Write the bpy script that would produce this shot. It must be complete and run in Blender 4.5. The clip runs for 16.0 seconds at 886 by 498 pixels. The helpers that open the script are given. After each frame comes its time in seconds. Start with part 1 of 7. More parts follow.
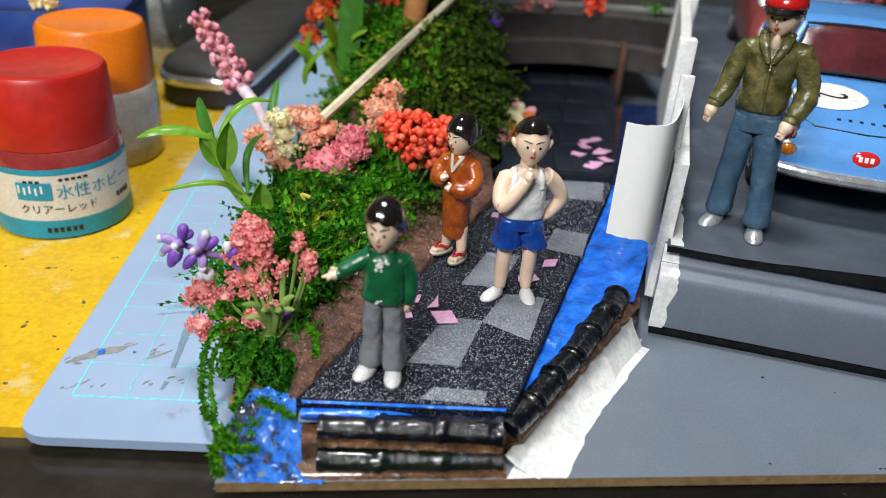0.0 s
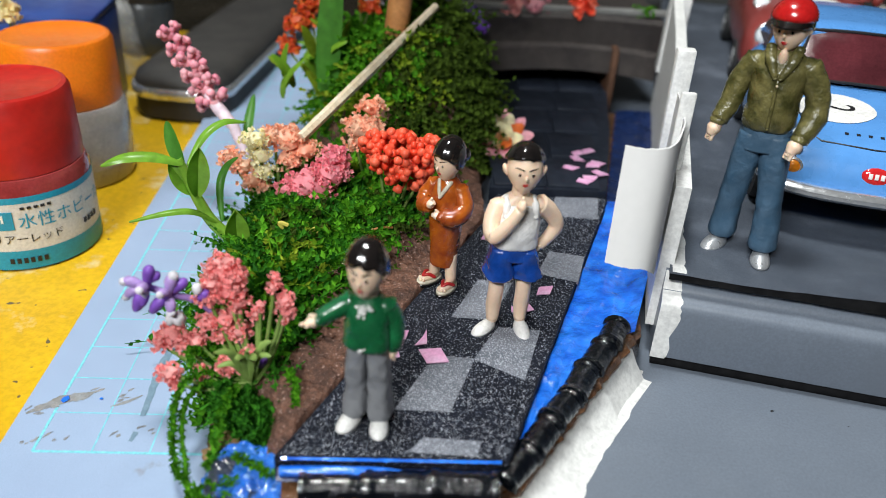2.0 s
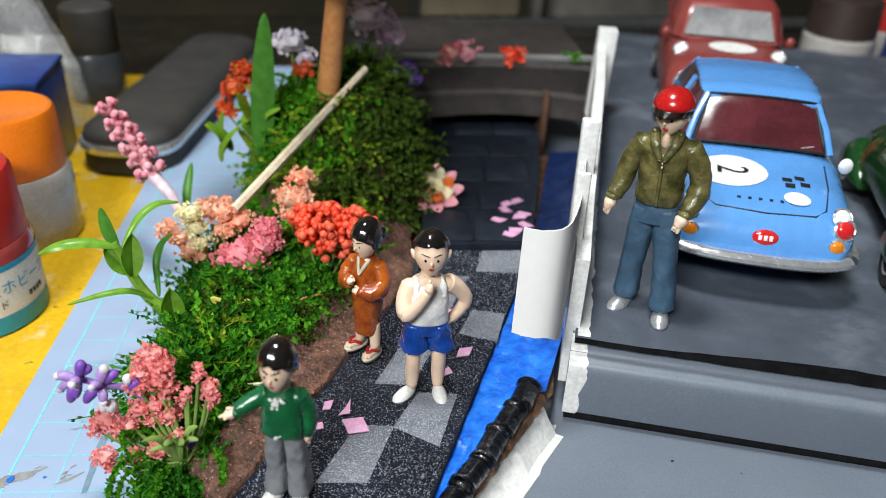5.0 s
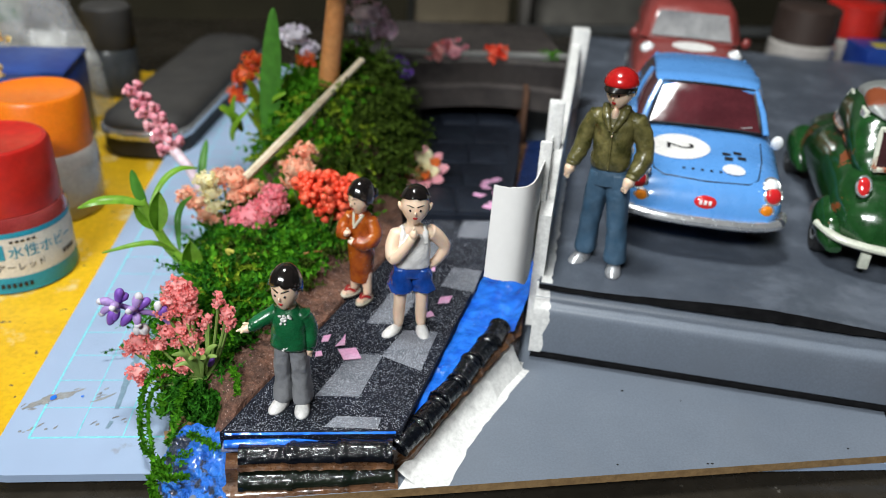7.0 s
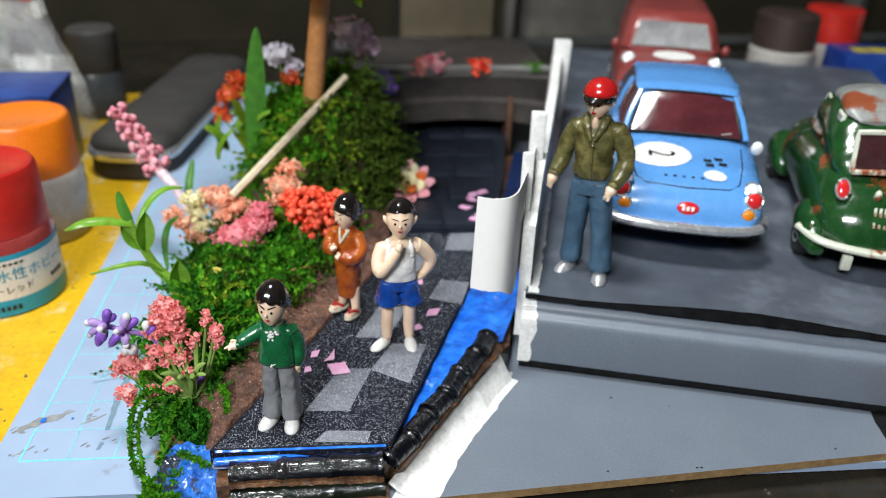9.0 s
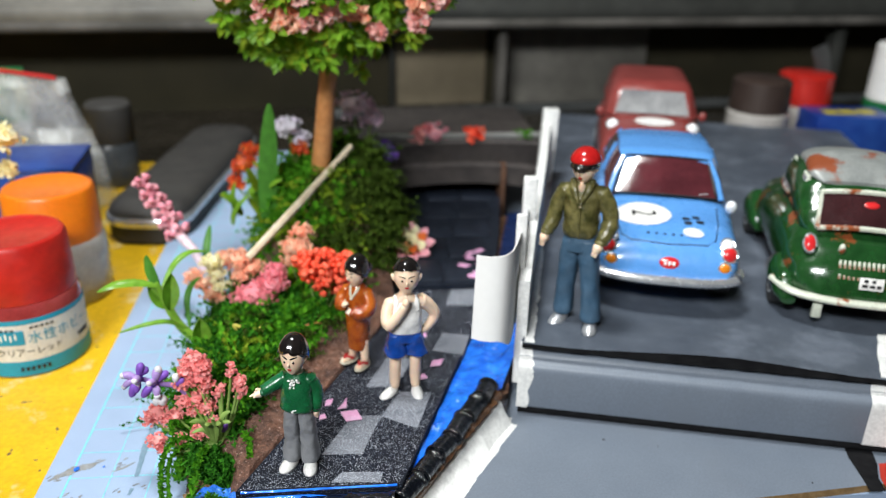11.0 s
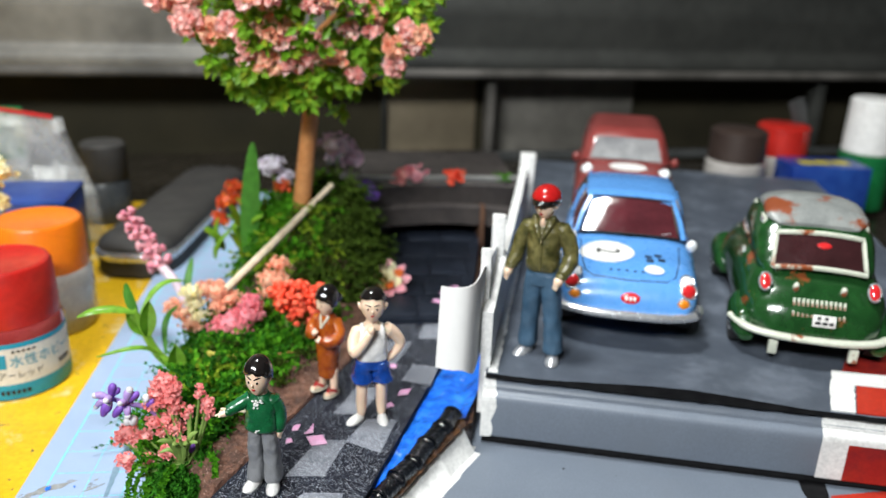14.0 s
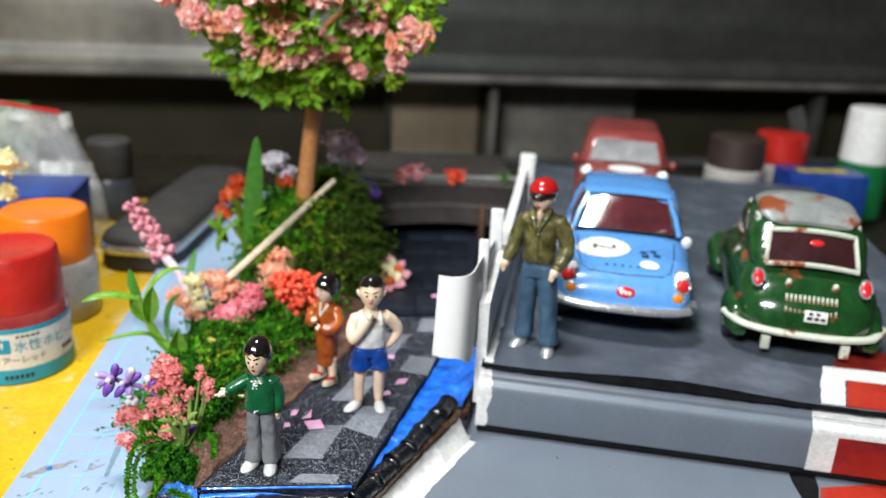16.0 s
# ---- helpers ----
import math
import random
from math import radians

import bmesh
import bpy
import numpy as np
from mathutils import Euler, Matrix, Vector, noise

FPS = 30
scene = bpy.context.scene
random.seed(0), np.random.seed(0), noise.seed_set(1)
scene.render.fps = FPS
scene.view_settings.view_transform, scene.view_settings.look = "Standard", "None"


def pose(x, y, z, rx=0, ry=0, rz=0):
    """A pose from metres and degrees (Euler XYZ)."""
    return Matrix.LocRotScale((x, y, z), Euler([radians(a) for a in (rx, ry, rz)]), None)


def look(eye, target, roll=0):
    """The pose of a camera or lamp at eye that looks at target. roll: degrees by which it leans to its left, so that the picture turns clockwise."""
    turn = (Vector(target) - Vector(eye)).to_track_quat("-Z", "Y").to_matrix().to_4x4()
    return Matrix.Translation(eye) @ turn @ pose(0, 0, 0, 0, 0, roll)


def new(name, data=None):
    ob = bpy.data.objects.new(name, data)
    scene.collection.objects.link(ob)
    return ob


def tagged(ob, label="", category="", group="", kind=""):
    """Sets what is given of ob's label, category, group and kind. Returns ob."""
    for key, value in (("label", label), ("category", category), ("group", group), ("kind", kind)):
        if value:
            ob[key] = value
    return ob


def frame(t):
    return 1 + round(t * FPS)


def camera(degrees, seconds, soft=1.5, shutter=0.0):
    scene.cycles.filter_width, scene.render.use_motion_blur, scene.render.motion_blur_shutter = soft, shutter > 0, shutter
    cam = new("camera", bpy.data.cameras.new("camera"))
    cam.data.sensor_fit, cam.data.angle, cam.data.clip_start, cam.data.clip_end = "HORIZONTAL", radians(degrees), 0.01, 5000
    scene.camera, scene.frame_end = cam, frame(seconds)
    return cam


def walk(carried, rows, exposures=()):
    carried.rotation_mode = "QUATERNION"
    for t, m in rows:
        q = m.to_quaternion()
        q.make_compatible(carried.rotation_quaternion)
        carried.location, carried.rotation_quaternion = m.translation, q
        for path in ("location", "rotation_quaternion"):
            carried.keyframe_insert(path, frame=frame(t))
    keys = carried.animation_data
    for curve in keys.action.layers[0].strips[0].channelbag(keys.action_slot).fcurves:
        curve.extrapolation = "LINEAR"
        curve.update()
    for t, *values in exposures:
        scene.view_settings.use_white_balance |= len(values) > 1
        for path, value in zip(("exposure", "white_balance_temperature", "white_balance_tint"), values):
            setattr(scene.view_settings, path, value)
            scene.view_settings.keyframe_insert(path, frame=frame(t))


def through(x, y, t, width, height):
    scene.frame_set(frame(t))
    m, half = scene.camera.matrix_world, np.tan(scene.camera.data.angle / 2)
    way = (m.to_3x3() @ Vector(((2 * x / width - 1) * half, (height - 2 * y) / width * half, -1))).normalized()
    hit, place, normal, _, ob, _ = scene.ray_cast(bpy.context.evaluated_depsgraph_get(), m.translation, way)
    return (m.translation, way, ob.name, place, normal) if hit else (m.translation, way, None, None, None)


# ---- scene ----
cam = camera(58.05, 16.0, soft=0.9)
cam.data.dof.use_dof, cam.data.dof.focus_distance, cam.data.dof.aperture_fstop = True, 0.166, 15.0


def view(x, y, z, yaw, pitch, roll):
    return pose(x / 100, y / 100, z / 100, 0, 0, yaw) @ pose(0, 0, 0, 90 + pitch) @ pose(0, 0, 0, 0, 0, roll)


PATH = [  # seconds; centimetres; yaw, pitch and roll in degrees
    (0.0, 6.164, -11.791, 10.265, -2.903, -29.489, 4.442),
    (0.5, 6.125, -11.876, 10.417, -2.979, -29.484, 4.303),
    (1.0, 6.126, -11.310, 10.892, -3.206, -29.556, 3.785),
    (1.5, 5.927, -10.840, 10.668, -3.543, -29.618, 3.962),
    (2.0, 6.199, -10.492, 10.408, -3.873, -29.943, 3.935),
    (2.5, 6.123, -9.842, 10.646, -4.568, -30.373, 4.323),
    (3.0, 6.213, -9.520, 11.114, -5.048, -30.512, 3.745),
    (3.5, 6.479, -9.583, 11.747, -5.612, -30.304, 3.706),
    (4.0, 6.764, -9.890, 11.944, -5.685, -30.405, 2.979),
    (6.5, 7.799, -13.111, 13.038, -5.927, -29.210, 3.120),
    (7.0, 7.419, -13.892, 12.632, -5.975, -29.046, 3.573),
    (7.5, 7.636, -13.570, 12.418, -6.113, -28.662, 3.059),
    (8.0, 7.820, -13.764, 12.538, -6.271, -28.373, 2.440),
    (10.5, 7.128, -15.078, 13.033, -6.644, -25.394, 2.004),
    (11.0, 7.182, -15.673, 13.408, -6.791, -23.765, 1.524),
    (11.5, 7.731, -15.713, 13.613, -6.945, -23.283, 1.444),
    (12.0, 7.738, -16.379, 13.663, -6.671, -21.808, 1.529),
    (12.5, 7.632, -16.243, 13.597, -6.683, -21.555, 1.588),
    (13.0, 8.169, -16.710, 13.011, -6.674, -20.682, 1.937),
    (13.5, 8.139, -16.669, 13.136, -6.696, -20.514, 1.931),
    (14.0, 8.008, -16.790, 13.324, -6.586, -20.163, 2.287),
    (14.5, 7.913, -16.915, 13.032, -6.685, -19.815, 2.712),
    (15.0, 8.097, -16.838, 12.558, -6.860, -19.601, 3.118),
    (15.5, 7.963, -17.037, 12.843, -6.396, -19.414, 2.983),
    (16.0, 8.083, -17.399, 12.892, -6.355, -19.272, 3.031),
]
walk(cam, [(t, view(*row)) for t, *row in PATH], [(0.0, -0.20), (1.5, -0.21), (2.5, -0.11), (4.0, -0.06), (6.5, -0.08), (7.0, -0.16), (7.5, -0.17), (8.0, -0.07), (10.5, 0.0), (12.5, 0.18), (16.0, 0.14)])

# ---- light ----
world = bpy.data.worlds.new("world")
scene.world = world
world.use_nodes = True
world.node_tree.nodes["Background"].inputs[0].default_value = (0.80, 0.88, 1.0, 1)
world.node_tree.nodes["Background"].inputs[1].default_value = 0.012


def lamp(name, size_x, size_y, watts, colour, eye, target):
    data = bpy.data.lights.new(name, "AREA")
    data.shape, data.size, data.size_y, data.energy, data.color = "RECTANGLE", size_x, size_y, watts, colour
    ob = new(name, data)
    ob.matrix_world = look(eye, target)
    return ob


lamp("desk_lamp", 0.10, 0.08, 2.45, (0.96, 0.99, 0.97), (0.02, 0.03, 0.52), (0.12, 0.05, 0.0))
# Fill light added at front left to brighten front faces; no fitting stands there.
lamp("ceiling_lamp", 0.30, 0.12, 7.9, (0.95, 0.985, 0.99), (-0.20, -0.52, 0.56), (0.12, 0.05, 0.0))
scene.view_settings.exposure = 0.0

# ---- materials ----


def node_group(name):
    m = bpy.data.materials.new(name)
    m.use_nodes = True
    nt = m.node_tree
    bs = nt.nodes["Principled BSDF"]
    tc = nt.nodes.new("ShaderNodeTexCoord")
    return m, nt, bs, tc.outputs["Object"]


def noise_tex(nt, vec, scale, detail=4.0, rough=0.6):
    n = nt.nodes.new("ShaderNodeTexNoise")
    n.inputs["Scale"].default_value, n.inputs["Detail"].default_value, n.inputs["Roughness"].default_value = scale, detail, rough
    nt.links.new(vec, n.inputs["Vector"])
    return n.outputs[0]


def ramp(nt, fac, stops):
    r = nt.nodes.new("ShaderNodeValToRGB")
    while len(r.color_ramp.elements) < len(stops):
        r.color_ramp.elements.new(0.5)
    for e, (p, c) in zip(r.color_ramp.elements, stops):
        e.position, e.color = p, (*c, 1) if len(c) == 3 else c
    nt.links.new(fac, r.inputs[0])
    return r.outputs[0]


def mixc(nt, fac, a, b, how="MIX"):
    m = nt.nodes.new("ShaderNodeMix")
    m.data_type, m.blend_type = "RGBA", how
    for sock, v in ((m.inputs[0], fac), (m.inputs[6], a), (m.inputs[7], b)):
        if isinstance(v, bpy.types.NodeSocket):
            nt.links.new(v, sock)
        else:
            sock.default_value = v if isinstance(v, (int, float)) else (*v, 1)
    return m.outputs[2]


def bump_of(nt, bs, height, strength, distance):
    b = nt.nodes.new("ShaderNodeBump")
    b.inputs["Strength"].default_value, b.inputs["Distance"].default_value = strength, distance
    nt.links.new(height, b.inputs["Height"])
    nt.links.new(b.outputs[0], bs.inputs["Normal"])


def mat(name, c1, c2=None, scale=250.0, rough=0.5, metal=0.0, coat=0.0, bump=0.0, bscale=900.0, depth=0.0002,
        grain=0.12, stains=None, spots=None, each=0.0, trans=0.0, sheen=0.0, sss=0.0, ior=1.5, spec=0.5):
    """c1 to c2 in patches, fine grain, bump, stains (colour, scale, from, to), spots (colour, scale, from, to), each: difference from piece to piece."""
    m, nt, bs, ob = node_group(name)
    c2 = c2 or tuple(v * 0.8 for v in c1)
    col = ramp(nt, noise_tex(nt, ob, scale), [(0.35, c1), (0.65, c2)])
    if grain:
        fine = ramp(nt, noise_tex(nt, ob, bscale * 1.7, 2), [(0.3, (1 - grain,) * 3), (0.7, (1 + grain,) * 3)])
        col = mixc(nt, 1.0, col, fine, "MULTIPLY")
    if spots:
        c, s, a, b = spots
        col = mixc(nt, ramp(nt, noise_tex(nt, ob, s, 1.0), [(a, (0, 0, 0)), (b, (1, 1, 1))]), col, c)
    if stains:
        c, s, a, b = stains
        col = mixc(nt, ramp(nt, noise_tex(nt, ob, s, 6.0, 0.65), [(a, (0, 0, 0)), (b, (1, 1, 1))]), col, c)
    if each:
        oi = nt.nodes.new("ShaderNodeObjectInfo")
        col = mixc(nt, 1.0, col, ramp(nt, oi.outputs["Random"], [(0.0, (1 - each,) * 3), (1.0, (1 + each,) * 3)]), "MULTIPLY")
    nt.links.new(col, bs.inputs["Base Color"])
    bs.inputs["Metallic"].default_value, bs.inputs["Coat Weight"].default_value = metal, coat
    bs.inputs["Coat Roughness"].default_value, bs.inputs["IOR"].default_value = 0.06, ior
    bs.inputs["Transmission Weight"].default_value, bs.inputs["Specular IOR Level"].default_value = trans, spec
    if sss:
        bs.inputs["Subsurface Weight"].default_value, bs.inputs["Subsurface Scale"].default_value = sss, 0.001
    rr = ramp(nt, noise_tex(nt, ob, scale * 2.3), [(0.3, (max(rough - 0.08, 0.02),) * 3), (0.7, (min(rough + 0.1, 1),) * 3)])
    nt.links.new(rr, bs.inputs["Roughness"])
    if bump:
        bump_of(nt, bs, noise_tex(nt, ob, bscale, 5), bump, depth)
    return m


def leaf_mat(name, c1, c2, rough=0.45, scale=400, through=0.25, spec=0.4):
    """Leaves and petals: colour from piece to piece in one mesh, some light through them."""
    m, nt, bs, ob = node_group(name)
    g = nt.nodes.new("ShaderNodeNewGeometry")
    col = ramp(nt, g.outputs["Random Per Island"], [(0.0, c1), (1.0, c2)])
    col = mixc(nt, 1.0, col, ramp(nt, noise_tex(nt, ob, scale), [(0.3, (0.75,) * 3), (0.7, (1.2,) * 3)]), "MULTIPLY")
    nt.links.new(col, bs.inputs["Base Color"])
    bs.inputs["Roughness"].default_value, bs.inputs["Specular IOR Level"].default_value = rough, spec
    tr = nt.nodes.new("ShaderNodeBsdfTranslucent")
    nt.links.new(col, tr.inputs[0])
    mx = nt.nodes.new("ShaderNodeMixShader")
    mx.inputs[0].default_value = through
    nt.links.new(bs.outputs[0], mx.inputs[1])
    nt.links.new(tr.outputs[0], mx.inputs[2])
    nt.links.new(mx.outputs[0], nt.nodes["Material Output"].inputs[0])
    return m


def glass(name, tint=(1, 1, 1), rough=0.03):
    m, nt, bs, ob = node_group(name)
    bs.inputs["Base Color"].default_value, bs.inputs["Roughness"].default_value = (*tint, 1), rough
    bs.inputs["Transmission Weight"].default_value, bs.inputs["IOR"].default_value = 1.0, 1.3
    return m



def film(name):
    """Thin crumpled plastic: mostly see-through, partly milky and glossy."""
    m, nt, bs, ob = node_group(name)
    bs.inputs["Base Color"].default_value, bs.inputs["Roughness"].default_value = (0.8, 0.8, 0.78, 1), 0.2
    tr = nt.nodes.new("ShaderNodeBsdfTransparent")
    mx = nt.nodes.new("ShaderNodeMixShader")
    nt.links.new(ramp(nt, noise_tex(nt, ob, 90, 4), [(0.3, (0.14,) * 3), (0.7, (0.5,) * 3)]), mx.inputs[0])
    nt.links.new(tr.outputs[0], mx.inputs[1])
    nt.links.new(bs.outputs[0], mx.inputs[2])
    nt.links.new(mx.outputs[0], nt.nodes["Material Output"].inputs[0])
    return m


M = {
    "yellow": mat("yellow_board", (0.72, 0.44, 0.010), (0.64, 0.37, 0.008), 60, 0.42, bump=0.1, bscale=400, stains=((0.74, 0.64, 0.35), 60, 0.57, 0.70), spots=((0.12, 0.09, 0.05), 330, 0.72, 0.75)),
    "mat": mat("cutting_mat", (0.33, 0.43, 0.60), (0.30, 0.39, 0.55), 40, 0.55, bump=0.15, bscale=3000, depth=0.0001, stains=((0.25, 0.27, 0.32), 70, 0.66, 0.74)),
    "cyan": mat("mat_print", (0.17, 0.62, 0.70), (0.22, 0.60, 0.68), 300, 0.55, grain=0.2),
    "table": mat("table_dark", (0.030, 0.025, 0.019), (0.019, 0.016, 0.012), 50, 0.24, bump=0.05, bscale=150, stains=((0.16, 0.15, 0.13), 130, 0.66, 0.72)),
    "mdf": mat("mdf_edge", (0.30, 0.19, 0.085), (0.20, 0.12, 0.05), 500, 0.8, bump=0.4, bscale=1500),
    "grey": mat("grey_paint", (0.160, 0.187, 0.230), (0.146, 0.171, 0.212), 50, 0.38, bump=0.15, bscale=1100, depth=0.0001, grain=0.09, stains=((0.150, 0.172, 0.208), 35, 0.5, 0.75)),
    "white_brush": mat("white_brushed_paint", (0.78, 0.775, 0.755), (0.68, 0.675, 0.66), 200, 0.5, bump=0.4, bscale=600, stains=((0.55, 0.54, 0.53), 120, 0.66, 0.76)),
    "road": mat("road_sheet", (0.058, 0.070, 0.092), (0.083, 0.098, 0.125), 60, 0.55, bump=0.4, bscale=3000, depth=0.00015, grain=0.35, stains=((0.132, 0.152, 0.19), 60, 0.52, 0.72)),
    "void": mat("matt_black", (0.006, 0.006, 0.007), (0.012, 0.012, 0.013), 300, 0.9, spec=0.08, bump=0.3, bscale=900, depth=0.0002),
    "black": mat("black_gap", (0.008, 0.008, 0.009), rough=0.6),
    "sand_dark": mat("dark_grit", (0.004, 0.005, 0.010), (0.009, 0.011, 0.020), 90, 0.6, bump=0.7, bscale=2600, depth=0.0003, spec=0.12, spots=((0.22, 0.25, 0.32), 4200, 0.66, 0.71)),
    "sand_light": mat("grey_grit", (0.11, 0.12, 0.145), (0.18, 0.19, 0.22), 120, 0.6, spec=0.2, bump=0.8, bscale=2600, depth=0.0004, spots=((0.5, 0.52, 0.58), 4600, 0.56, 0.64), each=0.12),
    "slab": mat("dark_flagstone", (0.009, 0.012, 0.020), (0.017, 0.022, 0.034), 150, 0.5, spec=0.25, bump=0.4, bscale=900, each=0.25),
    "blue": mat("blue_paint", (0.008, 0.11, 0.66), (0.022, 0.20, 0.80), 220, 0.10, coat=1.0, bump=0.9, bscale=260, depth=0.0014, stains=((0.42, 0.58, 0.92), 130, 0.66, 0.76)),
    "tile": mat("glossy_roof_tile", (0.002, 0.003, 0.005), (0.005, 0.006, 0.009), 200, 0.06, coat=0.6, bump=0.7, bscale=330, depth=0.0016, each=0.3),
    "tile_green": mat("dark_green_glazed_tile", (0.005, 0.009, 0.006), (0.011, 0.015, 0.010), 200, 0.07, coat=0.7, bump=0.7, bscale=300, depth=0.0016, each=0.3),
    "navy": mat("blue_shade_paint", (0.006, 0.020, 0.085), (0.004, 0.012, 0.05), 120, 0.3, bump=0.5, bscale=250, depth=0.001),
    "blue_rough": mat("blue_smeared_earth", (0.012, 0.12, 0.58), (0.03, 0.20, 0.70), 300, 0.3, coat=0.5, bump=1.0, bscale=420, depth=0.0022, spots=((0.25, 0.45, 0.85), 500, 0.66, 0.74), stains=((0.020, 0.028, 0.05), 190, 0.50, 0.57)),
    "clay": mat("brown_clay", (0.17, 0.080, 0.038), (0.05, 0.026, 0.015), 260, 0.28, coat=0.4, bump=0.6, bscale=500, depth=0.001),
    "earth": mat("brown_earth", (0.20, 0.092, 0.058), (0.065, 0.030, 0.020), 220, 0.6, bump=1.0, bscale=900, depth=0.0012, grain=0.4, spots=((0.42, 0.28, 0.24), 2100, 0.66, 0.71)),
    "white": mat("white_plastic", (0.80, 0.79, 0.77), (0.76, 0.75, 0.73), 90, 0.45, bump=0.1, bscale=300),
    "paper": mat("white_paper", (0.70, 0.69, 0.68), (0.685, 0.675, 0.665), 30, 0.6, bump=0.04, bscale=200, grain=0.02),
    "bridge": mat("painted_bridge", (0.060, 0.050, 0.046), (0.036, 0.030, 0.029), 120, 0.6, bump=0.3, bscale=300, depth=0.0006),
    "rust_panel": mat("brown_panel", (0.10, 0.045, 0.022), (0.05, 0.022, 0.012), 200, 0.6),
    "shelf": mat("dark_shelf", (0.042, 0.043, 0.039), (0.025, 0.026, 0.024), 12, 0.5, spec=0.4, bump=0.1, bscale=60),
    "shelf_pale": mat("pale_grey_shelf", (0.20, 0.188, 0.165), (0.11, 0.104, 0.092), 12, 0.5, spec=0.4, bump=0.1, bscale=60),
    "shelf_edge": mat("paler_shelf_edge", (0.13, 0.12, 0.11), (0.06, 0.056, 0.05), 25, 0.6, spec=0.25),
    "card": mat("tan_card", (0.23, 0.19, 0.13), (0.17, 0.14, 0.095), 20, 0.75, spec=0.2),
    "shelf_panel": mat("brown_back_panel", (0.042, 0.036, 0.021), (0.028, 0.025, 0.015), 15, 0.8, spec=0.2),
    "room_wall": mat("room_wall_paint", (0.20, 0.195, 0.185), (0.16, 0.155, 0.15), 3, 0.8, bump=0.1, bscale=120),
    "room_floor": mat("room_floor", (0.16, 0.10, 0.06), (0.11, 0.07, 0.04), 4, 0.5, bump=0.1, bscale=60),
    "pale_rail": mat("pale_grey_rail", (0.26, 0.26, 0.25), (0.18, 0.18, 0.175), 40, 0.5),
    "rail": mat("grey_rail", (0.085, 0.088, 0.088), (0.06, 0.063, 0.063), 40, 0.35, metal=0.3),
}
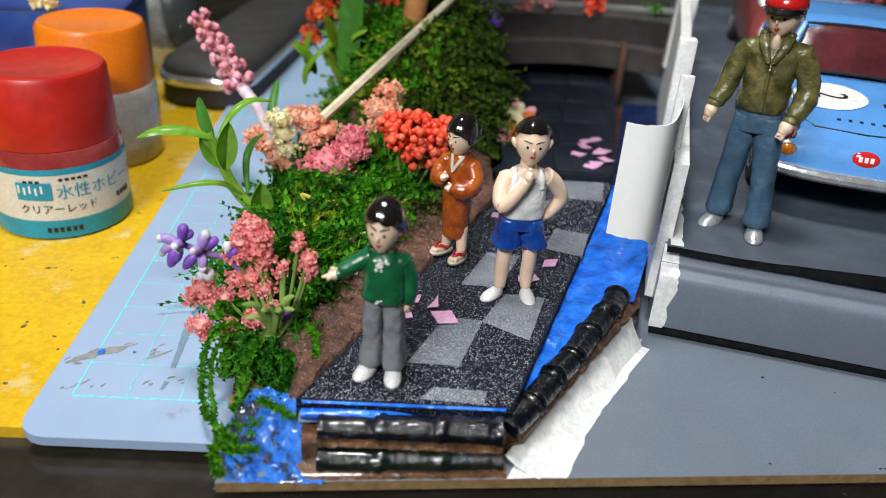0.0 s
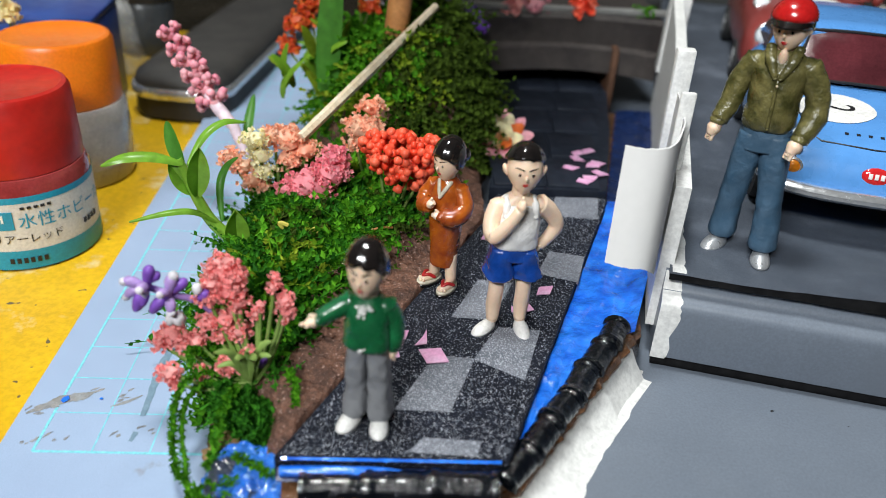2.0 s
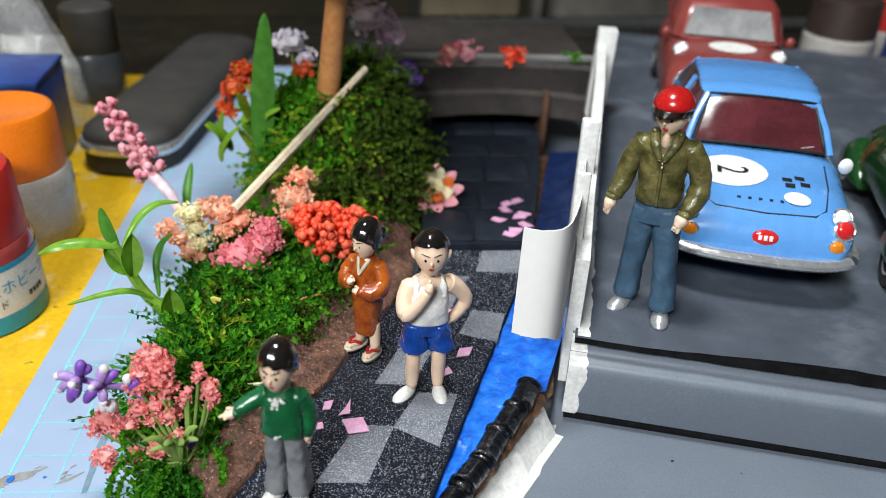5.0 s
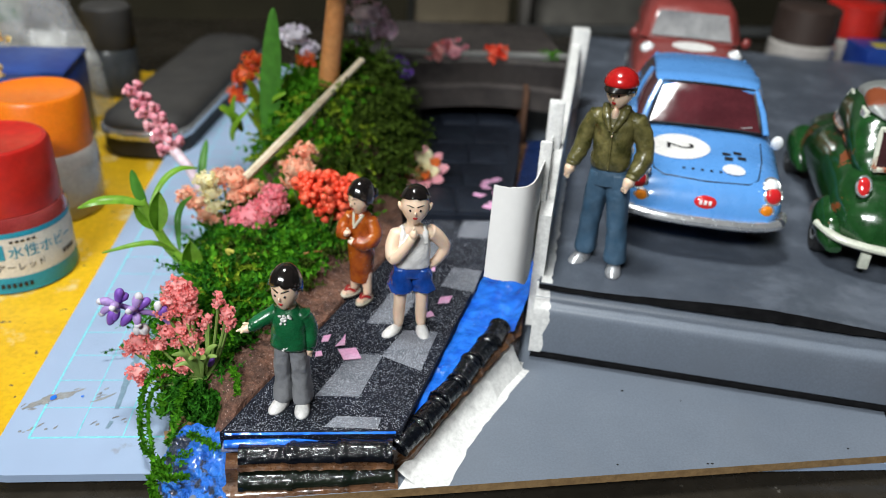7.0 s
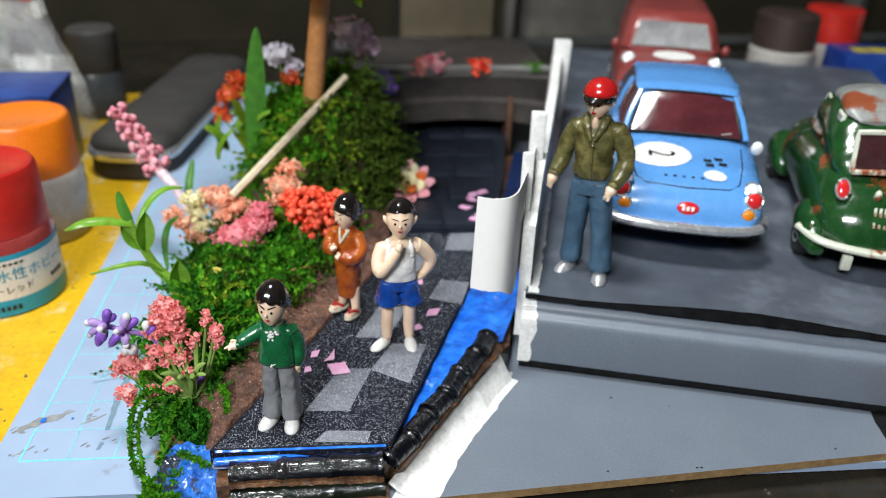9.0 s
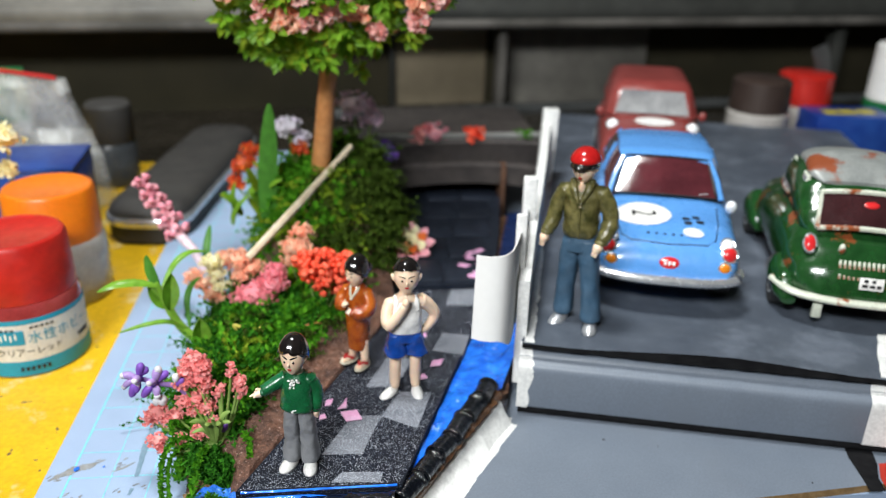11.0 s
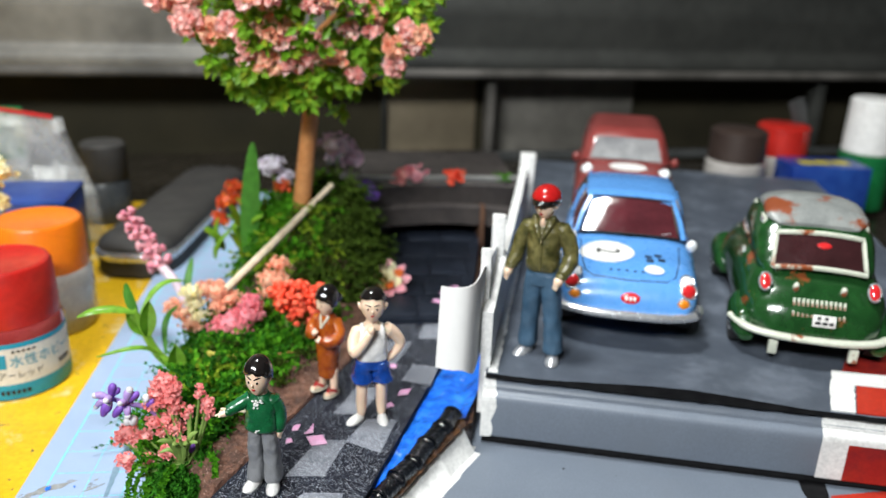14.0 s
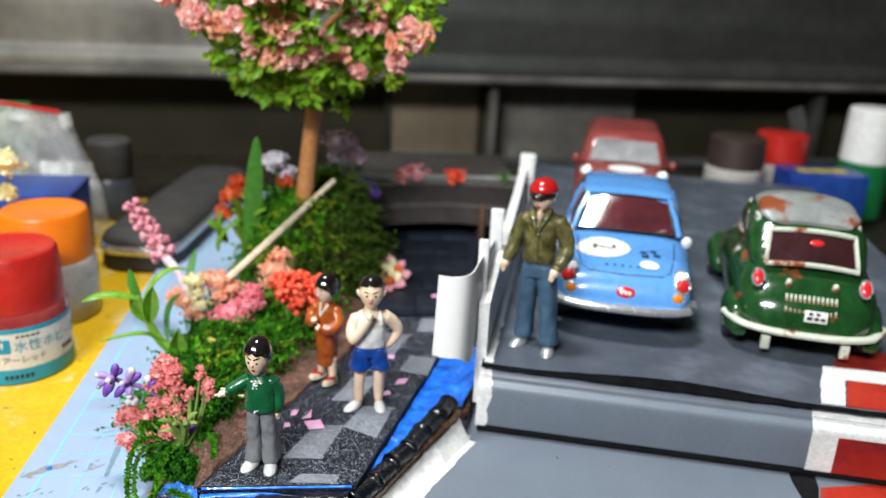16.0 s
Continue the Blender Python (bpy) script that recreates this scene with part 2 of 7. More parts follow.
M.update({
    "dirt": mat("dried_dirt", (0.30, 0.29, 0.28), (0.17, 0.18, 0.20), 700, 0.7, bump=0.5, bscale=1500, grain=0.35),
    "dust": mat("dried_dirt_film", (0.30, 0.315, 0.33), (0.21, 0.20, 0.175), 260, 0.7, bump=0.6, bscale=900, depth=0.0004),
    "streak": mat("grey_blue_smear", (0.16, 0.25, 0.33), (0.2, 0.3, 0.38), 400, 0.4),
    "grain": mat("pale_grit_grain", (0.66, 0.68, 0.74), (0.16, 0.18, 0.22), 900, 0.3, coat=0.4),
    "kerb_bright": mat("kerb_bright_red", (0.46, 0.035, 0.018), (0.38, 0.026, 0.016), 90, 0.35, bump=0.2, bscale=500),
    "kerb_red": mat("kerb_red", (0.30, 0.016, 0.014), (0.36, 0.026, 0.014), 90, 0.4, stains=((0.10, 0.01, 0.02), 60, 0.5, 0.7)),
    "skin": mat("doll_skin", (0.86, 0.64, 0.48), (0.80, 0.57, 0.41), 60, 0.36, grain=0.03, sss=0.1),
    "hair": mat("gloss_black", (0.008, 0.007, 0.007), (0.014, 0.011, 0.010), 300, 0.13, coat=0.8, bump=0.2, bscale=500),
    "green": mat("green_gloss_paint", (0.006, 0.085, 0.030), (0.010, 0.12, 0.042), 300, 0.28, coat=0.5, bump=0.6, bscale=170, depth=0.0013, spots=((0.25, 0.38, 0.26), 420, 0.74, 0.78)),
    "trousers": mat("grey_doll_paint", (0.26, 0.265, 0.28), (0.19, 0.195, 0.21), 250, 0.42, bump=0.7, bscale=150, depth=0.0014),
    "gloss_white": mat("gloss_white_paint", (0.82, 0.80, 0.77), (0.74, 0.73, 0.71), 300, 0.3, coat=0.3, bump=0.2, bscale=600),
    "off_white": mat("off_white_paint", (0.84, 0.82, 0.80), (0.76, 0.74, 0.72), 300, 0.42, bump=0.7, bscale=300, depth=0.001),
    "shorts": mat("blue_gloss_shorts", (0.006, 0.045, 0.26), (0.012, 0.07, 0.36), 300, 0.16, coat=0.7, bump=0.8, bscale=170, depth=0.0014),
    "orange_robe": mat("burnt_orange_gloss", (0.44, 0.105, 0.010), (0.27, 0.045, 0.008), 350, 0.2, coat=0.7, bump=0.6, bscale=170, depth=0.0012),
    "olive": mat("olive_shirt", (0.16, 0.14, 0.05), (0.045, 0.045, 0.012), 350, 0.32, coat=0.2, bump=0.8, bscale=140, depth=0.0016),
    "jeans": mat("denim_doll_paint", (0.035, 0.085, 0.145), (0.060, 0.115, 0.18), 300, 0.5, bump=0.6, bscale=140, depth=0.0013),
    "cap_red": mat("red_cap_gloss", (0.45, 0.012, 0.012), (0.35, 0.01, 0.01), 300, 0.2, coat=0.6),
    "cream_plain": mat("cream_doll_paint", (0.66, 0.60, 0.48), (0.54, 0.48, 0.37), 300, 0.45),
    "strap": mat("red_strap", (0.50, 0.02, 0.02), rough=0.4),
    "silver": mat("dull_silver", (0.60, 0.61, 0.63), (0.45, 0.46, 0.48), 400, 0.32, metal=0.6),
    "chrome": mat("bumper_chrome", (0.78, 0.79, 0.81), (0.66, 0.67, 0.69), 300, 0.2, metal=0.75),
    "car_blue": mat("sky_blue_car_paint", (0.10, 0.30, 0.68), (0.09, 0.27, 0.62), 120, 0.28, coat=0.6, grain=0.03),
    "car_red": mat("maroon_car_paint", (0.25, 0.045, 0.040), (0.20, 0.034, 0.030), 120, 0.35, coat=0.4),
    "car_green": mat("dark_green_car_paint", (0.013, 0.062, 0.015), (0.009, 0.044, 0.011), 150, 0.18, coat=0.8, bump=0.15, bscale=250, stains=((0.20, 0.055, 0.018), 85, 0.585, 0.615)),
    "rust_roof": mat("rusted_grey_roof", (0.25, 0.26, 0.25), (0.18, 0.19, 0.185), 150, 0.4, bump=0.2, stains=((0.22, 0.055, 0.02), 45, 0.53, 0.58)),
    "cream": mat("cream_rusty_trim", (0.60, 0.62, 0.52), (0.52, 0.54, 0.45), 200, 0.35, stains=((0.26, 0.065, 0.02), 75, 0.53, 0.57)),
    "window_red": mat("dark_red_window", (0.060, 0.014, 0.018), (0.10, 0.022, 0.028), 90, 0.10, coat=0.8),
    "window_dark": mat("dark_window", (0.028, 0.010, 0.011), (0.045, 0.015, 0.017), 90, 0.14, coat=0.6),
    "window_grey": mat("grey_window", (0.16, 0.16, 0.17), (0.36, 0.36, 0.36), 60, 0.12, coat=0.8),
    "tyre": mat("rubber_tyre", (0.012, 0.012, 0.013), (0.02, 0.02, 0.021), 300, 0.7),
    "lamp_red": mat("red_lens", (0.55, 0.015, 0.02), (0.6, 0.03, 0.03), 300, 0.12, coat=0.8),
    "lamp_orange": mat("amber_lens", (0.70, 0.20, 0.012), (0.75, 0.25, 0.02), 300, 0.15, coat=0.8),
    "lamp_white": mat("clear_lens", (0.82, 0.84, 0.86), (0.7, 0.72, 0.75), 300, 0.1, coat=0.8),
    "ink": mat("black_ink", (0.012, 0.012, 0.014), rough=0.5),
    "jar_red": mat("red_lid", (0.50, 0.020, 0.012), (0.42, 0.014, 0.010), 80, 0.38, bump=0.05, bscale=200, sss=0.1),
    "jar_orange": mat("orange_lid", (0.80, 0.20, 0.008), (0.72, 0.16, 0.006), 80, 0.38, sss=0.1),
    "label_white": mat("label_white", (0.72, 0.70, 0.66), (0.66, 0.63, 0.60), 90, 0.45),
    "label_teal": mat("label_teal", (0.008, 0.30, 0.47), (0.006, 0.26, 0.42), 120, 0.42),
    "jar_glass": mat("paint_behind_glass", (0.33, 0.05, 0.05), (0.25, 0.03, 0.03), 80, 0.08, coat=0.7),
    "jar_dim": mat("grey_blue_jar", (0.05, 0.055, 0.06), (0.03, 0.034, 0.038), 60, 0.3, coat=0.3),
    "jar_grey": mat("pale_jar", (0.46, 0.43, 0.40), (0.38, 0.35, 0.33), 80, 0.25, coat=0.4),
    "case": mat("black_case", (0.036, 0.034, 0.033), (0.050, 0.047, 0.044), 60, 0.6, spec=0.3),
    "box_blue": mat("blue_box", (0.008, 0.030, 0.20), (0.020, 0.070, 0.30), 60, 0.35),
    "yellow_print": mat("yellow_print", (0.62, 0.52, 0.03), (0.5, 0.42, 0.03), 90, 0.4),
    "brown_cap": mat("dark_brown_cap", (0.045, 0.028, 0.022), (0.035, 0.022, 0.018), 90, 0.5),
    "green_bottle": mat("green_bottle", (0.01, 0.16, 0.045), (0.008, 0.12, 0.035), 60, 0.3),
    "straw": mat("yellow_straw", (0.55, 0.50, 0.08), (0.45, 0.36, 0.06), 300, 0.6),
    "wood": mat("pale_wood", (0.74, 0.64, 0.48), (0.60, 0.48, 0.32), 400, 0.6, bump=0.4, bscale=900),
    "trunk": mat("orange_brown_stem", (0.52, 0.24, 0.085), (0.42, 0.17, 0.055), 200, 0.45, bump=0.2, bscale=500),
    "pink_paper": mat("pink_paper", (0.72, 0.32, 0.55), (0.70, 0.42, 0.60), 200, 0.6, each=0.1),
    "moss": leaf_mat("moss_green", (0.024, 0.140, 0.005), (0.13, 0.40, 0.018), 0.7, through=0.28, spec=0.12),
    "moss_dark": leaf_mat("moss_deep_green", (0.010, 0.075, 0.005), (0.055, 0.25, 0.016), 0.7, through=0.25, spec=0.12),
    "moss_brown": leaf_mat("moss_olive_brown", (0.018, 0.034, 0.004), (0.075, 0.130, 0.014), 0.75, through=0.1, spec=0.1),
    "moss_lime": leaf_mat("moss_yellow_green", (0.12, 0.25, 0.008), (0.32, 0.42, 0.03), 0.7, spec=0.15),
    "sprig": leaf_mat("sprig_green", (0.18, 0.42, 0.030), (0.30, 0.55, 0.065), 0.3, through=0.4, spec=0.45),
    "leaf": leaf_mat("leaf_green", (0.14, 0.34, 0.015), (0.25, 0.46, 0.04), 0.4, spec=0.3),
    "leaf_deep": leaf_mat("leaf_deep_green", (0.045, 0.19, 0.025), (0.09, 0.28, 0.03), 0.4),
    "stem": leaf_mat("stem_green", (0.16, 0.30, 0.05), (0.30, 0.42, 0.12), 0.4),
    "coral": leaf_mat("coral_bloom", (0.92, 0.25, 0.25), (0.98, 0.48, 0.45), 0.55),
    "pink": leaf_mat("pink_bloom", (0.82, 0.17, 0.24), (0.94, 0.42, 0.45), 0.5),
    "salmon": leaf_mat("salmon_bloom", (0.93, 0.36, 0.32), (0.98, 0.72, 0.66), 0.5),
    "soft_pink": leaf_mat("soft_pink_bloom", (0.85, 0.27, 0.37), (0.94, 0.50, 0.55), 0.5),
    "peach": leaf_mat("peach_bloom", (0.95, 0.38, 0.24), (0.99, 0.68, 0.48), 0.45),
    "cream_bloom": leaf_mat("cream_bloom", (0.97, 0.88, 0.45), (0.99, 0.94, 0.68), 0.5),
    "scarlet": leaf_mat("scarlet_bloom", (0.95, 0.075, 0.03), (0.98, 0.19, 0.10), 0.35),
    "orange_bloom": leaf_mat("orange_bloom", (0.75, 0.06, 0.02), (0.85, 0.24, 0.04), 0.45),
    "purple": leaf_mat("purple_bloom", (0.14, 0.04, 0.44), (0.28, 0.12, 0.58), 0.35),
    "violet_pale": leaf_mat("pale_violet_bloom", (0.34, 0.18, 0.62), (0.55, 0.38, 0.74), 0.35),
    "mauve": leaf_mat("mauve_bloom", (0.84, 0.58, 0.72), (0.90, 0.76, 0.84), 0.45),
    "lilac": leaf_mat("lilac_white_bloom", (0.76, 0.68, 0.82), (0.86, 0.84, 0.87), 0.4),
    "bag": film("milky_clear_film"),
})

# ---- building helpers: all sizes in centimetres ----
CM = 0.01


def at(x, y, z=0.0, rz=0.0, rx=0.0, ry=0.0):
    return pose(x * CM, y * CM, z * CM, rx, ry, rz)


def finish(name, bm, materials, smooth=True):
    me = bpy.data.meshes.new(name)
    bmesh.ops.transform(bm, matrix=Matrix.Scale(CM, 4), verts=bm.verts)
    bm.to_mesh(me)
    bm.free()
    for m in materials if isinstance(materials, (list, tuple)) else [materials]:
        me.materials.append(M[m] if isinstance(m, str) else m)
    if smooth:
        me.polygons.foreach_set("use_smooth", [True] * len(me.polygons))
        if name not in ("bloom", "blossoms", "bud", "figurine"):
            me.set_sharp_from_angle(angle=radians(38))
    me.update()
    return me


def thing(name, m, label, category, group="", kind="", bm=None, material=None):
    """A top-level thing: an Empty at its base, or one mesh."""
    ob = new(name, finish(name, bm, material) if bm else None)
    if not bm:
        ob.empty_display_size = 0.01
    ob.matrix_world = m
    return tagged(ob, label, category, group, kind)


def part(name, bm, material, parent, label="", m=None, kind=""):
    ob = new(name, finish(name, bm, material))
    ob.parent = parent
    if m is not None:
        ob.matrix_basis = m
    return tagged(ob, label, kind=kind)


def share(name, me, parent, m):
    ob = new(name, me)
    ob.parent = parent
    ob.matrix_basis = m
    return ob


def paint(bm, start, index):
    for f in list(bm.faces)[start:]:
        f.material_index = index


def box(bm, c, s, bevel=0.0, rz=0.0, index=0, seg=2, m=None):
    n = len(bm.faces)
    made = bmesh.ops.create_cube(bm, size=1.0, matrix=(m or Matrix.Identity(4)) @ Matrix.Translation(c) @ Matrix.Rotation(radians(rz), 4, "Z") @ Matrix.Diagonal((*s, 1)))
    if bevel:
        edges = {e for v in made["verts"] for e in v.link_edges}
        bmesh.ops.bevel(bm, geom=list(edges), offset=bevel, segments=seg, affect="EDGES", profile=0.5)
    bm.faces.ensure_lookup_table()
    paint(bm, n, index)
    return bm


def rings(bm, loops, index=0, close=True, cap=True):
    """Skin between loops of points."""
    rows = [[bm.verts.new(p) for p in loop] for loop in loops]
    k = len(rows[0])
    for a, b in zip(rows, rows[1:]):
        for i in range(k if close else k - 1):
            bm.faces.new((a[i], a[(i + 1) % k], b[(i + 1) % k], b[i])).material_index = index
    if cap and close:
        bm.faces.new(rows[0][::-1]).material_index = index
        bm.faces.new(rows[-1]).material_index = index
    return rows


def lathe(bm, profile, seg=40, index=0, c=(0, 0, 0), cap=True):
    return rings(bm, [[(c[0] + r * math.cos(2 * math.pi * i / seg), c[1] + r * math.sin(2 * math.pi * i / seg), c[2] + z) for i in range(seg)] for r, z in profile], index, True, cap)


def frame_at(d):
    d = Vector(d).normalized()
    side = d.cross(Vector((0, 1, 0)) if abs(d.y) < 0.9 else Vector((1, 0, 0))).normalized()
    return side, side.cross(d)


def tube(bm, pts, radii, seg=8, index=0, cap=True):
    """A limb or stem through points; a radius may be a pair (across, along the other way)."""
    pts = [Vector(p) for p in pts]
    loops = []
    for i, p in enumerate(pts):
        d = pts[min(i + 1, len(pts) - 1)] - pts[max(i - 1, 0)]
        a, b = frame_at(d)
        r = radii[i] if isinstance(radii, (list, tuple)) else radii
        ra, rb = r if isinstance(r, (list, tuple)) else (r, r)
        loops.append([p + a * (ra * math.cos(2 * math.pi * k / seg)) + b * (rb * math.sin(2 * math.pi * k / seg)) for k in range(seg)])
    return rings(bm, loops, index, True, cap)


def curve_pts(pts, n=6):
    """Catmull-Rom through points."""
    pts = [Vector(p) for p in pts]
    out = []
    for i in range(len(pts) - 1):
        p0, p1, p2, p3 = pts[max(i - 1, 0)], pts[i], pts[i + 1], pts[min(i + 2, len(pts) - 1)]
        for k in range(n):
            t = k / n
            out.append(0.5 * (2 * p1 + (p2 - p0) * t + (2 * p0 - 5 * p1 + 4 * p2 - p3) * t * t + (3 * p1 - p0 - 3 * p2 + p3) * t ** 3))
    return out + [pts[-1]]


def ball(bm, c, r, u=14, v=9, index=0, m=None, cut=None):
    """An ellipsoid; cut: (lowest, highest) polar angle in degrees from the top."""
    rx, ry, rz = r if isinstance(r, (list, tuple)) else (r, r, r)
    lo, hi = cut or (2, 178)
    loops = []
    for j in range(v + 1):
        th = radians(lo + (hi - lo) * j / v)
        loop = [Vector((rx * math.sin(th) * math.cos(2 * math.pi * i / u), ry * math.sin(th) * math.sin(2 * math.pi * i / u), rz * math.cos(th))) for i in range(u)]
        loops.append([(m @ p if m else p) + Vector(c) for p in loop])
    return rings(bm, loops[::-1], index)


def sheet(bm, outline, z0, z1, top=0, side=None):
    """A slab from an outline of (x, y) counted anticlockwise."""
    low, high = [bm.verts.new((x, y, z0)) for x, y in outline], [bm.verts.new((x, y, z1)) for x, y in outline]
    bm.faces.new(high).material_index = top
    bm.faces.new(low[::-1]).material_index = top if side is None else side
    k = len(outline)
    for i in range(k):
        bm.faces.new((low[i], low[(i + 1) % k], high[(i + 1) % k], high[i])).material_index = top if side is None else side
    return bm


def rounded(x0, y0, x1, y1, r, n=6):
    out = []
    for cx, cy, a in ((x1 - r, y0 + r, -90), (x1 - r, y1 - r, 0), (x0 + r, y1 - r, 90), (x0 + r, y0 + r, 180)):
        out += [(cx + r * math.cos(radians(a + 90 * k / n)), cy + r * math.sin(radians(a + 90 * k / n))) for k in range(n + 1)]
    return out


def wobble(x, y, z=0.0, s=1.0):
    return noise.noise(Vector((x * s, y * s, z * s)))


def ico(bm, c, r, sub=1, index=0, rough=0.0, stretch=(1, 1, 1)):
    made = bmesh.ops.create_icosphere(bm, subdivisions=sub, radius=1.0)
    for v in made["verts"]:
        k = 1 + rough * noise.noise(v.co * 2.1 + Vector(c) * 3.7)
        v.co = Vector((v.co.x * r * stretch[0] * k, v.co.y * r * stretch[1] * k, v.co.z * r * stretch[2] * k)) + Vector(c)
    if index:
        for f in {f for v in made["verts"] for f in v.link_faces}:
            f.material_index = index


def words(text, size, bend=None):
    """Lettering as a flat mesh in centimetres, centred, bent round a cylinder of radius bend."""
    cu = bpy.data.curves.new("lettering", "FONT")
    cu.body, cu.size, cu.align_x, cu.align_y = text, size, "CENTER", "CENTER"
    ob = bpy.data.objects.new("lettering", cu)
    me = bpy.data.meshes.new_from_object(ob)
    bm = bmesh.new()
    bm.from_mesh(me)
    bpy.data.objects.remove(ob)
    bpy.data.meshes.remove(me)
    if bend:
        bmesh.ops.subdivide_edges(bm, edges=[e for e in bm.edges if e.calc_length() > size * 0.2], cuts=1)
        for v in bm.verts:
            a = v.co.x / bend
            v.co = Vector((bend * math.sin(a), -bend * math.cos(a), v.co.y))
    return bm


# ---- the plain room round the desk ----
for name, c, size, m_, label in (("wall_north", (10, 96, 55), (420, 10, 270), "room_wall", "plain painted wall behind the shelf"), ("wall_south", (10, -235, 55), (420, 10, 270), "room_wall", "plain painted wall opposite the desk"),
                                 ("wall_west", (-205, -70, 55), (10, 340, 270), "room_wall", "plain painted side wall"), ("wall_east", (225, -70, 55), (10, 340, 270), "room_wall", "plain painted side wall"),
                                 ("floor", (10, -70, -75), (420, 340, 10), "room_floor", "brown wooden floor"), ("ceiling", (10, -70, 195), (440, 350, 10), "room_wall", "plain pale ceiling")):
    bm = bmesh.new()
    box(bm, c, size)
    thing(name, at(0, 0), label, "ceiling" if name == "ceiling" else "floor" if name == "floor" else "wall", kind="structure", bm=bm, material=m_)

# ---- the table and what covers it ----
bm = bmesh.new()
sheet(bm, [(-60, -2.3), (75, -1.9), (75, 70), (-60, 70)], -4.0, -0.45)
thing("table", at(0, 0), "glossy near-black tabletop with scuffed front edge", "table", kind="structure", bm=bm, material="table")
for x in (-50, 66):
    bm = bmesh.new()
    box(bm, (x, 34, -37.0), (4, 60, 66), 0.3)
    part("leg", bm, "table", bpy.data.objects["table"])
bm = bmesh.new()
tube(bm, [(-60, -2.3, -0.56), (75, -1.9, -0.56)], 0.11, 10)
thing("trim", at(0, 0), "dark rounded table edge strip with worn highlights", "edge strip", kind="structure", bm=bm, material="table")
bm = bmesh.new()
sheet(bm, [(-40, -1.12), (8, -0.6), (8, 27.5), (-40, 27.5)], -0.45, -0.2)
thing("desk_pad", at(0, 0), "yellow desk board with pale scuffs and specks", "desk pad", kind="structure", bm=bm, material="yellow")

mat_thing = thing("cutting_mat", at(0, 0), "pale blue cutting mat with cyan grid, stained, on yellow board", "cutting mat")
bm = bmesh.new()
sheet(bm, rounded(-0.62, -1.12, 21.4, 28.7, 0.55), -0.2, 0.0)
part("mat_body", bm, "mat", mat_thing)
for i in range(21):
    bm = bmesh.new()
    box(bm, (i, 14.0, 0.003), (0.05 if i % 5 == 0 else 0.024, 28.0, 0.004))
    part("grid_line", bm, "cyan", mat_thing)
for j in range(29):
    bm = bmesh.new()
    box(bm, (10.0, j, 0.004), (20.0, 0.05 if j % 5 == 0 else 0.024, 0.004))
    part("grid_line", bm, "cyan", mat_thing)


def smear(name, pts, widths, material, label, owner=None, z=0.0):
    """A thin smear with a ragged outline lying on the mat or the board."""
    line = curve_pts([(x, y, z) for x, y in pts], 6)
    n = len(line) - 1
    rows = []
    for i, p in enumerate(line):
        f = i / n * (len(widths) - 1)
        k = min(int(f), len(widths) - 2)
        w = (widths[k] + (widths[k + 1] - widths[k]) * (f - k)) / 2
        d = (line[min(i + 1, n)] - line[max(i - 1, 0)]).normalized()
        side = Vector((-d.y, d.x, 0))
        l, r = w * (1 + 0.5 * wobble(i * 0.7, p.x * 9)), w * (1 + 0.5 * wobble(i * 0.7, p.y * 7 + 4))
        rows.append([p - side * l, p - side * l * 0.5 + Vector((0, 0, 0.006)), p + Vector((0, 0, 0.009)), p + side * r * 0.5 + Vector((0, 0, 0.006)), p + side * r])
    bm = bmesh.new()
    rings(bm, [[q + Vector((0, 0, 0.0065)) for q in row] for row in rows][::-1], 0, False, False)
    part(name, bm, material, owner or mat_thing, label)


smear("paint_streak", [(1.62, 0.94), (1.58, 1.73), (1.59, 2.77), (1.66, 3.34)], [0.10, 0.14, 0.18, 0.10], M["streak"], "smeared grey-blue paint streak")
smear("paint_streak", [(1.58, 0.28), (1.62, 0.52)], [0.08, 0.09], M["streak"], "grey-blue paint drop")
random.seed(5)
for x0, y0, x1, y1, n in ((-0.46, 0.98, 0.52, 1.62, 30), (0.95, 1.40, 1.15, 1.58, 6), (-0.3, 0.2, 0.4, 0.32, 8), (1.2, 0.4, 2.4, 0.6, 6)):
    for k in range(n):
        f = random.random()
        x, y = x0 + (x1 - x0) * f + random.gauss(0, 0.05), y0 + (y1 - y0) * f + random.gauss(0, 0.06)
        l, a = random.uniform(0.05, 0.20), random.uniform(0.1, 1.1)
        smear("dirt_fleck", [(x, y), (x + l * math.cos(a) * 0.5, y + l * math.sin(a) * 0.6), (x + l * math.cos(a), y + l * math.sin(a))], [0.02, random.uniform(0.03, 0.10), 0.015], M["dirt"], "dried dirt fleck")
smear("dirt_smear", [(-0.50, 0.95), (-0.22, 1.16), (0.05, 1.36), (0.34, 1.46), (0.52, 1.58)], [0.03, 0.17, 0.26, 0.22, 0.05], M["dust"], "dull grey-tan smear of dried dirt")
smear("dirt_smear", [(0.95, 1.18), (1.20, 1.32), (1.45, 1.52)], [0.02, 0.09, 0.02], M["dust"], "faint dirt smear")
for x, y, r in ((0.08, 1.33, 0.09), (0.72, 1.38, 0.03)):
    bm = bmesh.new()
    ico(bm, (x, y, 0.02), r, 1, 0, 0.6, (1, 1, 0.5))
    part("paint_chip", bm, "blue", mat_thing, "small blue paint chip")

SPECKS = [(13.66, 1.24, 0.035), (12.88, -1.27, 0.025), (14.92, -1.28, 0.03), (15.02, -1.28, 0.03), (18.41, -0.86, 0.025), (15.03, 0.85, 0.018)]

# ---- the board that carries the diorama ----
FRONT_L, FRONT_R = (3.2, -2.24), (26.0, -0.62)


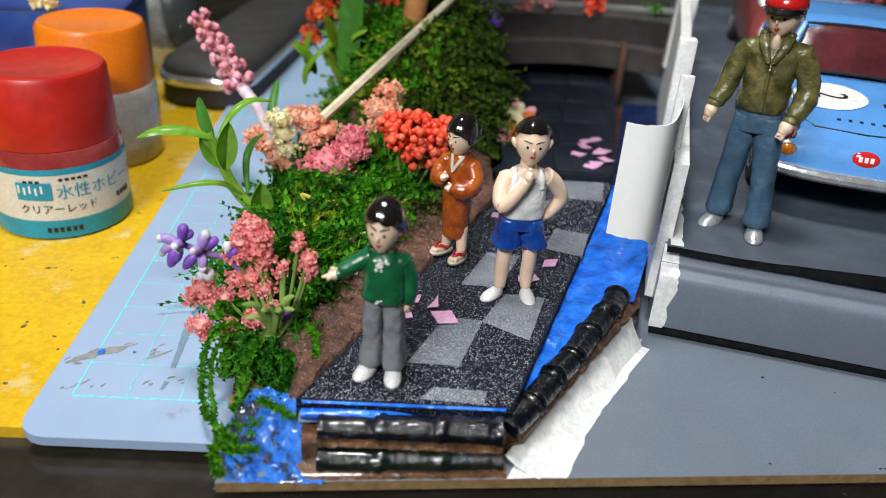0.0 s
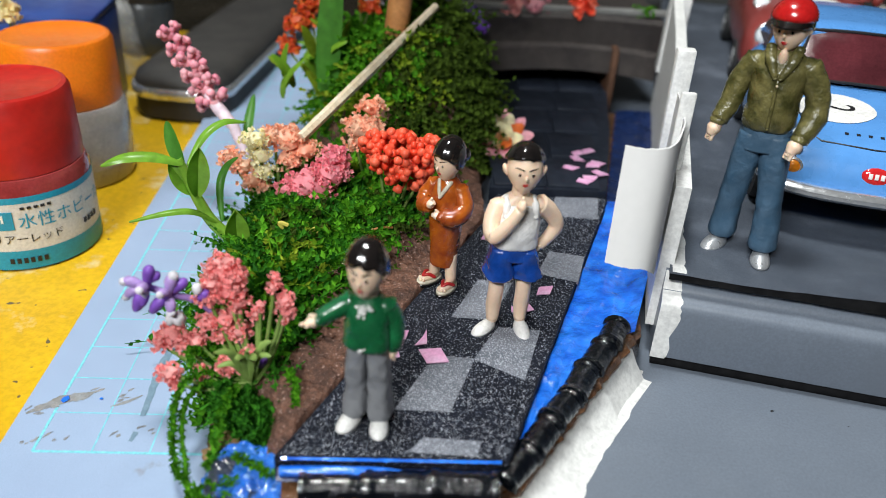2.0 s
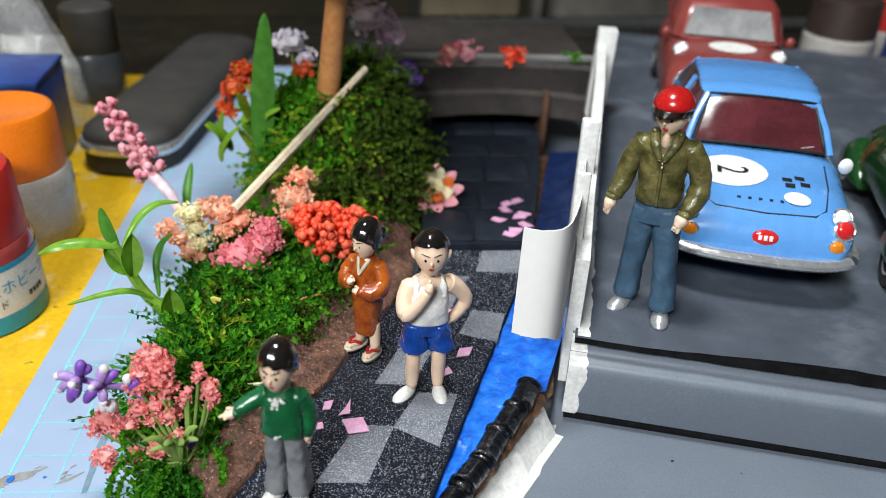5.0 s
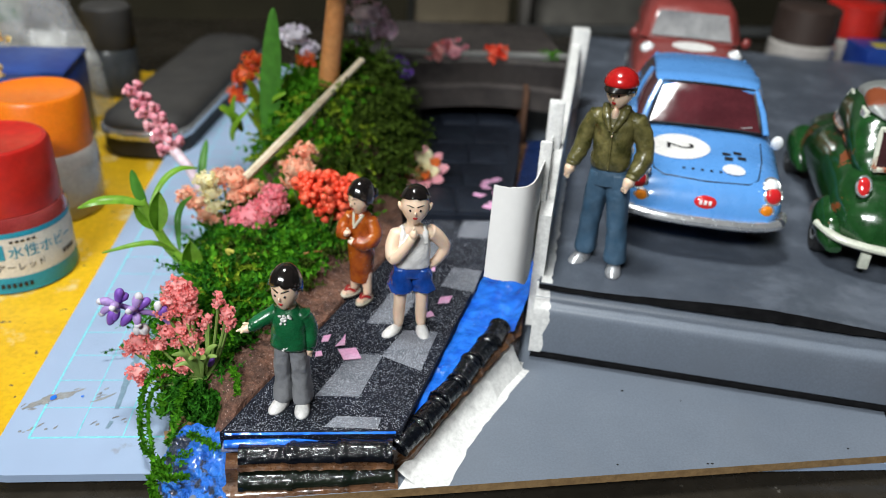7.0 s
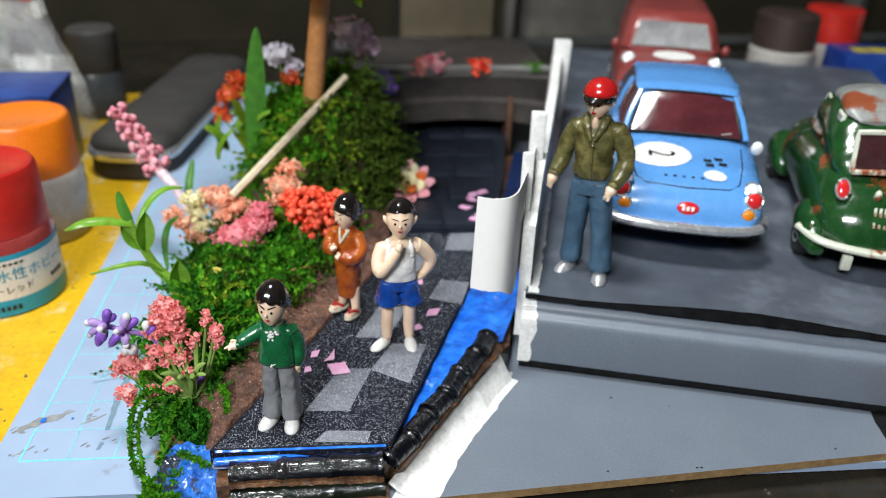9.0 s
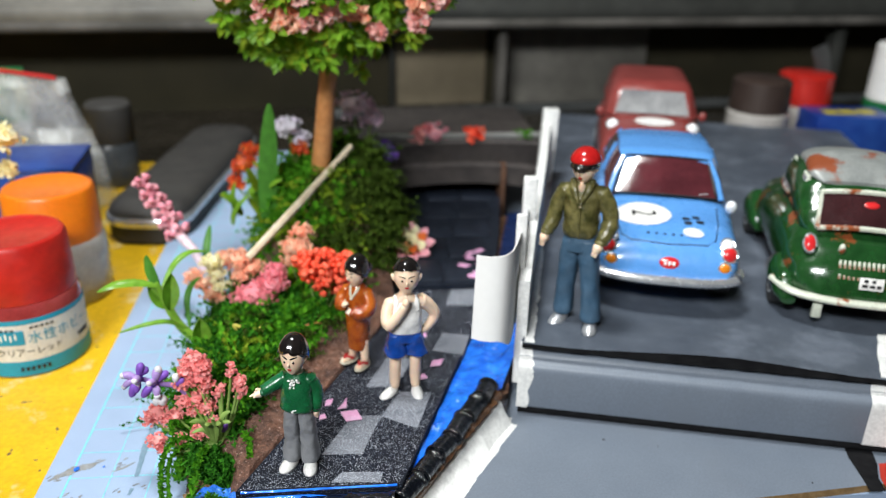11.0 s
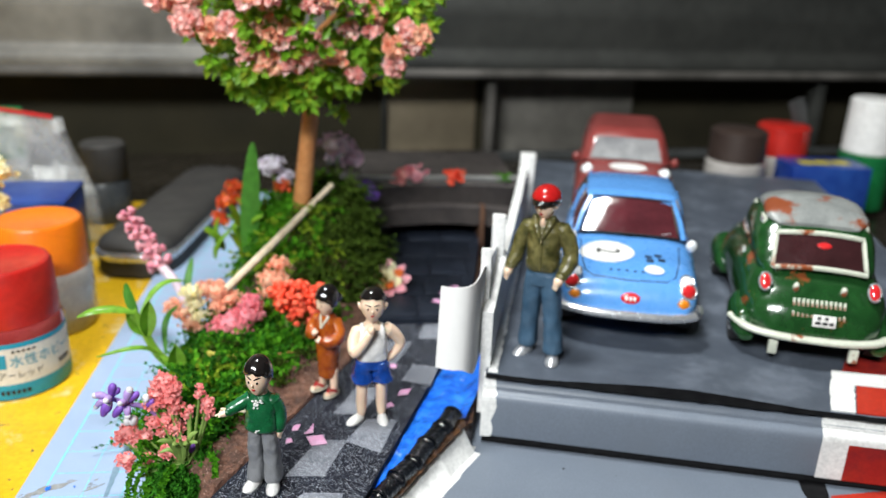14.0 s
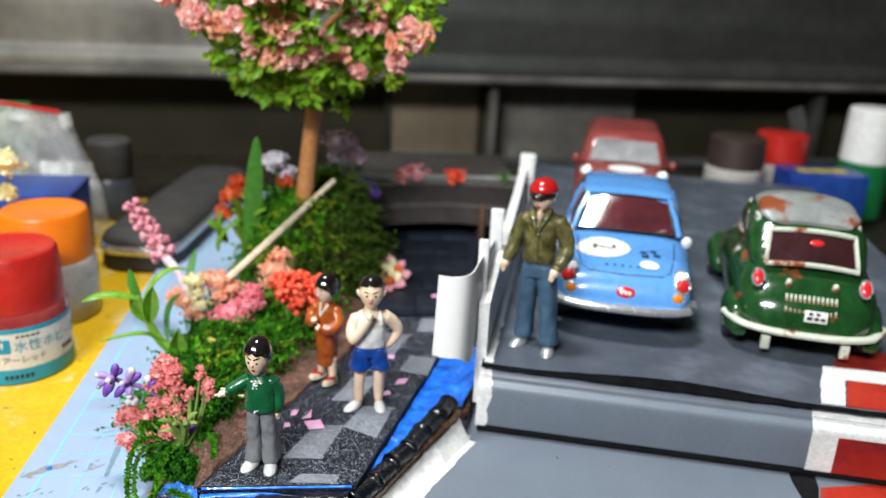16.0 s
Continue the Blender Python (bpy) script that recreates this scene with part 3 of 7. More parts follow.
def front_y(x):
    return FRONT_L[1] + (x - FRONT_L[0]) * (FRONT_R[1] - FRONT_L[1]) / (FRONT_R[0] - FRONT_L[0])


bm = bmesh.new()
sheet(bm, [FRONT_L, FRONT_R, (31.5, 27.0), (4.0, 27.0)], 0.008, 0.22, 0, 1)
board = thing("base_board", at(0, 0), "grey-painted fibreboard base with raw tan edge", "base board", kind="structure", bm=bm, material=["grey", "mdf"])
bm = bmesh.new()
strip_l = [(8.05, front_y(8.05)), (8.7, -0.6), (9.5, 0.6), (10.3, 1.55), (11.05, 2.45)]
strip_r = [(9.12, front_y(9.12)), (9.7, -0.6), (10.2, 0.2), (10.75, 0.95), (11.4, 2.4)]
rows = []
n = 28
for k in range(n + 1):
    f = k / n * (len(strip_l) - 1)
    i, w = min(int(f), len(strip_l) - 2), f - min(int(f), len(strip_l) - 2)
    a = Vector(strip_l[i]).lerp(Vector(strip_l[i + 1]), w)
    b = Vector(strip_r[i]).lerp(Vector(strip_r[i + 1]), w)
    b = b + Vector((0.06 * wobble(k * 0.9, 3.1), 0.0))
    rows.append([(*(a.lerp(b, j / 5)), 0.222 + 0.012 * math.sin(math.pi * j / 5) + 0.01 * abs(wobble(k * 0.7, j * 2.3))) for j in range(6)])
rings(bm, rows, 0, False, False)
part("white_band", bm, "white_brush", board, "brushed white paint band")

for x, y, r in SPECKS:
    bm = bmesh.new()
    ico(bm, (x, y, 0.225), r, 1, 0, 0.6, (1.2, 0.8, 0.5))
    part("speck", bm, "black", board, "black speck of dirt")

# ---- the raised road: an own frame, x along its front lip, y back along the road ----
ROAD = at(11.6, 2.9, 0.0, -15.2)
RZ = 2.40
platform = thing("road_platform", ROAD, "raised grey roadway deck with coved front face", "roadway", kind="structure")
PROFILE = [(0.10, 2.32), (0.04, 2.22), (0.01, 2.08), (-0.02, 1.99), (-0.08, 1.93), (-0.17, 1.885), (-0.26, 1.84), (-0.32, 1.77), (-0.345, 1.66), (-0.35, 1.50), (-0.36, 0.58), (-0.34, 0.52), (-0.26, 0.50)]


def face_run(x0, x1, steps, grow=0.0, ragged=0.0):
    fine = [tuple(p) for p in curve_pts([(0, y, z) for y, z in PROFILE], 4)]
    bm = bmesh.new()
    rings(bm, [[(x0 + (x1 + ragged * wobble(z * 2.3, x1, 1.0) + ragged * 0.5 * wobble(z * 8, x1, 5.0) - x0) * k / steps, y - grow, z) for x, y, z in fine] for k in range(steps + 1)], 0, False, False)
    return bm


bm = bmesh.new()
rings(bm, [[(x, y, z) for y, z in PROFILE + [(26.0, 0.50), (26.0, 2.32)]] for x in (0.0, 15.5)], 0)
part("deck", bm, "grey", platform)
bm = bmesh.new()
box(bm, (7.75, 13.0, 0.355), (15.3, 25.6, 0.28))
tube(bm, [(0.05, -0.17, 0.362), (15.4, -0.17, 0.362)], 0.14, 12)
part("foot", bm, "void", platform, "black block and rounded strip under the deck")
part("white_band", face_run(0.0, 0.36, 3, 0.006, 0.22), "white_brush", platform, "rough white painted end")
part("white_band", face_run(9.10, 12.6, 3, 0.006, 0.10), "white_brush", platform, "white kerb paint")
bm = face_run(9.78, 12.6, 3, 0.014, 0.10)
bmesh.ops.delete(bm, geom=[v for v in bm.verts if v.co.z > 1.62], context="VERTS")
part("red_band", bm, "kerb_red", platform, "dark red kerb stripe")
bm = bmesh.new()
nx, ny = 60, 4
high = []
for side in (0, 1):
    rows = []
    for i in range(nx + 1):
        x = 0.05 + 15.3 * i / nx
        bend = 0.17 * math.sin(math.pi * (x - 1.2) / 8.2) ** 2 if 1.2 < x < 9.4 else 0.0
        row = []
        for j in range(ny + 1):
            y = [-0.16, 0.5, 1.5, 6.0, 25.8][j]
            lift = bend * max(0, 1 - y / 1.5) if j < 3 else 0
            row.append((x, y + (0.03 * wobble(x * 1.7, 5.0) if j == 0 else 0), (RZ - 0.075 if side == 0 else RZ) + lift))
        rows.append(row)
    rings(bm, rows if side else rows[::-1], 0, False, False)
    high = [r[0] for r in rows]
part("road_sheet", bm, "road", platform, "dark grey gritty road sheet with curled edge")
# Black skirt over the sheet's edge paints in the shadow gap below it.
bm = bmesh.new()
rings(bm, [[(x, y - 0.012, RZ - 0.135 + 0.02 * wobble(x * 6, 2.0)) for x, y, z in high], [(x, y + 0.004, z - 0.006) for x, y, z in high]][::-1], 0, False, False)
part("sheet_edge", bm, "void", platform, "torn edge of the road sheet with its shadow gap painted black")


for outline, m_, lab in (([(9.24, -0.08), (9.86, -0.08), (10.3, 1.5), (12.2, 1.55), (12.5, 2.3), (9.9, 2.28), (9.52, 1.1)], "white_brush", "white painted kerb corner"),
                         ([(9.89, -0.08), (11.9, -0.08), (12.3, 1.49), (10.34, 1.46)], "kerb_bright", "red painted kerb block"),
                         ([(10.2, 2.34), (12.6, 2.36), (12.9, 3.7), (10.75, 3.7)], "kerb_red", "dark red kerb block"),
                         ([(11.95, -0.08), (13.4, -0.08), (14.1, 2.25), (12.6, 2.25)], "white_brush", "white painted kerb block")):
    ragged = []
    for (x0, y0), (x1, y1) in zip(outline, outline[1:] + outline[:1]):
        ragged += [(x0 + (x1 - x0) * k / 8 + (0.04 * wobble(y0 * 3 + k, x0 * 5) if k else 0), y0 + (y1 - y0) * k / 8) for k in range(8)]
    bm = bmesh.new()
    sheet(bm, ragged, RZ + 0.002, RZ + 0.04)
    part("kerb_block", bm, m_, platform, lab)
for outline, m_, lab in (([(20.02, 0.4), (20.75, 0.4), (20.5, -0.32), (20.2, -0.84), (20.1, -1.3), (19.7, -1.3), (19.8, -0.7), (19.9, 0.0)], "void", "black paint patch"), ([(20.56, -0.3), (23.6, -0.1), (23.6, -1.3), (20.16, -1.3), (20.26, -0.82)], "kerb_bright", "red paint patch")):
    bm = bmesh.new()
    sheet(bm, outline, 0.2215, 0.232)
    part("paint_patch", bm, m_, board, lab)

# ---- the footpath, stream and banks ----


def left_x(y):
    return 4.98 + 0.485 * y if y < 7 else 8.375 + 0.28 * (y - 7)


def right_x(y):
    return 8.58 + 0.385 * y if y < 8 else 11.66 + 0.26 * (y - 8)


PATH_Z = 1.18
footpath = thing("footpath", at(0, 0), "miniature footpath of dark and grey gritty squares", "footpath", kind="structure")
bm = bmesh.new()
ys = [-0.9, 0.6, 2.1, 3.6, 5.1, 6.6, 8.1]
sheet(bm, [(left_x(-1.2), -1.2), (right_x(-1.2), -1.2), (right_x(8.5), 8.5), (left_x(8.5), 8.5), (left_x(7), 7)], 0.23, PATH_Z)
part("path_bed", bm, "sand_dark", footpath, "black glittering grit surface")
for quad in ([(6.26, -0.05), (7.22, -0.08), (7.75, 1.42), (7.0, 1.48)], [(7.72, 1.40), (8.62, 0.82), (9.12, 2.38), (8.28, 2.44)], [(6.5, -1.05), (7.62, -1.12), (7.7, -0.78), (6.75, -0.72)],
             [(9.35, 4.55), (10.22, 4.22), (10.57, 5.35), (9.78, 5.55)], [(10.06, 7.37), (11.27, 7.26), (11.53, 8.48), (10.38, 8.45)], [(8.3, 5.6), (9.2, 5.5), (9.85, 7.1), (9.0, 7.2)], [(7.35, 2.75), (8.15, 2.7), (8.75, 4.1), (8.0, 4.2)]):
    bm = bmesh.new()
    sheet(bm, quad, PATH_Z - 0.05, PATH_Z + 0.008)
    part("path_square", bm, "sand_light", footpath, "grey gritty square")

random.seed(21)
grains, faces = [], []
for k in range(12000):
    y = -1.15 + 9.6 * random.random() ** 1.25
    x = random.uniform(left_x(y) + 0.05, right_x(y) - 0.05)
    r = random.uniform(0.006, 0.016)
    turn = random.uniform(0, 6.28)
    n0 = len(grains)
    grains += [((x + r * math.cos(turn + 2.09 * j)) * CM, (y + r * math.sin(turn + 2.09 * j)) * CM, (PATH_Z + 0.002) * CM) for j in range(3)] + [(x * CM, y * CM, (PATH_Z + random.uniform(0.6, 1.4) * r) * CM)]
    faces += [(n0, n0 + 1, n0 + 3), (n0 + 1, n0 + 2, n0 + 3), (n0 + 2, n0, n0 + 3)]
me = bpy.data.meshes.new("grit")
me.from_pydata(grains, [], faces)
me.materials.append(M["grain"])
grit = new("grit", me)
grit.parent = footpath
tagged(grit, "loose pale grit grains", kind="stuff")

bm = bmesh.new()
sheet(bm, [(8.6, 8.55), (11.75, 8.55), (12.8, 13.0), (14.2, 20.5), (9.6, 20.5), (9.2, 12.5)], 0.23, PATH_Z + 0.17)
steps = thing("stone_step", at(0, 0), "low dark step leading to flagstones under the bridge", "step", kind="structure", bm=bm, material="slab")
for r in range(5):
    y0 = 8.62 + 2.0 * r
    for c in range(2):
        x0 = 8.7 + 0.2 * (y0 - 8.6) + 1.5 * c
        bm = bmesh.new()
        box(bm, (x0 + 0.74, y0 + 0.95, PATH_Z + 0.19), (1.4, 1.82, 0.12), 0.04, -4 * c)
        part("flagstone", bm, "slab", steps)

# the blue stream beside the path, with brushed ripples
bm = bmesh.new()
rows = []
for k in range(171):
    y = -1.0 + 17.0 * k / 170
    lx = right_x(y) + 0.03
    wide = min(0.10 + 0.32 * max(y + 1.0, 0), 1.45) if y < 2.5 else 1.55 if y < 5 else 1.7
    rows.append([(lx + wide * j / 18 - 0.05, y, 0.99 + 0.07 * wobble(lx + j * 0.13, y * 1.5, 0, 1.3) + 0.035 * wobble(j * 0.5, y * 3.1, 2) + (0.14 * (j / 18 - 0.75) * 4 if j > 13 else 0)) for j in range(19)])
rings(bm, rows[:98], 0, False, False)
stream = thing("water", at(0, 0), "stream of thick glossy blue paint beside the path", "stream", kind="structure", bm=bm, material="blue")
# Far stream takes a darker blue, painting in the shade under the bridge.
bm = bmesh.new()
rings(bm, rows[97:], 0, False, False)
part("stream_end", bm, "navy", stream, "far end of the stream, its blue darkened as bridge shade")
bm = bmesh.new()
sheet(bm, [(7.9, -1.4), (8.4, -1.2), (10.7, 2.1), (11.3, 2.7), (12.5, 8), (14.4, 16), (12.4, 16), (11.4, 8), (9.5, 2.5), (8.1, -1.0)], 0.23, 0.86)
thing("stream_bed", at(0, 0), "rough brown filler under the blue stream", "stream bed", kind="structure", bm=bm, material="clay")
bm = bmesh.new()
rings(bm, [[(4.5 + 3.5 * k / 40, -1.205 - 0.02 * abs(wobble(k * 0.8, 2.0)), PATH_Z + 0.004), (4.5 + 3.5 * k / 40, -1.235 - 0.03 * abs(wobble(k * 0.5, 5.0)), PATH_Z - 0.03), (4.5 + 3.5 * k / 40, -1.20, PATH_Z - 0.085)] for k in range(41)][::-1], 0, False, False)
part("blue_lip", bm, "blue", footpath, "blue paint along the front edge")
# Dark blue strip paints the shade below the path's front edge.
bm = bmesh.new()
rings(bm, [[(4.45 + 3.55 * k / 40, -1.17, PATH_Z - 0.07), (4.45 + 3.55 * k / 40, -1.20, 0.96), (4.45 + 3.55 * k / 40, -1.45, 0.90)] for k in range(41)][::-1], 0, False, False)
part("front_gap", bm, "navy", footpath, "dark blue strip behind the tiles, coloured as shade under the path edge")
bm = bmesh.new()
tube(bm, curve_pts([(4.5, -1.30, 0.96), (5.0, -1.32, 1.00), (5.6, -1.33, 1.01), (6.1, -1.31, 0.98), (6.4, -1.30, 0.92)], 6), [0.09] * 25, 10)
part("blue_bead", bm, "blue", footpath, "bead of blue paint behind the tiles")


def roof_tile(length, radius):
    """A ridge tile: a thick half-round shell with a collar at one end."""
    bm = bmesh.new()
    n, m = 9, 14
    for sgn, off in ((1, 0.0), (-1, 0.07)):
        loops = []
        for i in range(m + 1):
            f = i / m
            r = radius - off + (0.035 if f > 0.86 else 0.015 if f < 0.10 else 0.0) + 0.03 * wobble(i * 1.3, radius * 9 + off * 20)
            loops.append([(length * (f - 0.5), (r + 0.02 * wobble(f * 9, a * 3)) * math.cos(math.pi * a / n), r * 0.92 * math.sin(math.pi * a / n)) for a in range(n + 1)])
        rings(bm, loops if sgn > 0 else loops[::-1], 0, False, False)
    for x in (-0.5, 0.5):
        r = radius + (0.035 if x > 0 else 0.015)
        loop = [bm.verts.new((length * x, r * math.cos(math.pi * a / n), r * 0.92 * math.sin(math.pi * a / n))) for a in range(n + 1)]
        bm.faces.new(loop if x > 0 else loop[::-1])
    return bm


edging = thing("tile_edging", at(0, 0), "border of glossy black ridge tiles on brown clay", "tile border", kind="structure")
me = finish("roof_tile", roof_tile(1.06, 0.27), "tile")
me_low = finish("roof_tile", roof_tile(1.08, 0.24), "tile_green")
for k in range(3):
    share("roof_tile", me, edging, at(5.34 + 1.03 * k, -1.46 - 0.02 * k, 0.80 + 0.05 * k, 2 - 2 * k, 6 * (k - 1)))
    share("roof_tile", me_low, edging, at(5.36 + 1.03 * k, -1.74 + 0.05 * k, 0.38 + 0.02 * k, 1 + 2 * k, 10))
me = finish("roof_tile", roof_tile(0.84, 0.25), "tile")
for k in range(6):
    f = k / 5
    x, y = 8.26 + 2.26 * f ** 0.95, -1.08 + 3.25 * f
    share("roof_tile", me, edging, at(x, y, 0.88 + 0.36 * f, 51 + 10 * f + 4 * (k % 2), 10 - 7 * (k % 2), 4 * (k % 3) - 4))
bm = bmesh.new()
rings(bm, [[(4.80 + 3.15 * k / 40, -1.76 - 0.09 * abs(wobble(k * 0.6, 1.0)) + dy, z + 0.035 * wobble(k * 0.5, 4.0)) for dy, z in ((0.45, 0.78), (0.0, 0.76), (-0.03, 0.70), (0.25, 0.64))] for k in range(41)][::-1], 0, False, False)
sheet(bm, [(4.55, -1.72), (7.95, -1.50), (8.0, -1.25), (4.5, -1.25)], 0.23, 0.68)
part("clay_ledge", bm, "clay", edging, "ragged brown clay ledge between the tile rows")
bm = bmesh.new()
rings(bm, [[(4.45 + 3.6 * k / 40, y0 + 0.07 * k / 40 * 3.6 + 0.03 * wobble(k * 0.7, 2.0), z) for y0, z in ((-1.6, 0.34), (-1.98, 0.33), (-2.09, 0.29), (-2.13, 0.222))] for k in range(41)][::-1], 0, False, False)
part("resin_bead", bm, "clay", edging, "glossy brown bead along the foot of the tiles")
bm = bmesh.new()
loops = []
for k in range(46):
    f = k / 45
    x, y = 8.1 + 2.8 * f, -1.4 + 3.8 * f
    w = 0.10 * wobble(k * 0.6, 7.0) + 0.05 * wobble(k * 1.7, 3.0)
    loops.append([(x - 0.25, y + 0.2, 0.80 + 0.36 * f), (x + 0.10 + w, y - 0.07, 0.80 + 0.34 * f), (x + 0.16 + w, y - 0.12, 0.72 + 0.32 * f + 0.5 * w), (x + 0.02, y, 0.56 + 0.24 * f), (x - 0.02, y + 0.03, 0.42)])
rings(bm, loops[::-1], 0, False, False)
part("clay_ledge", bm, "clay", edging, "torn brown clay under the slanted tile row")
bm = bmesh.new()
loops = []
for k in range(61):
    f = k / 60
    x, y = 8.02 + 2.86 * f, -1.52 + 3.92 * f
    w = 0.06 * wobble(k * 0.13, 9.0)
    top = 0.34 + 0.50 * f
    loops.append([(x + 0.02, y + 0.02, top + 0.04 + w), (x + 0.14 + w, y - 0.10, top), (x + 0.26 + w, y - 0.17, 0.22 + 0.55 * (top - 0.22)), (x + 0.44 + w, y - 0.30, 0.245), (x + 0.60, y - 0.36, 0.224)])
rings(bm, loops[::-1], 0, False, False)
part("white_slope", bm, "white_brush", edging, "white paint brushed up the slope below the tiles")

# earth banks: one mound between path and moss, one high bank under the tree
def bank(x0, x1, y0, y1, nx, ny, height, name, label, material):
    bm = bmesh.new()
    rows = []
    for i in range(nx + 1):
        rows.append([])
        for j in range(ny + 1):
            x, y = x0 + (x1 - x0) * i / nx, y0 + (y1 - y0) * j / ny
            rows[-1].append((x + 0.05 * wobble(y * 2, x), y, height(x, y)))
    rings(bm, rows, 0, False, False)
    return thing(name, at(0, 0), label, "earth bank", kind="structure", bm=bm, material=material)


def smooth(a, b, v):
    t = min(max((v - a) / (b - a), 0), 1)
    return t * t * (3 - 2 * t)


def low_bank(x, y):
    edge = left_x(y) - x
    h = 0.25 + 0.97 * smooth(-0.1, 0.1, edge) * smooth(-1.3, -0.5, y)
    draw = smooth(1.3, -0.3, y)
    h *= smooth(2.4 + 1.35 * draw, 3.5 + 1.0 * draw, x)
    h += 0.45 * smooth(0.7, 1.8, edge) * smooth(1.0, 3.0, y) * smooth(2.4, 4.0, x)
    return max(h + (0.12 * wobble(x, y, 0, 1.6) + 0.07 * wobble(x, y, 3, 4.5) + 0.05 * abs(wobble(x, y, 5, 9.0))) * smooth(2.2, 2.6, x), 0.01) - 0.12 * smooth(3.0, 2.7, x - 0.45 * smooth(0.5, -1.2, y))


def high_bank(x, y):
    """The steep bank beside the bridge, highest under the tree."""
    cx, cy = (x - 6.25) / 2.75, (y - 12.9) / 3.9
    d = cx * cx + cy * cy
    return 0.05 + (4.15 + 0.75 * smooth(6.0, 7.2, x) * smooth(12.9, 14.0, y)) * max(0, 1 - d ** 1.5) ** 0.6 + 0.12 * wobble(x, y, 0, 1.2) if d < 1 else 0.05


bank(2.2, 8.4, -1.1, 9.8, 150, 250, lambda x, y: low_bank(x, y) if x < left_x(y) + 0.04 + 0.16 * wobble(y * 2.2, 1.7) else 0.3, "earth_bank", "crumbly brown earth bank beside the footpath", "earth")
bank(3.0, 9.4, 8.7, 16.8, 50, 60, high_bank, "earth_bank", "steep planted bank beside the bridge", "earth")

# ---- bridge over the path ----
bridge = thing("bridge", at(0, 0), "dark painted arched footbridge over the path", "bridge", kind="structure")
bm = bmesh.new()
loops = []
for k in range(21):
    f = k / 20
    x = 8.2 + 7.0 * f
    arch = 0.55 * (1 - (2 * f - 1) ** 2)
    y = 17.0 + 0.2 * f
    loops.append([(x, y, 3.88 + 0.25 * arch), (x, y - 0.12, 3.70 + 0.25 * arch), (x, y, 2.75 + 0.4 * arch), (x, y - 0.25, 2.6 + 0.5 * arch), (x, y - 0.2, 1.75 + 0.6 * arch), (x, y + 0.3, 1.7 + 0.6 * arch), (x, y + 5.5, 1.7 + 0.6 * arch), (x, y + 5.5, 3.88)])
rings(bm, loops[::-1], 0)
part("span", bm, "bridge", bridge)
bm = bmesh.new()
box(bm, (11.7, 20.2, 3.95), (6.9, 5.0, 0.1), 0.03)
part("deck_top", bm, "bridge", bridge, "dark painted top")
bm = bmesh.new()
box(bm, (11.7, 17.25, 4.08), (7.4, 0.34, 0.22), 0.06, 1.6)
part("rail", bm, "pale_rail", bridge, "pale grey rail along the bridge edge")
bm = bmesh.new()
box(bm, (13.6, 19.2, 1.6), (0.2, 5.0, 2.7), 0.02)
part("side_wall", bm, "rust_panel", bridge, "brown panel inside the underpass")
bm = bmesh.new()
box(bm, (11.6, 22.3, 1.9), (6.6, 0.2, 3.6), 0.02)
part("back_wall", bm, "black", bridge, "black panel closing the far end of the underpass")

# ---- white barrier along the road ----
barrier = thing("barrier", ROAD, "white paper barrier with curled front end along the road", "barrier")


def strip(bm, pts, z0, z1, thick):
    """An upright bent sheet of some thickness through (x, y) points; z0 and z1 may be lists."""
    k = len(pts)
    loops = []
    for i, (x, y) in enumerate(pts):
        a, b = pts[max(i - 1, 0)], pts[min(i + 1, k - 1)]
        d = Vector((b[0] - a[0], b[1] - a[1])).normalized()
        nx, ny = -d.y * thick / 2, d.x * thick / 2
        lo = z0[i] if isinstance(z0, list) else z0
        hi = z1[i] if isinstance(z1, list) else z1
        loops.append([(x + nx, y + ny, lo), (x - nx, y - ny, lo), (x - nx, y - ny, hi), (x + nx, y + ny, hi)])
    rings(bm, loops)


bm = bmesh.new()
strip(bm, [(-0.02, 0.2), (-0.03, 3.0), (0.0, 6.0), (0.02, 10.0), (-0.03, 14.2)], 0.9, [4.1, 4.3, 4.5, 4.75, 5.0], 0.30)
part("panel", bm, "white_brush", barrier)
bm = bmesh.new()
pts = curve_pts([(-1.26, -0.94, 0), (-0.95, -1.02, 0), (-0.64, -0.99, 0), (-0.43, -0.82, 0), (-0.30, -0.42, 0), (-0.24, 0.4, 0), (-0.2, 2.2, 0), (-0.18, 4.2, 0)], 6)
n = len(pts) - 1
strip(bm, [(p.x, p.y) for p in pts], [3.05 - 0.45 * smooth(0.3, 0.7, i / n) + 0.02 * wobble(i * 0.6, 2.0) for i in range(n + 1)], [5.40 + 0.05 * smooth(0.0, 0.35, i / n) - 0.35 * smooth(0.62, 0.85, i / n) - 0.35 * smooth(0.8, 1, i / n) + 0.015 * wobble(i * 0.5, 8.0) for i in range(n + 1)], 0.03)
for v in bm.verts:
    k = (v.co.z - 3.05) * smooth(0.6, -0.6, v.co.y)
    v.co.y += 0.20 * k
    v.co.z -= 0.07 * k + 0.2 * smooth(0.6, -0.6, v.co.y)
part("curled_sheet", bm, "paper", barrier, "curled white paper end")
for x, y, z, w, d in ((-0.22, 0.95, 5.72, 0.30, 0.12), (-0.16, 4.1, 5.72, 0.42, 0.34), (0.04, 13.8, 5.5, 0.65, 0.62)):
    bm = bmesh.new()
    box(bm, (x, y, (z + 2.4) / 2), (w, d, z - 2.4), 0.05, 6)
    for v in bm.verts:
        v.co.x += 0.05 * wobble(v.co.z * 0.8, y) + (0.04 * (v.co.z - 3) if z == 5.5 else 0)
    part("post", bm, "white_brush", barrier)
bm = bmesh.new()
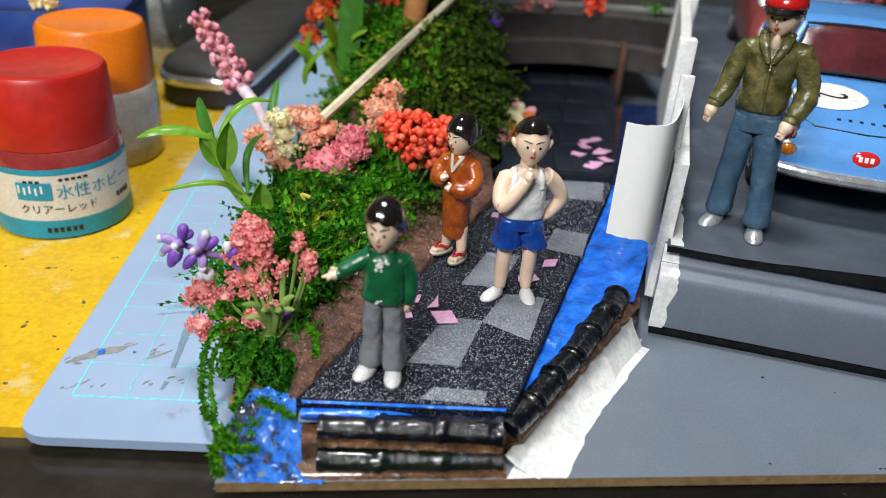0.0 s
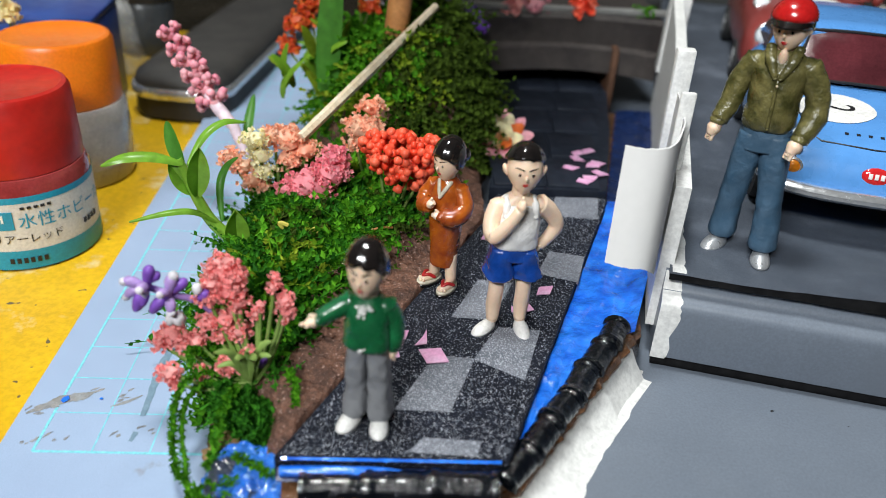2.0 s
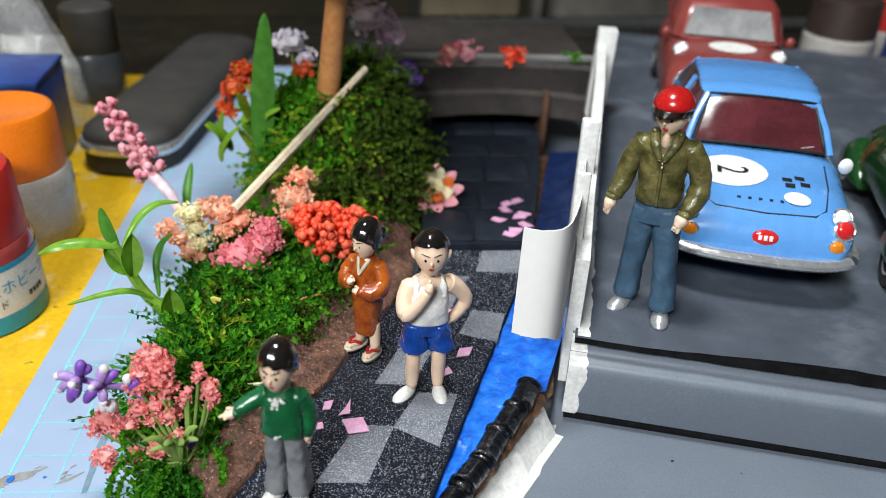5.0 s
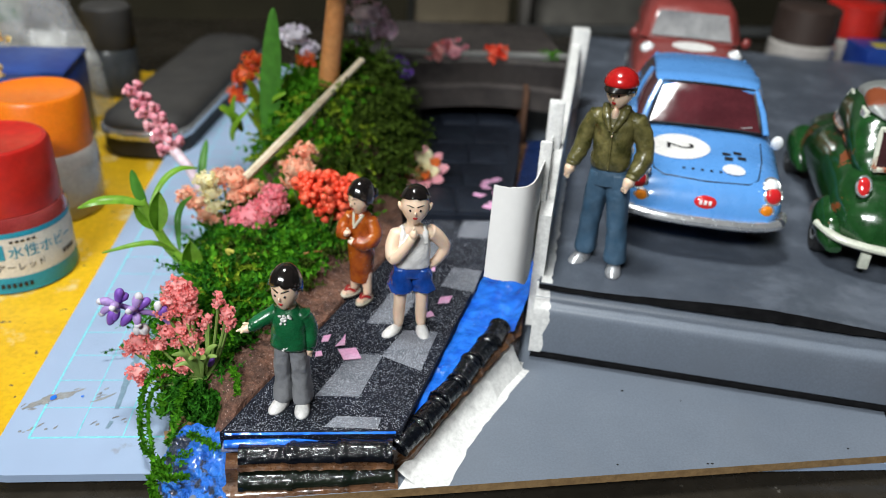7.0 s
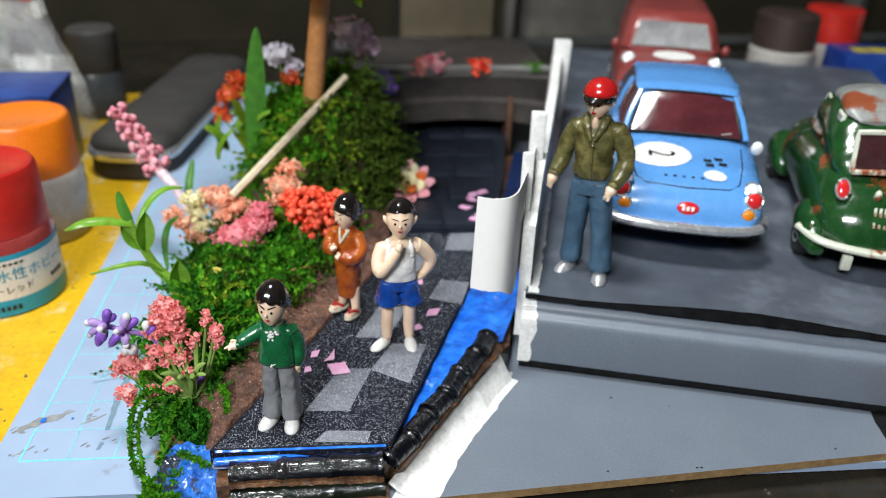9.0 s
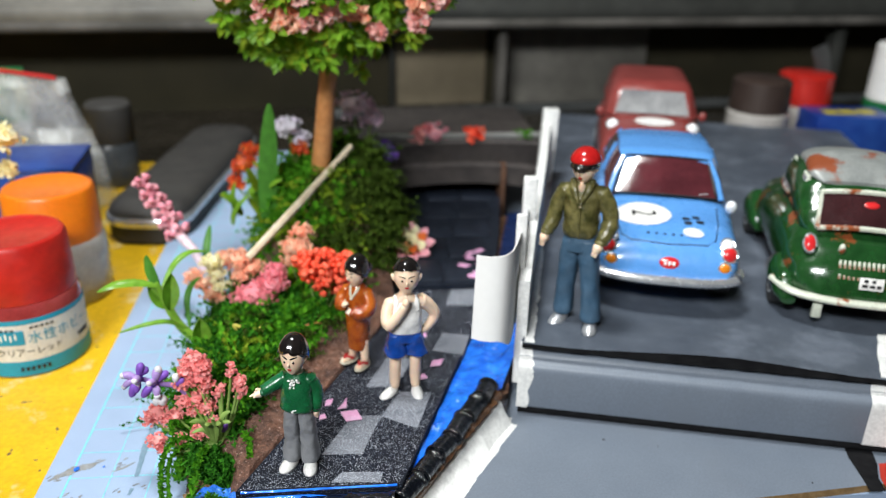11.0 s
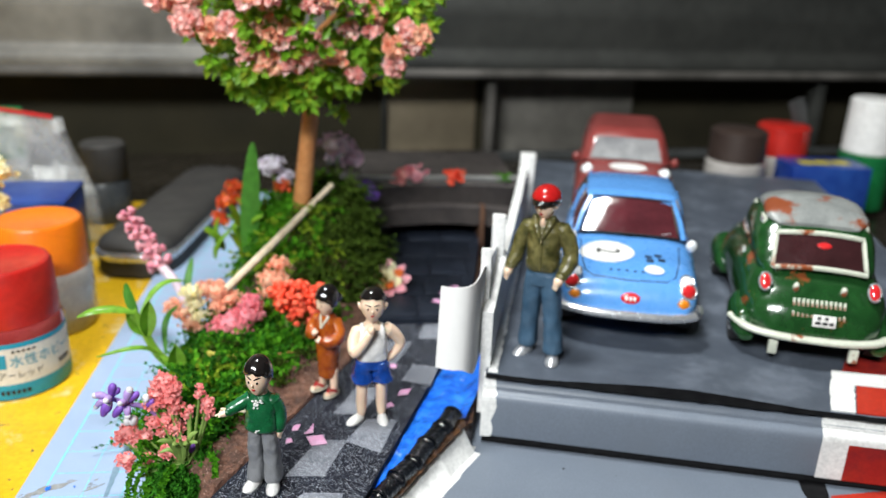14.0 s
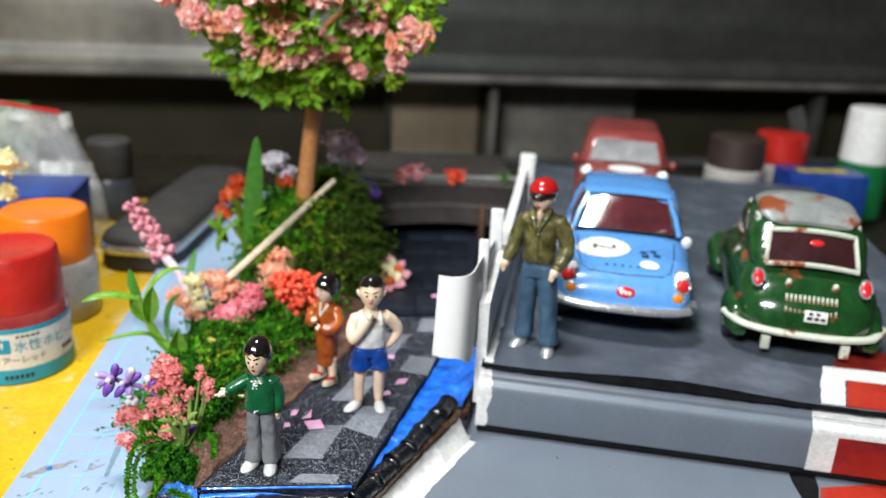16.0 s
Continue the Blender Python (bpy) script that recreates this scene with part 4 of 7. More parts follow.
rings(bm, [[(0.1, y, RZ + 0.012), (0.36 + 0.07 * wobble(y * 2.1, 6.0) + 0.05 * wobble(y * 6, 1.0), y, RZ + 0.012)] for y in [-0.1 + 14.0 * k / 90 for k in range(91)]][::-1], 0, False, False)
part("white_edge", bm, "white_brush", platform, "ragged white paint along the road's edge")

# ---- the shelf unit behind everything ----
shelf = thing("shelf_unit", at(0, 0), "dark shelf unit with open lower bay behind the desk", "shelf", kind="structure")
shelf.matrix_world = at(-10, 35, 0, 6.5) @ at(10, -35, 0)
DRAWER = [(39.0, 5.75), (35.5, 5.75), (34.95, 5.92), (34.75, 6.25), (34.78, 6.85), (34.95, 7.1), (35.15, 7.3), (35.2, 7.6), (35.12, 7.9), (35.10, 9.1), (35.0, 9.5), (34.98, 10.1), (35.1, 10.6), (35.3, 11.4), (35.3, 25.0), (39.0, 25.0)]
# Left drawer front is a lighter grey in place of lamplight on that side.
for x0, x1, m_, lab in ((-45.0, 7.0, "shelf_pale", "moulded drawer front in a paler grey for the lamplight on it"), (7.1, 65.0, "shelf", "dark grey moulded drawer front")):
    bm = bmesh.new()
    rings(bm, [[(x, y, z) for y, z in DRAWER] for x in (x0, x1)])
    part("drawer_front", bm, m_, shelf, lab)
bm = bmesh.new()
box(bm, (14.1, 39.0, 2.7), (6.6, 0.3, 6.2), 0.05)
part("card_panel", bm, "card", shelf, "tan card panel in the bay")
bm = bmesh.new()
box(bm, (24.0, 38.6, 2.7), (11.5, 0.4, 6.2), 0.05)
part("bay_panel", bm, "shelf_pale", shelf, "dark grey panel in the bay")
bm = bmesh.new()
tube(bm, [(-45, 34.95, 5.85), (65, 34.95, 5.85)], 0.35, 10)
part("edge", bm, "shelf_edge", shelf, "paler lower edge")
bm = bmesh.new()
box(bm, (10, 39.5, 2.7), (110, 0.6, 6.6), 0.05)
part("back_panel", bm, "shelf_panel", shelf)
for x, w in ((-22, 0.8), (17.7, 0.55), (44, 0.8), (10.5, 0.25)):
    bm = bmesh.new()
    box(bm, (x, 36.2 if w > 0.3 else 38.8, 2.75), (w, 1.2, 6.2), 0.08)
    part("divider", bm, "shelf_edge" if w == 0.55 else "shelf", shelf)
bm = bmesh.new()
box(bm, (36, 34.9, 0.1), (60, 0.5, 0.62), 0.1)
part("rail", bm, "rail", shelf, "grey rail along the shelf foot")



# ---- the figurines: each one plain painted mesh ----


def figurine(name, label, m, build, mats, slim=1.0):
    bm = bmesh.new()
    build(bm)
    for v in bm.verts:
        v.co.x *= slim
    return thing(name, m, label, "figurine", "painted figurines", bm=bm, material=mats)


def body(bm, stations, h, index, seg=30, fold=0.0, seed=0.0, steps=6):
    """A solid of soft square sections through stations (x, y, z, half width, half depth, squareness), with pressed folds."""
    mid = curve_pts([st[:3] for st in stations], steps)
    size = curve_pts([st[3:6] for st in stations], steps)
    loops = []
    for p, q in zip(mid, size):
        n = 2 / q.z
        loop = []
        for i in range(seg):
            a = 2 * math.pi * i / seg
            c, d = math.cos(a), math.sin(a)
            k = 1 + fold * (wobble(c * 1.6 + seed, d * 1.6, p.z * 17) + 0.8 * wobble(c * 0.9 + seed, d * 0.9 + 4, p.z * 34 + c * 3))
            loop.append(Vector((p.x + k * q.x * math.copysign(abs(c) ** n, c), p.y + k * q.y * math.copysign(abs(d) ** n, d), p.z)) * h)
        loops.append(loop)
    rings(bm, loops, index)


def shoe(bm, x, y, h, turn, index, l=0.095, w=0.052, t=0.052):
    """A rounded shoe with a flat sole, heel under the ankle."""
    mt = Matrix.Rotation(radians(turn), 3, "Z")
    c = Vector((x, y, 0)) * h + mt @ Vector((0, -0.42 * l * h, 0))
    inv = mt.inverted()
    for row in ball(bm, c, (w * h, l * h, 1.55 * t * h), 22, 14, index, mt):
        for v in row:
            p = inv @ (v.co - c)
            f = p.y / (l * h)
            p.z = max(p.z, 0.0) * (0.78 + 0.30 * f)
            p.x *= 1.0 - 0.14 * f
            v.co = c + mt @ p


def head(bm, c, r, h, skin, hair, turn, nod=0.0, cover=95, back=1.0, ears=1.0, fringe=0.10, jaw=0.34, tall=1.0, puff=1.0):
    """Head with chin, nose and ears, and a glossy cap of combed hair with an uneven fringe."""
    mt = Matrix.Rotation(radians(turn), 3, "Z") @ Matrix.Rotation(radians(nod), 3, "X")
    c = Vector(c) * h
    r = r * h
    back_mt = mt.inverted()
    start = len(bm.verts)
    for row in ball(bm, c, (r * 0.88, r * 0.93, r * 1.16), 30, 22, skin, mt):
        for v in row:
            p = back_mt @ (v.co - c)
            if p.z < 0:
                k = 1 - jaw * (p.z / (1.16 * r)) ** 2
                p.x *= k
                p.y = p.y * k - 0.10 * r * (p.z / r) ** 2
            v.co = c + mt @ p
    ball(bm, c + mt @ Vector((0, -0.97 * r, -0.28 * r)), (r * 0.075, r * 0.10, r * 0.12), 8, 6, skin, mt)
    for s in (-1, 1):
        ball(bm, c + mt @ Vector((s * r * 0.90, 0.08 * r, -0.10 * r)), (r * 0.13 * ears, r * 0.17 * ears, r * 0.27 * ears), 12, 8, skin, mt @ Matrix.Rotation(radians(24 * s), 3, "Y"))
    tilt = mt @ Matrix.Rotation(radians(-24 * back), 3, "X")
    hc = c + mt @ Vector((0, 0.06 * r, 0.10 * r))
    inv = tilt.inverted()
    rows = ball(bm, hc, (r * 1.02 * puff, r * 1.05 * puff, r * 1.14 * puff), 48, 16, hair, tilt, (2, cover))
    for j, row in enumerate(rows):
        low = 1 - j / (len(rows) - 1)
        for v in row:
            p = inv @ (v.co - hc)
            a = math.atan2(p.y, p.x)
            comb = 1 + low * (0.020 * math.sin(a * 13) + 0.014 * math.sin(a * 7 + 1.3))
            p.x, p.y = p.x * comb, p.y * comb
            p.z -= r * fringe * low ** 4 * math.sin(a * 9 + 0.7) * random.uniform(0.4, 1.0)
            v.co = hc + tilt @ p
    rest = list(bm.verts)[start:]
    for v in rest:
        p = back_mt @ (v.co - c)
        p.z *= tall
        v.co = c + mt @ p
    return c, r, mt, jaw


def on_face(c, r, mt, jaw, x, z, off=0.0, tall=1.08):
    """The place on the front of the face at x across and z up, in head radii."""
    k = 1 - jaw * (z / 1.16) ** 2 if z < 0 else 1.0
    y = -0.93 * math.sqrt(max(0.0, 1 - (x / k / 0.88) ** 2 - (z / 1.16) ** 2)) * k - (0.10 * z * z if z < 0 else 0.0)
    return c + mt @ (Vector((x, y - off, z * tall)) * r)


def features(bm, c, r, mt, jaw, ink, lips, brow=1.0, frown=1.0, eye=1.0, tall=1.06):
    for s in (-1, 1):
        pts = [on_face(c, r, mt, jaw, s * x, z, 0.005, tall) for x, z in ((0.10, 0.10 - 0.07 * frown), (0.30, 0.14), (0.54, 0.16 + 0.05 * frown))]
        tube(bm, pts, [0.05 * r * brow, 0.065 * r * brow, 0.03 * r * brow], 6, ink)
        ball(bm, on_face(c, r, mt, jaw, s * 0.31, -0.13, 0.0, tall), (0.085 * r * eye, 0.03 * r, 0.085 * r * eye), 10, 7, ink, mt)
    for x, w in ((-0.06, 0.09), (0.06, 0.09), (0.0, 0.11)):
        ball(bm, on_face(c, r, mt, jaw, x, -0.60 - (0.05 if x == 0 else 0), 0.0, tall), (w * r, 0.05 * r, 0.055 * r), 10, 6, lips, mt)


def limb(bm, pts, radii, h, index, seg=14, foot_cap=True, fold=0.06):
    pts = [Vector(p) * h for p in pts]
    n = 5
    fine = curve_pts(pts, n)
    rr = []
    for i in range(len(fine)):
        f = i / n
        a = min(int(f), len(radii) - 2)
        w = f - a
        ra, rb = radii[a], radii[a + 1]
        if not isinstance(ra, tuple):
            ra = (ra, ra)
        if not isinstance(rb, tuple):
            rb = (rb, rb)
        press = 1 + fold * wobble(i * 1.1, pts[0].x * 5, index * 3.1)
        rr.append(((ra[0] + (rb[0] - ra[0]) * w) * h * press, (ra[1] + (rb[1] - ra[1]) * w) * h * press))
    tube(bm, fine, rr, seg, index)
    if foot_cap:
        ball(bm, fine[0], tuple([rr[0][0] * 0.98] * 2 + [rr[0][0] * 0.6]), seg, 6, index)
    ball(bm, fine[-1], tuple([rr[-1][0] * 0.98] * 2 + [rr[-1][0] * 0.6]), seg, 6, index)


def palm(bm, at_, way, h, index, size=0.03, point=False):
    """A mitten hand with a thumb; one finger stretched where it points."""
    p, d = Vector(at_), Vector(way).normalized()
    side = d.cross(Vector((0, 0, 1))).normalized()
    limb(bm, [p, p + d * size * 1.1, p + d * size * 2.1], [(size * 0.75, size * 0.9), (size, size * 1.15), (size * 0.55, size * 0.8)], h, index, 12)
    limb(bm, [p + d * size * 0.7 + Vector((0, 0, size * 0.7)), p + d * size * 1.6 + Vector((0, 0, size * 1.25))], [size * 0.42, size * 0.30], h, index, 8)
    for k in (-1, 0, 1):
        reach = 3.0 if point and k == 1 else 2.35
        limb(bm, [p + d * size * 1.6 + side * (k * size * 0.5) + Vector((0, 0, -0.2 * size * k)), p + d * size * reach + side * (k * size * 0.5) + Vector((0, 0, -0.3 * size))], [size * 0.36, size * 0.26], h, index, 8)


def boy(bm):
    h = 3.42
    for s in (-1, 1):
        body(bm, [(s * 0.066, -0.004, 0.040, 0.056, 0.060, 2.3), (s * 0.066, -0.004, 0.065, 0.067, 0.071, 2.4), (s * 0.063, -0.002, 0.12, 0.064, 0.068, 2.5), (s * 0.060, 0, 0.20, 0.057, 0.062, 2.6), (s * 0.057, -0.003, 0.30, 0.057, 0.064, 2.6), (s * 0.052, 0, 0.40, 0.057, 0.070, 2.5), (s * 0.048, 0, 0.49, 0.052, 0.068, 2.4)], h, 1, fold=0.12, seed=3.0 * s)
        shoe(bm, s * 0.068, -0.012, h, -22 if s < 0 else 12, 2)
    body(bm, [(0, 0, 0.455, 0.100, 0.078, 2.6), (0, -0.002, 0.468, 0.118, 0.092, 2.7), (0, -0.006, 0.50, 0.122, 0.096, 2.7), (0, -0.006, 0.57, 0.117, 0.090, 2.6), (0, -0.002, 0.64, 0.115, 0.084, 2.5), (0, 0, 0.695, 0.098, 0.072, 2.3), (0, 0, 0.735, 0.055, 0.052, 2.0)], h, 0, fold=0.05, seed=1.0)
    limb(bm, [(-0.080, 0, 0.685), (-0.150, -0.035, 0.650), (-0.225, -0.085, 0.615)], [0.052, 0.047, 0.041], h, 0, fold=0.12)
    palm(bm, (-0.222, -0.083, 0.612), (-0.8, -0.55, -0.10), h, 3, 0.030, True)
    limb(bm, [(0.083, 0, 0.690), (0.130, 0.012, 0.585), (0.128, -0.008, 0.465)], [0.050, 0.050, 0.041], h, 0, fold=0.12)
    palm(bm, (0.128, -0.008, 0.462), (-0.05, -0.1, -1), h, 3, 0.024)
    limb(bm, [(0, 0, 0.71), (0, -0.008, 0.79)], [0.045, 0.045], h, 3)
    c, r, mt, jaw = head(bm, (-0.012, -0.025, 0.868), 0.098, h, 3, 4, -4, -7, 94, 0.9, 0.8, 0.12, tall=1.16, puff=1.08)
    features(bm, c, r, mt, jaw, 4, 5, 0.85, 0.5, 1.05, 1.18)
    random.seed(31)
    for k in range(16):
        x, z = random.gauss(-0.012, 0.020), random.choice((random.uniform(0.655, 0.715), random.uniform(0.655, 0.715), random.uniform(0.475, 0.505)))
        ball(bm, Vector((x, -0.083 - 0.012 * (z < 0.55), z)) * h, (random.uniform(0.006, 0.017) * h, 0.010 * h, random.uniform(0.004, 0.010) * h), 8, 5, 2, Matrix.Rotation(random.uniform(-0.8, 0.8), 3, "Y"))


def man(bm):
    h = 3.95
    for s in (-1, 1):
        limb(bm, [(s * 0.062, 0.002, 0.36), (s * 0.068, -0.008, 0.22), (s * 0.070, 0.006, 0.13), (s * 0.070, 0, 0.045)], [0.043, 0.038, 0.039, 0.029], h, 3, fold=0.03)
        body(bm, [(s * 0.073, -0.002, 0.308, 0.066, 0.074, 2.4), (s * 0.072, -0.004, 0.325, 0.074, 0.083, 2.5), (s * 0.064, 0, 0.39, 0.066, 0.080, 2.5), (s * 0.052, 0, 0.47, 0.055, 0.074, 2.4)], h, 1, fold=0.20, seed=2.0 * s)
        shoe(bm, s * 0.074 - (0.012 if s < 0 else 0), -0.006, h, -48 if s < 0 else 4, 2, 0.084, 0.040, 0.036)
    body(bm, [(0, 0, 0.415, 0.104, 0.078, 2.6), (0, 0, 0.465, 0.104, 0.080, 2.6), (0, 0, 0.50, 0.098, 0.074, 2.5)], h, 1, fold=0.08)
    body(bm, [(0, 0, 0.478, 0.096, 0.074, 2.6), (0, -0.002, 0.490, 0.106, 0.084, 2.6), (0, -0.010, 0.545, 0.104, 0.086, 2.5), (0, -0.012, 0.61, 0.104, 0.084, 2.5), (0, -0.004, 0.675, 0.094, 0.074, 2.4), (0, 0, 0.705, 0.070, 0.060, 2.2)], h, 0, fold=0.045, seed=5.0)
    body(bm, [(0, 0.004, 0.60, 0.098, 0.066, 2.3), (0, 0.004, 0.67, 0.112, 0.066, 2.3), (0, 0.004, 0.712, 0.092, 0.056, 2.2), (0, 0, 0.745, 0.046, 0.044, 2.0)], h, 3)
    limb(bm, [(0.094, 0.004, 0.690), (0.150, 0.022, 0.645), (0.198, 0.030, 0.570), (0.165, 0.020, 0.505), (0.120, 0.0, 0.470)], [0.050, 0.044, 0.036, 0.030, 0.026], h, 3, fold=0.03)
    palm(bm, (0.128, 0.004, 0.475), (-0.8, -0.1, -0.5), h, 3, 0.024)
    limb(bm, [(-0.094, 0, 0.690), (-0.128, -0.035, 0.62), (-0.122, -0.085, 0.560), (-0.066, -0.118, 0.640), (-0.020, -0.128, 0.722)], [0.047, 0.041, 0.036, 0.030, 0.024], h, 3, fold=0.03)
    palm(bm, (-0.022, -0.128, 0.715), (0.2, -0.02, 1), h, 3, 0.025)
    limb(bm, [(0, 0, 0.72), (0, -0.006, 0.80)], [0.044, 0.042], h, 3)
    c, r, mt, jaw = head(bm, (0.002, -0.022, 0.880), 0.094, h, 3, 4, -6, -10, 74, 0.30, 1.1, 0.05, 0.40, 1.06)
    features(bm, c, r, mt, jaw, 4, 5, 0.6, 0.35, 0.95)
    for s in (-1, 1):
        limb(bm, [(s * 0.066, -0.060, 0.655), (s * 0.066, -0.046, 0.705), (s * 0.064, 0.0, 0.728)], [(0.020, 0.012), (0.019, 0.012), (0.018, 0.012)], h, 0, 8)


def woman(bm):
    h = 3.4
    for s in (-1, 1):
        x, y, turn = s * 0.078, -0.016 * s, -30 if s < 0 else -8
        limb(bm, [(s * 0.055, 0, 0.24), (x, y, 0.06)], [0.046, 0.036], h, 3, fold=0.03)
        mt = Matrix.Rotation(radians(turn), 3, "Z")
        c = Vector((x, y, 0)) * h
        for z, grow, index in ((0.0, 1.0, 4), (0.018, 0.95, 1)):
            outline = [mt @ Vector((0.056 * grow * math.cos(a) * (1 - 0.12 * math.sin(a)), -0.036 + 0.100 * grow * math.sin(a), 0)) * h + c for a in [2 * math.pi * k / 24 for k in range(24)]]
            rings(bm, [[(p.x, p.y, (z + dz) * h) for p in outline] for dz in (0.001, 0.019)], index)
        fc = c + mt @ Vector((0, -0.036, 0.050)) * h
        ball(bm, fc, (0.040 * h, 0.078 * h, 0.024 * h), 14, 8, 3, mt)
        for t in (-1, 1):
            limb(bm, [(c + mt @ Vector(p) * h) / h for p in ((0.0, -0.090, 0.058), (t * 0.022, -0.060, 0.078), (t * 0.045, -0.018, 0.056))], [0.011, 0.011, 0.011], h, 5, 8)
        for t in range(4):
            ball(bm, c + mt @ Vector((-0.028 + 0.019 * t, -0.112 + 0.010 * abs(t - 1.5), 0.046)) * h, 0.011 * h, 8, 6, 3)
    body(bm, [(0, 0, 0.170, 0.082, 0.072, 2.4), (0, 0, 0.185, 0.092, 0.082, 2.5), (0, 0, 0.30, 0.098, 0.090, 2.5), (0, -0.002, 0.45, 0.112, 0.096, 2.5), (0, 0, 0.56, 0.120, 0.098, 2.5), (0, 0, 0.66, 0.118, 0.088, 2.4), (0, 0, 0.72, 0.088, 0.068, 2.2), (0, 0, 0.755, 0.050, 0.048, 2.0)], h, 0, fold=0.035, seed=8.0)
    limb(bm, [(-0.095, 0, 0.695), (-0.145, -0.035, 0.615), (-0.120, -0.095, 0.585), (-0.060, -0.130, 0.610)], [0.054, 0.060, 0.056, 0.044], h, 0, fold=0.1)
    limb(bm, [(0.095, 0, 0.695), (0.150, -0.030, 0.595), (0.115, -0.095, 0.550), (0.040, -0.125, 0.555)], [0.054, 0.064, 0.062, 0.050], h, 0, fold=0.1)
    palm(bm, (-0.060, -0.135, 0.612), (0.55, -0.35, 0.35), h, 3, 0.027)
    palm(bm, (0.035, -0.132, 0.550), (-0.75, -0.3, 0.25), h, 3, 0.026)
    for s in (-1, 1):
        limb(bm, [(s * 0.045, -0.046, 0.742), (s * 0.022, -0.082, 0.70), (-0.004, -0.100, 0.655)], [(0.014, 0.009), (0.014, 0.009), (0.012, 0.009)], h, 1, 8)
    limb(bm, [(0, 0, 0.72), (0, -0.006, 0.80)], [0.043, 0.043], h, 3)
    c, r, mt, jaw = head(bm, (0, -0.022, 0.870), 0.104, h, 3, 4, -12, -2, 104, 1.2, 0.4, 0.05, tall=1.08, puff=1.05)
    features(bm, c, r, mt, jaw, 4, 5, 0.55, 0.2, 0.8)
    ball(bm, c + mt @ Vector((0.45 * r, 0.95 * r, 0.15 * r)), 0.42 * r, 14, 9, 4)
    for s in (-1, 1):
        limb(bm, [(c + mt @ Vector((s * 0.88, -0.22, 0.25)) * r) / h, (c + mt @ Vector((s * 0.95, -0.12, -0.28)) * r) / h], [0.020, 0.013], h, 4, 8)


def driver(bm):
    h = 5.22
    for s in (-1, 1):
        back = 0.035 if s < 0 else -0.02
        body(bm, [(s * 0.088, back, 0.046, 0.050, 0.054, 2.3), (s * 0.088, back, 0.066, 0.059, 0.063, 2.4), (s * 0.083, back, 0.16, 0.054, 0.058, 2.5), (s * 0.070, back * 0.6, 0.28, 0.054, 0.060, 2.5), (s * 0.056, back * 0.3, 0.40, 0.060, 0.068, 2.4), (s * 0.046, 0, 0.505, 0.054, 0.066, 2.3)], h, 1, fold=0.075, seed=4.0 * s)
        shoe(bm, s * 0.090, back - 0.005, h, -26 if s < 0 else 10, 2, 0.078, 0.042, 0.040)
    body(bm, [(0, 0, 0.44, 0.096, 0.070, 2.5), (0, 0, 0.50, 0.094, 0.070, 2.5), (0, 0, 0.54, 0.088, 0.066, 2.5)], h, 1, fold=0.05)
    body(bm, [(0, 0, 0.520, 0.088, 0.068, 2.5), (0, 0, 0.532, 0.098, 0.080, 2.5), (0, -0.004, 0.575, 0.104, 0.084, 2.5), (0, -0.006, 0.65, 0.100, 0.080, 2.5), (0, -0.004, 0.73, 0.108, 0.076, 2.4), (0, 0, 0.785, 0.088, 0.062, 2.2), (0, 0, 0.815, 0.046, 0.044, 2.0)], h, 0, fold=0.075, seed=9.0)
    limb(bm, [(-0.092, 0, 0.765), (-0.140, -0.005, 0.68), (-0.158, -0.02, 0.60), (-0.185, -0.05, 0.535)], [0.048, 0.045, 0.043, 0.036], h, 0, fold=0.16)
    palm(bm, (-0.186, -0.05, 0.532), (-0.35, -0.35, -1), h, 3, 0.029)
    limb(bm, [(0.092, 0, 0.765), (0.150, 0.0, 0.67), (0.160, -0.02, 0.59), (0.130, -0.075, 0.52)], [0.048, 0.047, 0.046, 0.038], h, 0, fold=0.16)
    palm(bm, (0.130, -0.075, 0.518), (-0.45, -0.45, -0.85), h, 3, 0.030)
    limb(bm, [(0, 0, 0.785), (0, -0.010, 0.85)], [0.040, 0.040], h, 3)
    c, r, mt, jaw = head(bm, (0.004, -0.022, 0.898), 0.077, h, 3, 4, -12, 0, 100, 0.6, 0.9, 0.14)
    ball(bm, c + mt @ Vector((0, 0.04 * r, 0.34 * r)), (1.10 * r, 1.14 * r, 0.95 * r), 26, 12, 5, mt, (2, 90))
    for k in (0, 1):
        loops = [[c + mt @ (Vector(((1.06 - 0.02 * j) * math.sin(a), -(1.06 + 0.42 * math.cos(a) * j / 5) * math.cos(a) + 0.04, 0.36 - 0.055 * j + (0.05 if k else 0)) ) * r) for a in [radians(-62 + 124 * i / 20) for i in range(21)]] for j in range(6)]
        rings(bm, loops if k else loops[::-1], 4, False, False)
    features(bm, c, r, mt, jaw, 4, 5, 0.8, 0.8, 0.95)
    ball(bm, Vector((0, -0.050, 0.785)) * h, (0.020 * h, 0.022 * h, 0.044 * h), 12, 8, 3, Matrix.Rotation(radians(24), 3, "X"))
    for s in (-1, 1):
        limb(bm, [(s * 0.052, -0.030, 0.822), (s * 0.040, -0.068, 0.785), (s * 0.010, -0.086, 0.725)], [(0.020, 0.010), (0.022, 0.010), (0.010, 0.008)], h, 0, 8)
    for z in (0.60, 0.655, 0.70):
        ball(bm, Vector((0.004, -0.090, z)) * h, (0.005 * h, 0.004 * h, 0.005 * h), 8, 5, 3)
    limb(bm, [(0.002, -0.086, 0.72), (0.004, -0.094, 0.62), (0.004, -0.090, 0.54)], [(0.007, 0.004), (0.007, 0.004), (0.007, 0.004)], h, 0, 6)


